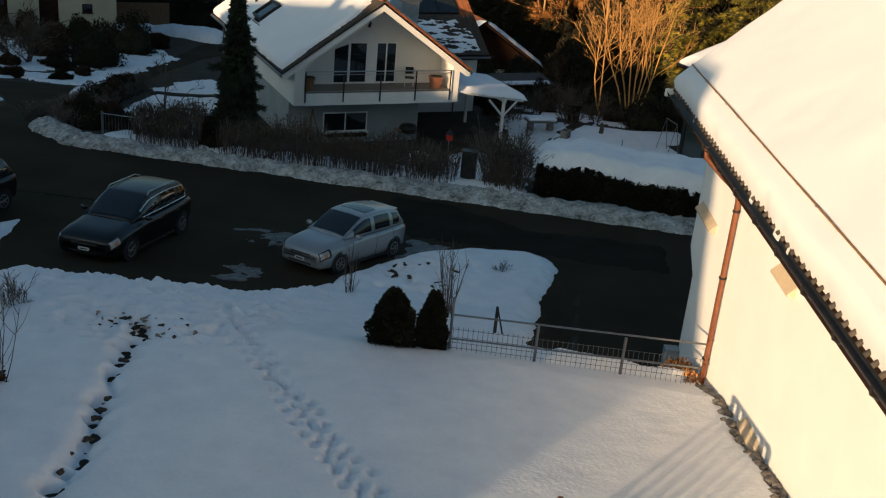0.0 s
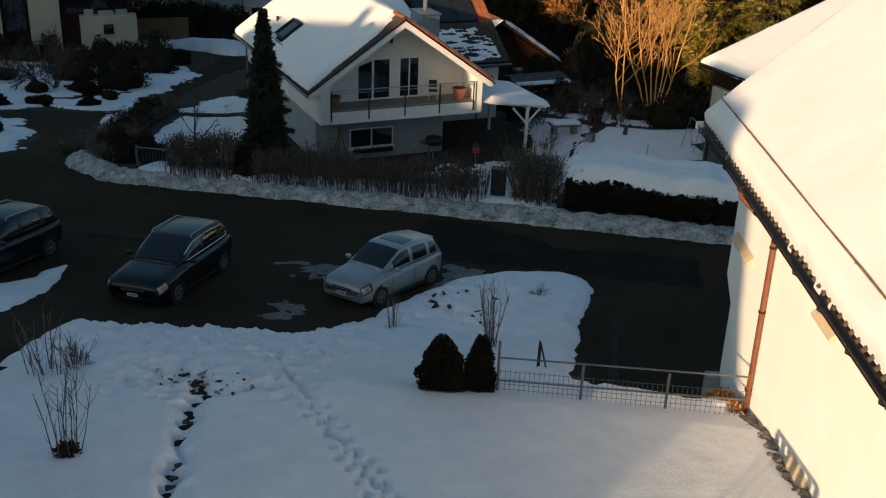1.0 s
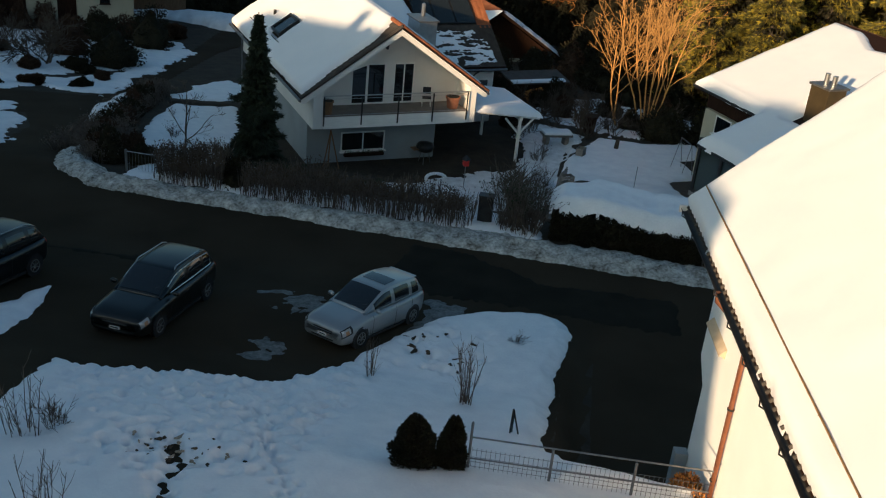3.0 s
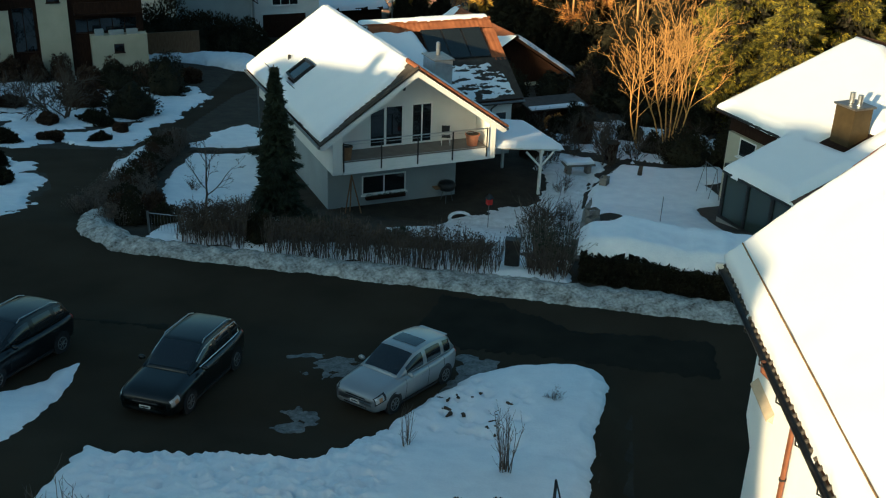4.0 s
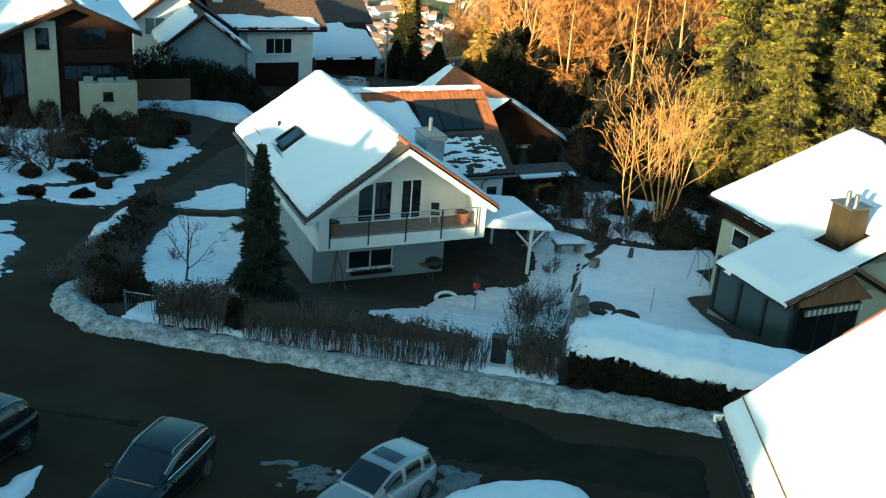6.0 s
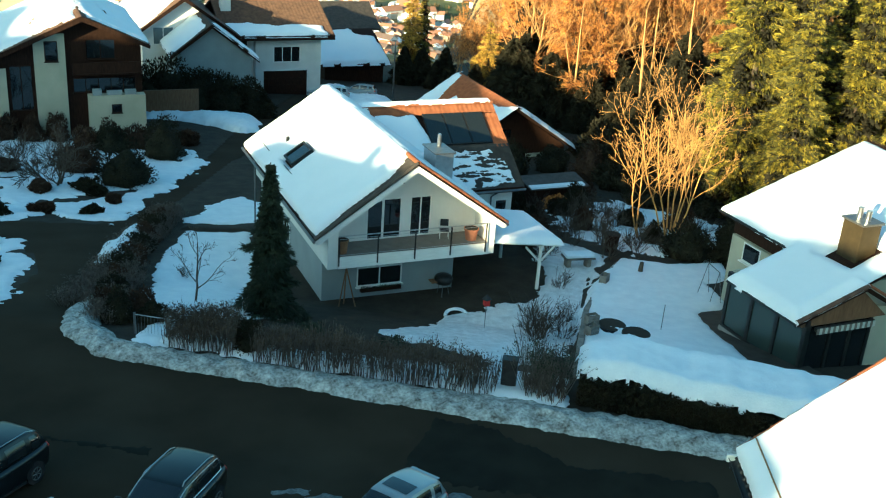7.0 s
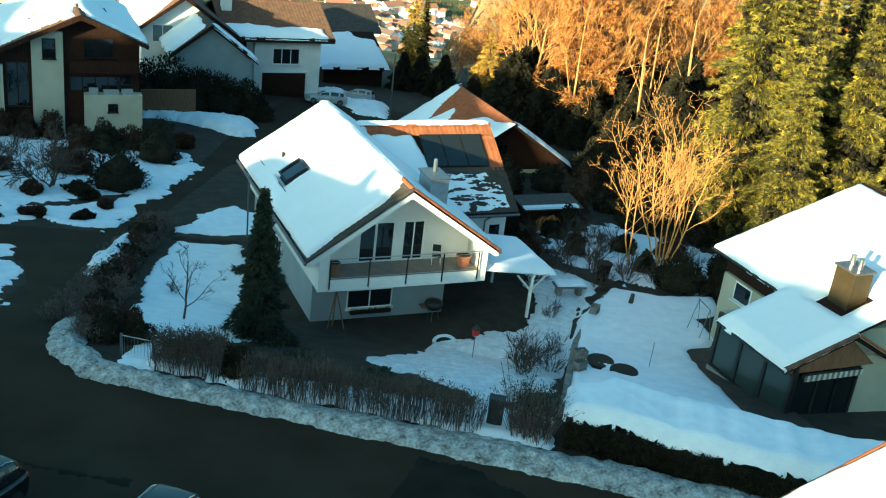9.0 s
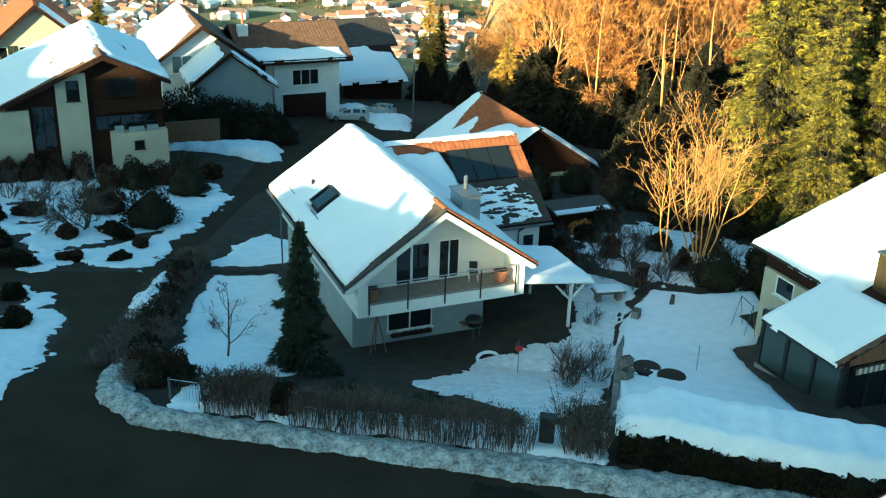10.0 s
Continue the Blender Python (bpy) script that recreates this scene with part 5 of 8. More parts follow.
def spruce(h, r, seed, needle=None, dense=1.0, low=0.06, coarse=1.0, wild=0.0, label="tall spruce with drooping yellow-green boughs", inner=None, tall_tip=0.0, name="spruce"):
    """A spruce: tapered trunk, whorls of separate drooping boughs, each set with tufts of needles that hang from it."""
    needle = needle or NEEDLE
    rng = np.random.default_rng(seed)
    t = thing(name, label, "tree")
    base, way, size = [], [], []
    limbs = [([Vector((0, 0, -0.6)), Vector((0.05, 0, h * 0.4)), Vector((0, 0.03, h * 0.995))], [h * 0.016, h * 0.011, 0.02], 0)]
    z = h * low
    while z < h * 0.985:
        f = z / h
        reach = r * (1 - f) ** (0.8 + tall_tip) * rng.uniform(0.8, 1.12) + 0.10
        for k in range(int(rng.integers(4, 7))):
            a = rng.uniform(0, 2 * math.pi)
            l = reach * rng.uniform(0.6 - wild, 1.1 + wild)
            c, sn = math.cos(a), math.sin(a)
            m = max(3, int(l * 7.5 * dense / coarse))
            s = 0.12 + 0.88 * (np.arange(m) + rng.random(m)) / m
            drop = l * (0.16 * s - 0.62 * s * s + 0.20 * np.clip(s - 0.75, 0, 1)) * (1 - 0.75 * f)
            ax = np.stack([c * s * l, sn * s * l, z + drop], 1)
            limbs.append(([Vector((0, 0, z)), Vector(ax[m // 2]), Vector(ax[-1])], [0.012 + 0.006 * l, 0.012 + 0.003 * l, 0.008], 2))
            spread = 0.30 * l * np.sin(np.pi * np.clip(s * 0.85 + 0.12, 0, 1))
            for sd in (-1.0, -0.45, 0.45, 1.0):
                off = sd * spread * rng.uniform(0.5, 1.1, m)
                p = ax + np.stack([-sn * off, c * off, -0.30 * np.abs(off)], 1) + rng.normal(scale=0.035 * coarse, size=(m, 3))
                base.append(p)
                way.append(np.stack([c - sn * sd * 0.7 + 0 * s, sn + c * sd * 0.7 + 0 * s, -1.0 + 0.5 * s], 1) + rng.normal(scale=0.16, size=(m, 3)))
                size.append(rng.uniform(0.34, 0.62, m) * coarse * min(1.0, 0.45 + 0.3 * l))
        z += (0.22 + 0.025 * h * (1 - 0.6 * f)) * rng.uniform(0.75, 1.25) * coarse ** 0.5
    limb_mesh("trunk", limbs, DARK_BARK, t, 0.008)
    base, size = np.concatenate(base), np.concatenate(size)
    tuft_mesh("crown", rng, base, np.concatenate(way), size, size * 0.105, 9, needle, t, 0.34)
    # tufts round the trunk; a darker inner material paints shade inside the crown
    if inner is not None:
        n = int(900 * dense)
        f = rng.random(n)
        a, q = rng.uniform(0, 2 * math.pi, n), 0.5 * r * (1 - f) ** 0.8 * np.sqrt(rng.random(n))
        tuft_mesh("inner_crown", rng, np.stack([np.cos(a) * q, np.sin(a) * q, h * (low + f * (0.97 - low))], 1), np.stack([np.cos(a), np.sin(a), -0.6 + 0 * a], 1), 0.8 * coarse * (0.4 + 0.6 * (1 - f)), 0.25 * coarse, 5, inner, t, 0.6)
    return t


def branches(rng, p, d, length, radius, level, out, curl=0.25, up=0.12, split=(3, 5), spread=0.75, deepest=4):
    """Recursive limbs, as lists of points and radii."""
    pts, rad = [p], [radius]
    n = 4 if level < 2 else 3
    for i in range(n):
        d = (d + Vector(rng.normal(scale=curl * 0.5, size=3)) + Vector((0, 0, up * 0.5))).normalized()
        p = p + d * length / n
        pts.append(p)
        rad.append(radius * (1 - 0.65 * (i + 1) / n))
    out.append((pts, rad, level))
    if level >= deepest or radius < 0.004:
        return
    for k in range(int(rng.integers(split[0], split[1] + 1))):
        i = int(rng.integers(1, n + 1))
        side = d.orthogonal()
        side.rotate(Matrix.Rotation(rng.uniform(0, 2 * math.pi), 3, d))
        nd = (d + side * spread * rng.uniform(0.6, 1.2)).normalized()
        branches(rng, pts[i], nd, length * rng.uniform(0.5, 0.75), rad[i] * 0.62, level + 1, out, curl, up, split if level else (3, 4) if deepest == 3 else split, spread, deepest)


def limb_mesh(name, limbs, mat, parent, thin=0.006):
    vs, fs = [], []
    for pts, rad, level in limbs:
        sides = 7 if level == 0 else 5 if level == 1 else 3
        start = len(vs)
        for i, p in enumerate(pts):
            d = (pts[min(i + 1, len(pts) - 1)] - pts[max(i - 1, 0)]).normalized()
            s = d.orthogonal().normalized()
            t = d.cross(s)
            r = max(rad[i], thin)
            for k in range(sides):
                a = 2 * math.pi * k / sides
                q = p + r * (math.cos(a) * s + math.sin(a) * t)
                vs.append((q.x, q.y, q.z))
        for i in range(len(pts) - 1):
            for k in range(sides):
                a0, a1 = start + i * sides + k, start + i * sides + (k + 1) % sides
                fs.append((a0, a1, a1 + sides, a0 + sides))
    return mesh_object(name, vs, fs, mat, parent)


def bare_tree(h, seed, mat, stems=1, curl=0.25, spread=0.7, label="leafless deciduous tree with fine bare branches", name="tree", split=(3, 5), thin=0.008, lean=0.15, radius=None, category="tree", first=0.45, twig_mat=None):
    rng = np.random.default_rng(seed)
    t = thing(name, label, category)
    limbs = []
    for k in range(stems):
        a = 2 * math.pi * k / max(stems, 1) + rng.uniform(0, 1)
        d = Vector((math.cos(a) * lean, math.sin(a) * lean, 1)).normalized() if stems > 1 else Vector((0.03, 0.02, 1))
        branches(rng, Vector((math.cos(a) * 0.15 * (stems > 1), math.sin(a) * 0.15 * (stems > 1), -0.25)), d, h * first * rng.uniform(0.85, 1.1), radius or h * 0.017, 0, limbs, curl, split=split, spread=spread)
    limb_mesh("trunk", [l for l in limbs if l[2] <= 1], mat, t, thin)
    limb_mesh("crown", [l for l in limbs if l[2] > 1], twig_mat or mat, t, thin)
    return t, limbs


def leafy_tree(h, seed, wide=0.55, twigs=13):
    """A forest tree in winter: a forked trunk, rising limbs and a haze of withered orange-brown twigs round their ends."""
    rng = np.random.default_rng(seed)
    t = thing("tree", "tall forest tree with orange-brown withered twigs", "tree")
    limbs = []
    branches(rng, Vector((0, 0, -0.5)), Vector((rng.normal() * 0.06, rng.normal() * 0.06, 1)).normalized(), h * 0.62, h * 0.012, 0, limbs, 0.16, up=0.2, split=(7, 9), spread=wide, deepest=3)
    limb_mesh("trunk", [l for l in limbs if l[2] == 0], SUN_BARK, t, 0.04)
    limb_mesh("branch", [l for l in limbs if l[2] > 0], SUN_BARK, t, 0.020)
    ends = [l for l in limbs if l[2] >= 2]
    base = np.array([p.lerp(q, rng.random())[:] for l in ends for p, q in [(l[0][-2], l[0][-1])] for _ in range(twigs if l[2] == 2 else max(1, twigs // 4))])
    way = base - np.array([0, 0, h * 0.35])
    way[:, 2] = np.abs(way[:, 2]) + 1.0
    n = len(base)
    tuft_mesh("leaves", rng, base + rng.normal(scale=0.22, size=(n, 3)), way, rng.uniform(0.35, 0.95, n), 0.034, 10, BROWN_LEAF, t, 0.42)
    return t


def bush(w, d, h, seed, mat=None, leaf=0.10, count=2600, label="dark evergreen shrub", name="shrub", point=0.0, category="shrub"):
    """A dense shrub: a lumpy core closed round with small leaves. point: how far it narrows to a tip."""
    mat = mat or EVERGREEN
    rng = np.random.default_rng(seed)
    t = thing(name, label, category)
    n = rng.normal(size=(count, 3))
    n[:, 2] = np.abs(n[:, 2]) * 1.1 - 0.25
    n /= np.linalg.norm(n, axis=1, keepdims=True)
    lump = 1 + 0.16 * np.sin(n[:, 0] * 5 + seed) * np.cos(n[:, 1] * 4 + seed) + 0.12 * np.sin(n[:, 2] * 7 + seed * 2)
    rad = lump * rng.uniform(0.80, 1.06, count)
    p = n * rad[:, None]
    p[:, 2] = np.clip(p[:, 2], -0.2, 2) * 0.86 + 0.14
    taper = 1 - point * np.clip(p[:, 2], 0, 1)
    b = np.stack([p[:, 0] * w / 2 * taper, p[:, 1] * d / 2 * taper, np.clip(p[:, 2], 0.02, 1.2) * h], 1)
    v, f = blades(rng, b, n + rng.normal(scale=0.5, size=(count, 3)) + np.array([0, 0, 0.25]), rng.uniform(0.7, 1.5, count) * leaf, rng.uniform(0.35, 0.7, count) * leaf)
    blade_mesh("leaves", v, f, mat, t)
    bm = bmesh.new()
    bmesh.ops.create_icosphere(bm, subdivisions=3, radius=0.82)
    for q in bm.verts:
        c = q.co
        k = 1 + 0.14 * math.sin(c.x * 6 + seed) * math.cos(c.y * 5) + 0.1 * math.sin(c.z * 8)
        z = max(c.z * k, -0.2) * 0.86 + 0.14
        tp = 1 - point * min(max(z, 0), 1)
        q.co = (c.x * k * w / 2 * tp, c.y * k * d / 2 * tp, max(z, -0.05) * h)
    part("core", bm, mat, t, smooth=True)
    return t


def twig_hedge(line, depth, high, seed, count, label, lean=0.25, leaves=0, mat=None, name="hedge", leaf_mat=None):
    """A hedge of upright bare twigs along a line in (u, v)."""
    rng = np.random.default_rng(seed)
    pts = [Vector((*to_xy(u, v), 0)) for u, v in line]
    seg = [(b - a).length for a, b in zip(pts, pts[1:])]
    mid = pts[len(pts) // 2]
    t = thing(name, label, "hedge", pose(mid.x, mid.y, hz(mid.x, mid.y)))
    total = sum(seg)
    vs, fs, lb = [], [], []
    for i in range(count):
        s = rng.uniform(0, total)
        k = 0
        while s > seg[k] and k < len(seg) - 1:
            s -= seg[k]
            k += 1
        e = (pts[k + 1] - pts[k]).normalized()
        nrm = Vector((-e.y, e.x, 0))
        off = rng.uniform(-0.5, 0.5) * depth
        p = pts[k] + e * s + nrm * off
        z0 = hz(p.x, p.y)
        hh = high * (0.62 + 0.38 * math.sqrt(max(0.0, 1 - (2 * off / depth) ** 2))) * rng.uniform(0.75, 1.1) * (1 + 0.12 * math.sin(p.x * 1.7 + seed))
        wob = Vector((rng.normal() * lean * 0.5, rng.normal() * lean * 0.5, 0))
        q = [Vector((p.x, p.y, z0 - 0.05)), Vector((p.x, p.y, z0 + hh * 0.5)) + wob * hh * 0.5, Vector((p.x, p.y, z0 + hh)) + wob * hh + Vector(rng.normal(scale=0.06, size=3))]
        stack = [(q, rng.uniform(0.010, 0.024))]
        for j in range(3):
            a = q[1] + (q[2] - q[1]) * rng.uniform(-0.6, 0.9)
            stack.append(([a, a + Vector((rng.normal() * 0.16, rng.normal() * 0.16, rng.uniform(0.08, 0.3))) * high * 0.7], 0.006))
        for w, r in stack:
            st = len(vs)
            for m, c in enumerate(w):
                rr = r * (1 - 0.5 * m / (len(w) - 1))
                for g in range(3):
                    an = 2.1 * g
                    vs.append((c.x - mid.x + rr * math.cos(an), c.y - mid.y + rr * math.sin(an), c.z - hz(mid.x, mid.y)))
            for m in range(len(w) - 1):
                for g in range(3):
                    a0, a1 = st + m * 3 + g, st + m * 3 + (g + 1) % 3
                    fs.append((a0, a1, a1 + 3, a0 + 3))
        if leaves:
            lb += [q[2] * f + q[1] * (1 - f) for f in 0.45 + 0.55 * rng.random(leaves) ** 0.7]
    mesh_object("growth", vs, fs, mat or TWIG, t, smooth=False)
    if lb:
        b = np.array([[c.x - mid.x, c.y - mid.y, c.z - hz(mid.x, mid.y)] for c in lb]) + rng.normal(scale=0.08, size=(len(lb), 3))
        v, f = blades(rng, b, rng.normal(size=(len(lb), 3)), rng.uniform(0.04, 0.1, len(lb)), rng.uniform(0.03, 0.06, len(lb)))
        blade_mesh("leaves", v, f, leaf_mat or EVERGREEN, t)
    return t


def put(t, x, y, turn=0.0, size=1.0, dz=0.0):
    t.matrix_basis = pose(x, y, hz(x, y) + dz, 0, 0, turn) @ Matrix.Diagonal((size, size, size, 1))
    return t


def again(t, x, y, turn, size, dz=0.0, tall=1.0):
    """Another tree of the same growth; its height differs a little."""
    c = copy_thing(t, Matrix.Identity(4))
    c.matrix_basis = pose(x, y, hz(x, y) + dz, 0, 0, turn) @ Matrix.Diagonal((size, size, size * tall, 1))
    return c


# tan bark of the wood, with the orange sunlight put into its colour
SUN_BARK = material("sunlit_bark", (0.36, 0.19, 0.065), (0.62, 0.36, 0.13), 3, 0.85, 0.4, 30, patch=0.5)
# near-black needles with shade put into the colour; also for plain dark evergreens
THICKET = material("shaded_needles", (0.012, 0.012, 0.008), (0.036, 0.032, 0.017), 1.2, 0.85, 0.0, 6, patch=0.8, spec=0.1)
BRAMBLE = material("bramble", (0.022, 0.014, 0.009), (0.075, 0.048, 0.030), 2.0, 0.9, 0.0, 9, patch=0.8, spec=0.1)
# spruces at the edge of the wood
# THICKET inside these crowns puts the shade between the boughs into colour
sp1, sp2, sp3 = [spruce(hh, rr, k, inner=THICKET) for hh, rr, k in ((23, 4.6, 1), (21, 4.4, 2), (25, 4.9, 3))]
for s in (sp1, sp2, sp3):
    tagged(s, group="spruces of the wood")
put(sp1, 33.5, 17, 0)
put(sp2, 38.5, 11.5, 40)
put(sp3, 39.5, 22, 80)
for i, (x, y, s) in enumerate(((42, 17, 1.0), (45, 9, 1.05), (41.5, 28, 1.0), (48, 15, 1.25), (50, 23, 1.2), (37, 3.5, 0.85), (44, 1.5, 1.0), (51, 6, 1.25), (56, 16, 1.2), (57, 28, 1.2), (47.5, 33, 1.1), (31.5, 9.5, 0.62), (36, 16, 0.95), (40, 21, 1.0), (34.5, 12.5, 0.8), (45, 20, 1.1))):
    again((sp1, sp2, sp3)[i % 3], x, y, 67 * i, s, 0, 0.92 + 0.05 * (i % 4))
# spruces by the far houses; the golden ones have sunlight put into their colour
gs = put(spruce(14.0, 2.7, 4, NEEDLE_SUNLIT, 0.9, 0.05, 1.1, 0.05, "spruce beside the far houses with sunlight in its colour"), 33.4, 85, 20)
tagged(gs, group="golden spruces")
again(sp1, 36.2, 88, 120, 0.53, 0, 1.05)
tagged(put(spruce(9.6, 3.3, 5, NEEDLE_SUNLIT, 0.9, 0.04, 1.0, 0.05, "broad spruce at the edge of the wood with sunlight in its colour"), 38.6, 72, 60), group="golden spruces")
again(sp2, -13.0, 98, 60, 0.6)
again(sp1, -7.0, 100, 10, 0.55)
tagged(put(spruce(7.3, 1.6, 7, NEEDLE_DARK, 1.3, 0.02, 0.72, 0.34, inner=NEEDLE_DARK, tall_tip=0.38), -7.8, -2.3), "dark slender spruce before the house corner", group="garden trees")
# orange wood
lf = [leafy_tree(19, 11, 0.6), spruce(20, 3.6, 12, BROWN_LEAF, 0.75, 0.12, 1.5, 0.15, "tall larch with withered orange needles", name="larch"), leafy_tree(16, 13, 0.85), leafy_tree(20, 14, 0.7)]
for t in lf:
    tagged(t, group="withered trees of the wood")
spots = [(38.5, 60), (41, 56), (44, 51.5), (47, 47)]
rng = np.random.default_rng(5)
for row in range(7):
    for k in range(1 if row < 2 else -1, 11):
        f = k / 10
        spots.append((33 + 26 * f + row * 4.6 + rng.normal() * 0.8, 66 - 30 * f + row * 5.4 + rng.normal() * 0.8))
spots = [(x, y) for i, (x, y) in enumerate(spots) if (y + 43 > 1.47 * (x + 18.3) or i >= 26) and x + 18.4 > 0.527 * (y + 42.8)]
for i, (x, y) in enumerate(spots):
    if i < 4:
        put(lf[i], x, y, 50 * i)
    else:
        again(lf[i % 4], x, y, 77 * i, 0.85 + 0.06 * (i % 5), 0, 0.95 + 0.06 * (i % 3))
for i, (f, y, k) in enumerate(((0.452, 92, 0.40), (0.463, 100, 0.46), (0.472, 90, 0.42), (0.483, 97, 0.50), (0.492, 88, 0.44), (0.502, 95, 0.52), (0.513, 86, 0.48), (0.522, 92, 0.60), (0.458, 106, 0.45), (0.478, 108, 0.52), (0.497, 104, 0.55), (0.515, 101, 0.62))):
    again(lf[(0, 2, 3)[i % 3]], -18.4 + f * (y + 42.8), y, 61 * i, k)
# tall bare trunks, pale in the wood because their bark colour holds the sunlight
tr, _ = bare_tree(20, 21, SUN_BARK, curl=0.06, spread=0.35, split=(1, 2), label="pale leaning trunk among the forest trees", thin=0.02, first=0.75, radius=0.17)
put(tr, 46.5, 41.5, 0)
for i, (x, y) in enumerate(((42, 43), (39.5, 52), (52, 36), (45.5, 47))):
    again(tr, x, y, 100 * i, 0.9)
# the sunlit bare tree


def fan_tree(h, seed, stems, mat, lean=0.34, label="sunlit many-stemmed bare tree with pale branches", turn=0.0, arc=2 * math.pi):
    """A many-stemmed tree: stems part near the ground and arch outwards and up, each forking into ever finer branches."""
    rng = np.random.default_rng(seed)
    t = thing("tree", label, "tree")
    limbs = []

    def grow(p, d, length, radius, level):
        pts, rad = [p], [radius]
        n = 6 if level == 0 else 4 if level < 3 else 3
        for i in range(n):
            d = (d + Vector(rng.normal(scale=0.10 + 0.03 * level, size=3)) + Vector((0, 0, 0.10))).normalized()
            p = p + d * length / n
            pts.append(p)
            rad.append(radius * (1 - 0.6 * (i + 1) / n))
        limbs.append((pts, rad, min(level, 2)))
        if level >= 4:
            return
        for k in range((6, 4, 3, 2)[level]):
            f = rng.uniform(0.30 if level == 0 else 0.2, 1.0)
            i = min(int(f * n), n - 1)
            o = pts[i].lerp(pts[i + 1], f * n - i)
            along = (pts[i + 1] - pts[i]).normalized()
            side = along.orthogonal()
            side.rotate(Matrix.Rotation(rng.uniform(0, 2 * math.pi), 3, along))
            nd = (along + side * rng.uniform(0.45, 1.0) + Vector((0, 0, 0.12))).normalized()
            grow(o, nd, length * (0.62 - 0.25 * f) * rng.uniform(0.75, 1.15), max(rad[i] * 0.55, 0.004), level + 1)
    for k in range(stems):
        a = turn + arc * (k + rng.uniform(-0.3, 0.3)) / stems
        tilt = lean * (0.25 + 0.9 * ((k * 0.618) % 1.0))
        grow(Vector((math.cos(a) * 0.25, math.sin(a) * 0.25, -0.3)), Vector((math.cos(a) * tilt, math.sin(a) * tilt, 1)).normalized(), h * 0.78 * rng.uniform(0.85, 1.05), 0.062, 0)
    limb_mesh("trunk", [l for l in limbs if l[2] <= 1], mat, t, 0.012)
    limb_mesh("crown", [l for l in limbs if l[2] == 2], mat, t, 0.007)
    return t


PALE_BARK = material("pale_bark", (0.32, 0.165, 0.045), (0.70, 0.385, 0.105), 3, 0.85, 0.4, 30, patch=0.5)
put(fan_tree(11.7, 35, 7, PALE_BARK, 0.23), 20.0, 6.3)
put(fan_tree(10.2, 37, 2, PALE_BARK, 0.40, "slim sunlit bare tree leaning from the clump", 2.2, 2.4), 19.0, 7.6)
# thicket filling the shaded foot of the wood, its near-black colour painting that shade
th = [spruce(hh, 2.8, k, THICKET, 0.8, 0.03, 1.7, 0.0, "dense young spruce with the shade of the wood's foot in its colour", inner=THICKET) for hh, k in ((6.2, 45), (5.4, 46))]
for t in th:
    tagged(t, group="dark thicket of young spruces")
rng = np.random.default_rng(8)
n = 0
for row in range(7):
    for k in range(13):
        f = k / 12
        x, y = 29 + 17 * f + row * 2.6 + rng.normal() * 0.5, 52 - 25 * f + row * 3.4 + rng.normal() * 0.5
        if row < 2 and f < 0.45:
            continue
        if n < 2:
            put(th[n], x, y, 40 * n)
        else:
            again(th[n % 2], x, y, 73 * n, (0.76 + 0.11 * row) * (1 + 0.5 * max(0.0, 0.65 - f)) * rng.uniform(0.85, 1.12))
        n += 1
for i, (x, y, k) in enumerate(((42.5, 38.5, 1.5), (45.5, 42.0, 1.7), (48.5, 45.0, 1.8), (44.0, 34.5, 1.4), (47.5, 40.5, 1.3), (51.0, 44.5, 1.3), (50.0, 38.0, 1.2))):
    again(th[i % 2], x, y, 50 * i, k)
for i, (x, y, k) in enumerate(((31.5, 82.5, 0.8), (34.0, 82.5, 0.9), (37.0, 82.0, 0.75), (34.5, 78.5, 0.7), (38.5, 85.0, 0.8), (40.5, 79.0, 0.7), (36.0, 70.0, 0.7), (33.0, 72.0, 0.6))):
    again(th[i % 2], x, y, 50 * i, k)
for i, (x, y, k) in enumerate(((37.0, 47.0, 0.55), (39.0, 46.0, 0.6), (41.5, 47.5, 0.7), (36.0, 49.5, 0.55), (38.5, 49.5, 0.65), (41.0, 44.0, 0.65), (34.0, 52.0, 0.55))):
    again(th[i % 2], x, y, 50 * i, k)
br = bush(5, 5, 3.0, 41, THICKET, 0.3, 2600, "leafless brushwood with the shade of the wood's foot in its colour", "brushwood")
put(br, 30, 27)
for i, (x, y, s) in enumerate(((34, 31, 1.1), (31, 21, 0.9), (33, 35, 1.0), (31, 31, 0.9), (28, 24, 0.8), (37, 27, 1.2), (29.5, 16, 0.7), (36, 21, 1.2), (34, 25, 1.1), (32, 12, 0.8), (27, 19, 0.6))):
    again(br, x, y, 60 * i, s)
# garden trees and shrubs
yt = fan_tree(4.6, 38, 1, DARK_BARK, 0.04, "small bare fruit tree on the snowy lawn")
put(yt, -11.0, -0.1, 0, 1.0)
pt, _ = bare_tree(4.6, 36, DARK_BARK, stems=3, spread=0.8, label="spreading bare shrub on the sloping plot", name="shrub", thin=0.014, lean=0.5, first=0.42, radius=0.08, category="shrub")
put(pt, -15.2, 26.2, 0, 1.3)
again(pt, -18.2, 30, 120, 0.8)
again(pt, -13.5, 31, 200, 0.7)
again(pt, 15.0, 9.5, 40, 0.6)
again(pt, 19.5, 14, 150, 0.7)
again(pt, 13.2, 8.0, 260, 0.5)
fs, _ = bare_tree(2.0, 39, DARK_BARK, stems=7, spread=0.5, label="low bare garden shrub of fine twigs", name="shrub", thin=0.009, lean=0.35, first=0.6, split=(3, 4), radius=0.025, category="shrub")
put(fs, 12.4, 9.2)
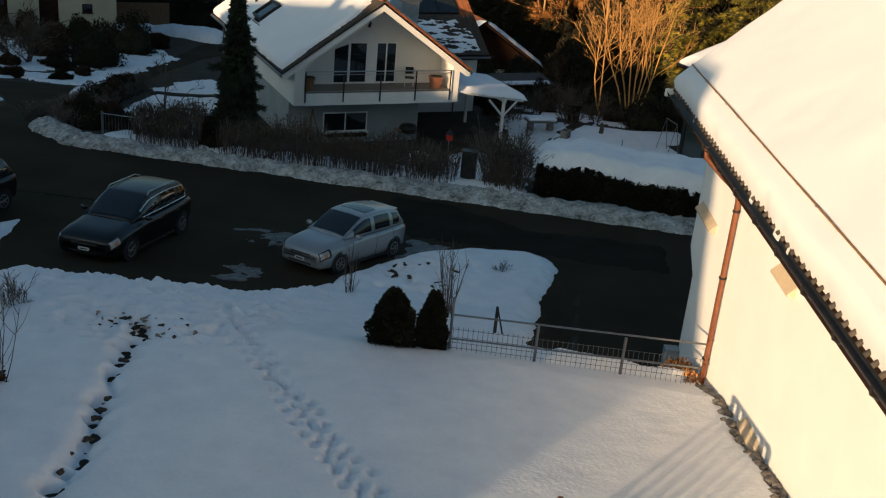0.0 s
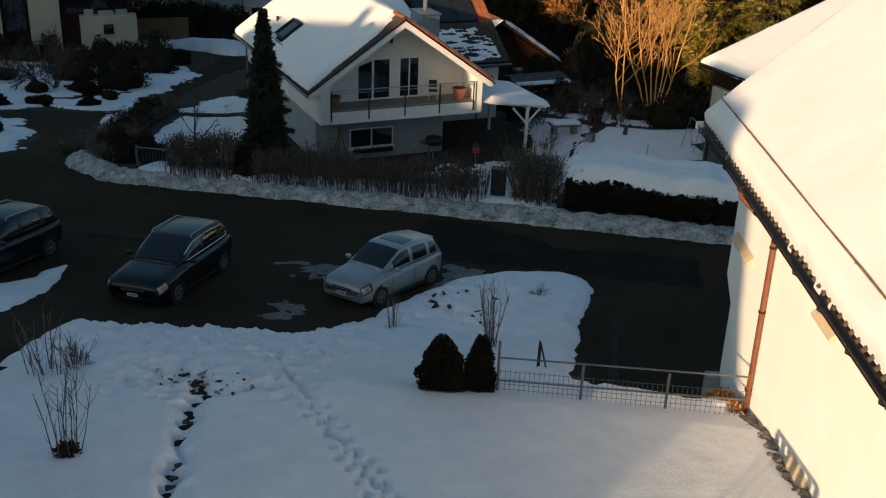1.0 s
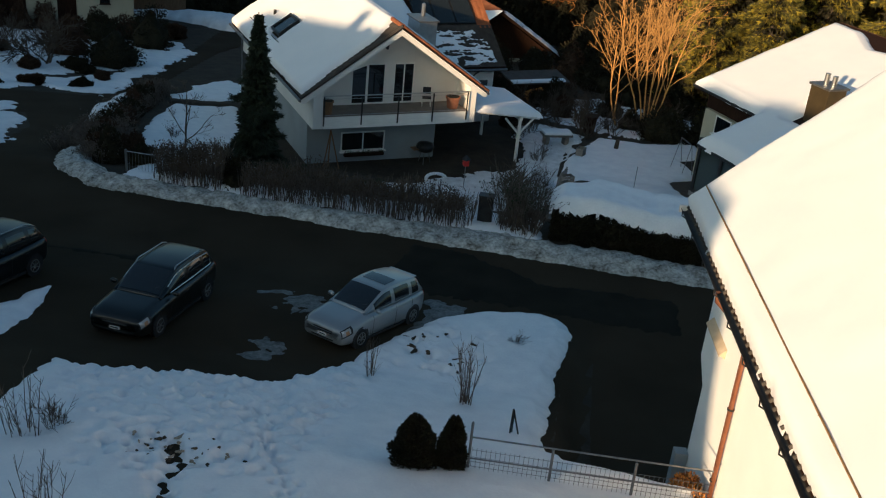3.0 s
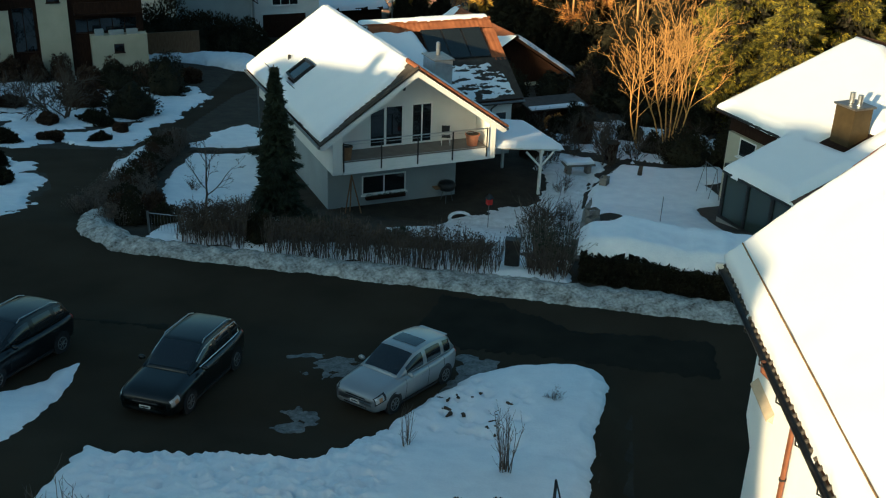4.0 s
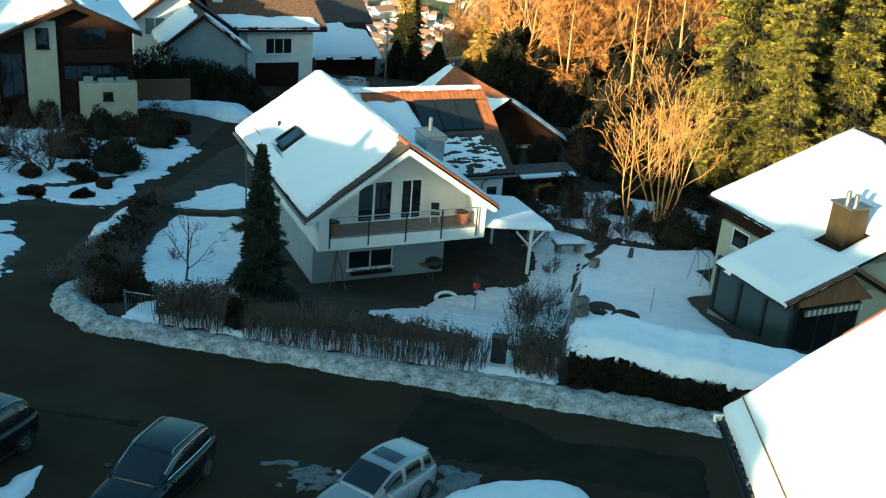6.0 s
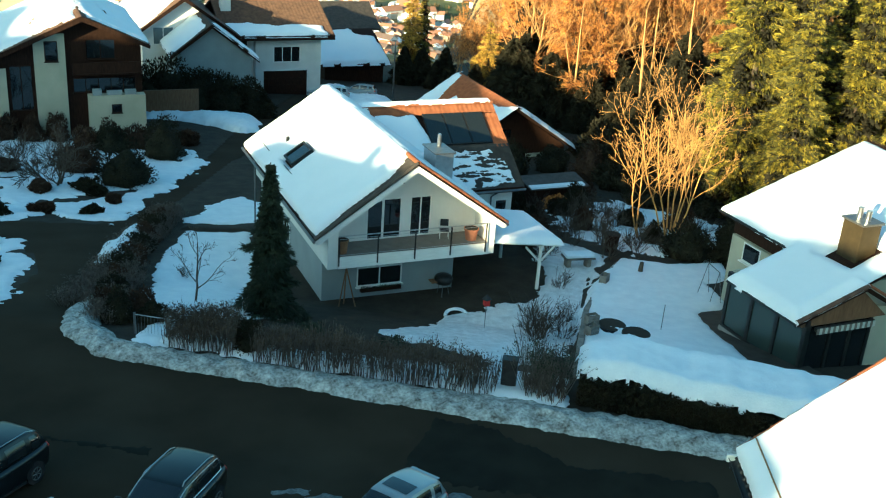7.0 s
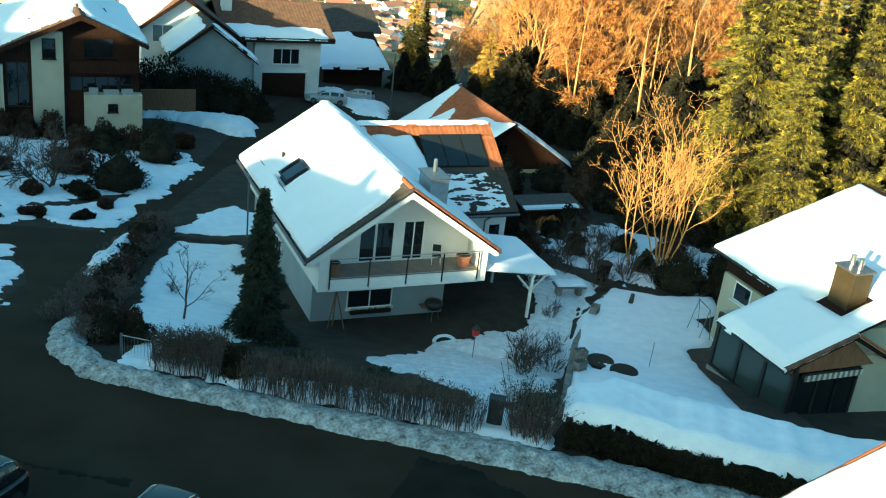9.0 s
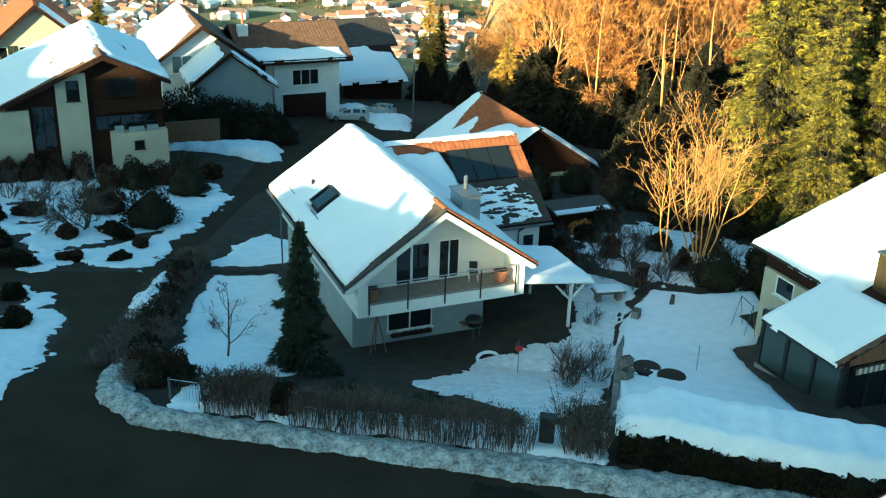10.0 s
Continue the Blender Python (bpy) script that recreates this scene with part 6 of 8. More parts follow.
for i, (x, y, k) in enumerate(((13.8, 11.4, 1.1), (15.8, 7.4, 0.9), (17.2, 9.6, 1.2), (19.4, 11.6, 1.1), (20.6, 6.4, 1.0), (23.2, 7.2, 1.2), (16.6, 12.8, 1.0), (18.4, 14.6, 1.2), (14.6, 14.2, 1.0), (13.4, 3.0, 1.1), (14.6, 5.2, 1.2), (15.8, 3.6, 1.0), (16.8, 5.4, 1.2), (12.6, 5.6, 1.0), (17.4, 3.2, 0.9), (10.6, 4.6, 0.9), (9.3, 3.8, 0.8), (8.8, 0.2, 0.7), (7.0, -3.6, 0.7), (5.6, -5.6, 0.9), (-5.0, 8.8, 0.5), (-10.4, 4.6, 0.5), (-17.0, 34.5, 1.3), (-14.6, 33.5, 1.5), (-19.5, 36, 1.4))):
    again(fs, x, y, 70 * i, k)
for i, (x, y, w, d, h) in enumerate(((-13.3, 30.4, 3.4, 2.8, 2.5), (-10.6, 26.6, 4.4, 3.4, 3.0), (-6.7, 35.4, 3.9, 3.2, 3.5), (-16.2, 24.7, 2.6, 1.3, 0.7), (-13.2, 24.4, 3.4, 1.4, 0.8), (-19.4, 18.4, 3.0, 1.4, 0.9), (-18.4, 30.6, 2.4, 1.6, 1.0), (-19.6, 7.0, 1.4, 1.2, 0.9),
                                     (-19.7, 11.8, 1.5, 1.0, 0.7), (-3.9, 40.6, 2.2, 1.8, 1.3), (-20.6, 23.5, 2.4, 2.0, 1.3), (-10.4, 37.5, 3.0, 2.2, 2.2), (-16.4, 19.0, 1.6, 0.9, 0.6), (-13.6, 18.4, 1.5, 0.9, 0.6), (-20.6, 29.5, 1.8, 1.4, 1.3), (-12.0, 21.2, 1.3, 0.9, 0.6),
                                     (18.6, 2.4, 3.6, 2.8, 2.3), (21.0, 1.2, 3.0, 2.6, 2.0), (10.3, 6.4, 1.7, 1.4, 1.9), (24.5, 5.5, 2.8, 2.4, 2.2), (26.5, 3.5, 2.6, 2.2, 1.8), (16.2, 10.5, 1.4, 1.4, 1.6), (11.6, 9.5, 1.8, 1.6, 1.8), (12.2, 12.5, 2.2, 1.8, 2.0), (13.6, 16.0, 2.2, 2.0, 2.2), (21.0, 12.0, 2.0, 1.8, 1.5), (19.0, 6.5, 1.6, 1.4, 1.3), (24.0, 10.5, 2.6, 2.2, 2.0), (17.4, 15.5, 2.0, 1.6, 1.4), (20.5, 18.5, 2.4, 1.8, 1.8))):
    put(bush(w * 0.88, d * 0.88, h * 0.9, 100 + i, THICKET if i % 3 else BRAMBLE, 0.15, 2200, "dark evergreen shrub with snow about its foot" if i < 16 else "dense dark evergreen shrub in the garden"), x, y, 30 * i)
ob = bush(1.6, 1.4, 1.2, 131, BROWN_LEAF, 0.12, 1500, "orange-brown withered shrub in the garden")
put(ob, 18.2, 17.5)
put(bush(1.8, 1.6, 1.5, 132, BRAMBLE, 0.12, 1500, "brown leafless shrub beside the wing"), 12.6, 10.6)
# brown hedge below the timber chalet
for i in range(9):
    put(bush(2.6, 1.6, 2.1 if i % 2 else 1.8, 210 + i, BRAMBLE, 0.16, 1500, "brown leafless hedge below the timber chalet", "hedge_bush", 0.0), -23.5 + 1.9 * i, 42.0 - 0.2 * (i % 3) - (3.0 if i > 5 else 0), 20 * i)
# black evergreen masses before the far houses and along the lane
for i, (x, y, w, d, h) in enumerate(((-5.6, 56.6, 5.8, 4.2, 4.2), (-2.8, 57.2, 6.2, 4.4, 4.5), (0.2, 56.8, 5.8, 4.2, 4.0), (2.6, 55.8, 5.4, 4.0, 3.7), (4.6, 54.2, 4.0, 3.4, 3.1), (-8.0, 55.5, 4.6, 3.4, 4.2))):
    put(bush(w, d, h, 160 + i, THICKET, 0.22, 3400, "tall black-green evergreen hedge bush before the house", "hedge_bush", 0.0), x, y, 35 * i)
for i, (u, v, w, h) in enumerate(((-11.6, 3.4, 1.5, 1.0), (-12.4, 5.4, 1.7, 1.1), (-13.2, 7.3, 1.6, 1.0), (-13.9, 9.2, 1.8, 1.2), (-14.6, 11.4, 1.7, 1.0), (-15.3, 13.6, 1.9, 1.1), (-16.0, 15.9, 1.7, 1.0), (-16.6, 18.2, 1.8, 1.1), (-17.2, 20.6, 1.7, 0.9), (-10.4, 1.9, 1.4, 1.3), (-9.9, 3.2, 1.3, 1.2), (-9.0, 2.2, 1.2, 1.0))):
    put(bush(w, w * 0.9, h, 180 + i, THICKET if i % 2 else BRAMBLE, 0.10, 1500, "low dark shrub in the strip beside the lane", "shrub", 0.1), *to_xy(u, v), 50 * i)
# hedges along the road
HEDGE_LEAF = material("hedge_leaves", (0.035, 0.026, 0.018), (0.13, 0.10, 0.07), 2.0, 0.9, 0.0, 9, patch=0.8, spec=0.1)
twig_hedge([(-7.4, 0.35), (-4.5, 0.3)], 1.8, 1.65, 51, 420, "bare trimmed privet hedge behind the kerb", leaves=9, leaf_mat=HEDGE_LEAF)
twig_hedge([(-3.5, -0.1), (1.5, -0.05), (5.8, 0.05)], 1.5, 1.55, 52, 760, "bare upright twig hedge along the road", leaves=6, leaf_mat=HEDGE_LEAF)
twig_hedge([(6.9, 0.5), (8.4, 0.5)], 1.7, 2.0, 53, 260, "overgrown bare shrub beside the gate pillar", lean=0.5, leaves=5)
twig_hedge([(-4.0, 1.5), (5.2, 1.9)], 1.0, 0.7, 54, 700, "low brown undergrowth behind the hedge", lean=0.6, leaves=6, leaf_mat=TWIG)
twig_hedge([(-12.9, 3.2), (-14.7, 9.8), (-16.6, 18.5), (-17.6, 22.5)], 1.9, 0.75, 55, 1500, "low brown hedge strip beside the lane", lean=0.7, leaves=8, leaf_mat=TWIG)
twig_hedge([(-10.6, 1.2), (-12.2, 4.5), (-13.3, 9.0)], 1.3, 0.8, 56, 620, "low brown hedge at the lawn's edge", lean=0.7, leaves=8, leaf_mat=TWIG)
for u, v, h in ((-4.3, 0.9, 1.3), (-2.2, 2.4, 0.9), (1.2, 2.6, 0.8)):
    put(bush(1.3, 1.1, h, int(150 + u * 3), EVERGREEN, 0.1, 900, "small dark shrub in the front garden"), *to_xy(u, v))
put(bush(1.3, 1.2, 1.3, 240, THICKET, 0.09, 2400, "dark evergreen filling the gap in the hedge", "shrub", 0.1), *to_xy(-4.0, 0.35))
# evergreen hedge with a thick load of snow
EH = thing("hedge", "clipped evergreen hedge under deep snow", "hedge", pose(*to_xy(14.5, 1.6), -0.3))


def skew(u):
    return -0.3 - 0.115 * np.clip(u - 9, 0, 9)


rng = np.random.default_rng(61)
nb = 20000
hu = rng.uniform(8.9, 24.5, nb)
front = rng.random(nb) < 0.75
hv = skew(hu) + np.where(front, 0.30 + 0.22 * waves(hu, hu * 0, 0.8, 5) + rng.uniform(-0.08, 0.1, nb), rng.uniform(0.3, 3.2, nb))
ex, ey = to_xy(hu, hv)
hzv = height(ex, ey)
top = 1.12 + 0.22 * waves(hu, hu * 0, 1.1, 8) + 0.10 * waves(hu, hu * 0, 0.4, 9)
hh = np.where(front, rng.uniform(-0.1, 1.0, nb), 1.0) * top
pts = np.stack([ex - EH.location.x, ey - EH.location.y, hzv + hh - EH.location.z], 1)
v, f = blades(rng, pts, rng.normal(scale=0.7, size=(nb, 3)) + np.array([-0.5, -0.8, 0.25]), rng.uniform(0.08, 0.2, nb), rng.uniform(0.04, 0.09, nb))
blade_mesh("leaves", v, f, THICKET, EH)
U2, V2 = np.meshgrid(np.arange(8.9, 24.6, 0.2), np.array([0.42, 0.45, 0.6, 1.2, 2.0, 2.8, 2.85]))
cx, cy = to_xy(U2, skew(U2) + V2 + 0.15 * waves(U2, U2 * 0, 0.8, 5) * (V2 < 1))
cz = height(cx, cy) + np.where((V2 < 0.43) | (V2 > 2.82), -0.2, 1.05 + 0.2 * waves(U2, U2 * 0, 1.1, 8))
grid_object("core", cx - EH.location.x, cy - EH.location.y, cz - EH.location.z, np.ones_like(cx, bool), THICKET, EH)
U3, V3 = np.meshgrid(np.arange(8.5, 24.8, 0.13), np.arange(0.0, 4.6, 0.11))
d3 = inside([(8.75, 0.56), (9.2, 0.54), (24.7, 0.54), (24.7, 4.2), (14, 4.0), (10.4, 4.2), (8.75, 2.8)], U3, V3) + 0.16 * waves(U3, V3 * 0, 0.9, 12) + 0.025 * waves(U3, V3, 0.3, 13)
e3 = np.clip((d3 + 0.05) / 0.5, 0, 1)
cx, cy = to_xy(U3, V3 + skew(U3))
base3 = 1.05 + 0.2 * waves(U3, U3 * 0, 1.1, 8)
cz = height(cx, cy) * 0.35 + 0.08 + base3 + 0.62 * np.sqrt(e3) * (1 + 0.12 * waves(U3, V3, 1.6, 14)) - 0.12 * np.clip((0.9 - V3) / 0.8, 0, 1)
tagged(grid_object("hedge_snow", cx, cy, cz, d3 > -0.12, SNOW), "thick rounded snow lying on the hedge", "snow", "", "stuff")
# garden shrubs in the snow
def stem_clump(h, seed, stems, lean, label, foot=0.16, thick=1.2):
    """Upright bare stems out of one foot, each with fine side twigs that turn up along it."""
    rng = np.random.default_rng(seed)
    t = thing("shrub", label, "shrub")
    main, fine = [], []
    for k in range(stems):
        a, q = rng.uniform(0, 2 * math.pi), foot * math.sqrt(rng.random())
        p = Vector((math.cos(a) * q, math.sin(a) * q, -0.25))
        d = Vector((math.cos(a) * lean * rng.uniform(0.2, 1.3), math.sin(a) * lean * rng.uniform(0.2, 1.3), 1)).normalized()
        l = h * rng.uniform(0.6, 1.05) + 0.25
        pts, rad = [p], [thick * rng.uniform(0.008, 0.013)]
        for m in range(6):
            d = (d + Vector(rng.normal(scale=0.05, size=3)) + Vector((0, 0, 0.04))).normalized()
            p = p + d * l / 6
            pts.append(p)
            rad.append(rad[0] * (1 - 0.11 * (m + 1)))
        main.append((pts, rad, 1))
        for m in range(int(rng.integers(4, 9))):
            f = rng.uniform(1.6, 5.9)
            o = pts[int(f)].lerp(pts[int(f) + 1], f - int(f))
            e = Vector((rng.normal() * 0.5, rng.normal() * 0.5, 0.9)).normalized()
            r = l * rng.uniform(0.10, 0.26)
            g = o + e * r * 0.5
            fine.append(([o, g, g + (e + Vector((0, 0, 0.5))).normalized() * r * 0.5], [0.006, 0.005, 0.003], 2))
    limb_mesh("growth", main, TWIG, t, 0.005)
    limb_mesh("crown", fine, TWIG, t, 0.003)
    return t


put(stem_clump(1.95, 70, 12, 0.11, "clump of bare upright shrub stems in the snow", 0.15), *to_xy(1.75, -24.95))
put(stem_clump(2.15, 71, 15, 0.035, "tight bundle of tall bare stems in the snow", 0.14, 1.7), *to_xy(7.8, -14.95))
put(stem_clump(1.5, 72, 7, 0.04, "few bare upright stems in the snow", 0.12, 1.6), *to_xy(5.05, -14.05))
put(stem_clump(1.55, 73, 14, 0.20, "low spreading clump of bare stems in the snow", 0.3), *to_xy(-0.35, -21.7))
for i, (u, v, k) in enumerate(((-0.1, -21.1, 0.5), (8.7, -10.2, 0.3))):
    again(fs, *to_xy(u, v), 60 * i, k, 0.1)
tuft = bush(0.26, 0.26, 0.18, 93, BRAMBLE, 0.12, 140, "tuft of dry grass at the foot of the stems", "grass_tuft", 0.0, "grass")
put(tuft, *to_xy(1.75, -24.95), 0, 1.0, 0.2)
def dwarf_conifer(w, h, seed, label):
    """A dense dwarf conifer, egg-shaped, with a soft tip and a lumpy skin of scale leaves."""
    rng = np.random.default_rng(seed)
    t = thing("dwarf_conifer", label, "conifer", group="pair of dwarf conifers")
    n = 6500
    f, a = rng.random(n) ** 0.85, rng.uniform(0, 2 * math.pi, n)
    prof = np.interp(f, [0, 0.12, 0.35, 0.6, 0.8, 0.93, 1.0], [0.82, 0.97, 1.0, 0.80, 0.52, 0.25, 0.03])
    lump = 1 + 0.10 * np.sin(a * 3 + f * 9 + seed) + 0.08 * np.sin(a * 5 - f * 14) + 0.07 * np.cos(f * 23 + a * 2)
    r = prof * lump * w / 2 * rng.uniform(0.78, 1.04, n)
    b = np.stack([np.cos(a) * r, np.sin(a) * r, f * h * (1 + 0.04 * np.sin(a * 2 + seed)) - 0.03], 1)
    v, g = blades(rng, b, np.stack([np.cos(a), np.sin(a), np.full(n, 0.9)], 1) + rng.normal(scale=0.4, size=(n, 3)), rng.uniform(0.05, 0.11, n), rng.uniform(0.025, 0.05, n))
    blade_mesh("leaves", v, g, THICKET, t)
    A, F = np.meshgrid(np.linspace(0, 2 * math.pi, 21), np.linspace(0, 0.98, 12))
    R = np.interp(F, [0, 0.12, 0.35, 0.6, 0.8, 0.93, 1.0], [0.82, 0.97, 1.0, 0.80, 0.52, 0.25, 0.03]) * w / 2 * 0.8 * (1 + 0.10 * np.sin(A * 3 + F * 9 + seed))
    grid_object("core", np.cos(A) * R, np.sin(A) * R, F * h, np.ones_like(A, bool), THICKET, t)
    return t


put(dwarf_conifer(0.88, 1.32, 91, "dark pointed dwarf conifer standing in snow"), *to_xy(7.3, -19.85), 0, 1.0, 0.12)
put(dwarf_conifer(0.56, 1.36, 92, "dark pointed dwarf conifer beside the fence post"), *to_xy(8.07, -19.62), 40, 1.0, 0.12)


# ---------------------------------------------------------------- vehicles
def flow(rows, per):
    """A smooth curve through rows of numbers, per points to each stretch."""
    r = np.array(rows, float)
    out = []
    for i in range(len(r) - 1):
        a, b, c, d = r[max(i - 1, 0)], r[i], r[i + 1], r[min(i + 2, len(r) - 1)]
        for k in range(per):
            t = k / per
            out.append(0.5 * (2 * b + (c - a) * t + (2 * a - 5 * b + 4 * c - d) * t * t + (3 * b - a - 3 * c + d) * t ** 3))
    return np.array(out + [r[-1]])


def skin(P, closed=True):
    """A mesh over a grid of points whose rows run round the body."""
    bm = bmesh.new()
    vs = [[bm.verts.new(p) for p in row] for row in P]
    m = len(P[0])
    for a, b in zip(vs, vs[1:]):
        for k in range(m if closed else m - 1):
            bm.faces.new((a[k], a[(k + 1) % m], b[(k + 1) % m], b[k]))
    if closed:
        bm.faces.new(vs[0][::-1])
        bm.faces.new(vs[-1])
    bmesh.ops.recalc_face_normals(bm, faces=bm.faces[:])
    return bm


def panel(P, i0, i1, k0, k1, out):
    """A piece of a skin lifted off it: rows i0 to i1, columns k0 to k1."""
    bm = bmesh.new()
    n, m = len(P), len(P[0])
    rows = []
    for i in range(i0, i1 + 1):
        row = []
        for k in range(k0, k1 + 1):
            du = Vector(P[min(i + 1, n - 1)][k % m]) - Vector(P[max(i - 1, 0)][k % m])
            dv = Vector(P[i][(k + 1) % m]) - Vector(P[i][(k - 1) % m])
            nrm = du.cross(dv).normalized()
            c = Vector(P[i][k % m])
            if nrm.dot(c - Vector((c.x, 0, 0.6))) < 0:
                nrm = -nrm
            row.append(bm.verts.new(c + nrm * out))
        rows.append(row)
    for a, b in zip(rows, rows[1:]):
        for k in range(len(a) - 1):
            bm.faces.new((a[k], a[k + 1], b[k + 1], b[k]))
    bmesh.ops.recalc_face_normals(bm, faces=bm.faces[:])
    return bm


def car(label, paint, lx=1.0, ly=1.0, lz=1.0, sunroof=False, rails=False, chrome=False, wheel_r=0.30):
    """A five-door car that looks along +x: shell, cabin, windows, wheels, lamps, mirrors, grille, plate."""
    c = thing("car", label, "car")
    size = np.array([lx, ly, lz])
    # shell stations: x, half width, underside, shoulder, top of the middle
    st = flow([(1.97, 0.58, 0.34, 0.56, 0.61), (1.94, 0.69, 0.25, 0.61, 0.67), (1.84, 0.775, 0.20, 0.67, 0.755), (1.6, 0.82, 0.19, 0.73, 0.845), (1.2, 0.835, 0.19, 0.79, 0.915), (0.8, 0.84, 0.19, 0.84, 0.965), (0.3, 0.84, 0.19, 0.87, 0.97),
               (-0.6, 0.84, 0.19, 0.89, 0.98), (-1.3, 0.835, 0.20, 0.92, 1.0), (-1.7, 0.80, 0.24, 0.93, 1.0), (-1.88, 0.74, 0.28, 0.90, 0.97), (-1.95, 0.60, 0.34, 0.80, 0.88)], 4)
    S = []
    for x, w, zl, zs, zt in st:
        half = flow([(w * 0.80, zl), (w * 0.95, zl + 0.06), (w * 0.99, zl + 0.20), (w * 1.01, zs - 0.16), (w * 0.985, zs - 0.04), (w * 0.91, zs + 0.025), (w * 0.74, zt - 0.014), (w * 0.38, zt)], 3)
        S.append([tuple(np.array((x, y, z)) * size) for y, z in half] + [tuple(np.array((x, -y, z)) * size) for y, z in half[::-1]])
    m = len(S[0])
    half_n = m // 2
    part("body", skin(S), paint, c, smooth=True)
    # cabin stations: x, half width and height at the belt, half width and height at the roof
    gs = flow([(0.95, 0.70, 0.94, 0.60, 0.955), (0.56, 0.735, 0.95, 0.61, 1.19), (0.20, 0.755, 0.955, 0.595, 1.38), (-0.05, 0.765, 0.96, 0.60, 1.45), (-0.7, 0.77, 0.97, 0.605, 1.49), (-1.35, 0.755, 0.985, 0.59, 1.445), (-1.60, 0.735, 0.99, 0.575, 1.385), (-1.74, 0.71, 0.99, 0.60, 1.20), (-1.86, 0.68, 0.98, 0.62, 1.0)], 4)
    G = []
    for x, wb, zb, wt, zt in gs:
        half = flow([(wb, zb), ((wb + wt) / 2 + 0.03, (zb + zt) / 2), (wt + 0.012, zt - 0.05), (wt - 0.05, zt + 0.003), (wt * 0.5, zt + 0.022), (0.0, zt + 0.028)], 4)
        G.append([tuple(np.array((x, y, z)) * size) for y, z in half] + [tuple(np.array((x, -y, z)) * size) for y, z in half[-2::-1]])
    gm = len(G[0])
    part("cabin", skin(G), paint, c, smooth=True)
    part("windscreen", panel(G, 1, 9, 11, gm - 12, 0.006), GLASS, c, "dark tinted windscreen", smooth=True)
    part("rear_window", panel(G, 25, 30, 11, gm - 12, 0.006), GLASS, c, smooth=True)
    for i0, i1 in ((4, 13), (14, 18), (19, 23)):
        part("side_window", panel(G, i0, i1, 1, 7, 0.006), GLASS, c, smooth=True)
        part("side_window", panel(G, i0, i1, gm - 8, gm - 2, 0.006), GLASS, c, smooth=True)
    if sunroof:
        part("sunroof", panel(G, 13, 16, 14, gm - 15, 0.012), GLASS, c, "dark glass sunroof", smooth=True)
        part("spoiler", boxm(-1.72 * lx, -1.52 * lx, -0.50 * ly, 0.50 * ly, 1.385 * lz, 1.415 * lz, bevel=0.012), paint, c)
    for side in (0, 1):
        s = 1 if side == 0 else -1

        def cols(a, b):
            return (a, b) if side == 0 else (m - 1 - b, m - 1 - a)
        k0, k1 = cols(10, 15)
        part("lamp_housing", panel(S, 4, 12, k0 - 1, k1 + 1, 0.004), PLASTIC_BLACK, c, smooth=True)
        h = part("headlight", panel(S, 5, 11, k0, k1, 0.008), LAMP_GLASS, c, "clear glass headlight", smooth=True)
        k0, k1 = cols(10, 13)
        part("indicator", panel(S, 8, 10, k0, k1, 0.014), AMBER, h, "amber indicator lens", smooth=True)
        k0, k1 = cols(13, 15)
        part("reflector", panel(S, 5, 7, k0, k1, 0.014), STEEL, h, smooth=True)
        k0, k1 = cols(11, 16)
        part("tail_light", panel(S, 38, 42, k0, k1, 0.008), RED_PAINT, c, "red tail light", smooth=True)
        k0, k1 = cols(3, 14)
        for x in (0.74, -0.28, -1.12):
            i = int(np.argmin(np.abs(st[:, 0] - x)))
            q = [Vector(S[i][k]) + Vector((0, s * 0.003, 0)) for k in range(k0, k1 + 1)]
            part("door_seam", tube(bmesh.new(), q, 0.006, 4), PLASTIC_BLACK, c)
        bm = bmesh.new()
        bmesh.ops.create_icosphere(bm, subdivisions=2, radius=0.09)
        bmesh.ops.scale(bm, vec=(0.8, 1.35, 0.85), verts=bm.verts)
        bmesh.ops.translate(bm, vec=(0.60 * lx, s * 0.92 * ly, 1.0 * lz), verts=bm.verts)
        part("mirror", bm, paint, c, smooth=True)
        part("sill", boxm(-0.92 * lx, 0.92 * lx, s * 0.80 * ly - 0.03, s * 0.80 * ly + 0.03, 0.17 * lz, 0.25 * lz), PLASTIC_BLACK, c)
        for x in (-0.12, -0.98):
            part("door_handle", boxm(x * lx - 0.09, x * lx + 0.09, s * 0.845 * ly - 0.012, s * 0.845 * ly + 0.018, 0.76 * lz, 0.79 * lz, bevel=0.006), paint, c)
        if chrome:
            q = [Vector(G[i][7 if side == 0 else gm - 8]) for i in range(4, 24)] + [Vector(G[i][1 if side == 0 else gm - 2]) for i in range(23, 3, -1)]
            part("window_trim", tube(bmesh.new(), [p + Vector((0, s * 0.01, 0)) for p in q], 0.017, 5), TRIM, c, "bright window trim")
        if rails:
            part("roof_rail", tube(bmesh.new(), [(p[0] * lx, s * 0.57 * ly, p[1] * lz) for p in ((0.1, 1.43), (0.0, 1.52), (-1.2, 1.53), (-1.45, 1.44))], 0.02, 6), STEEL, c)
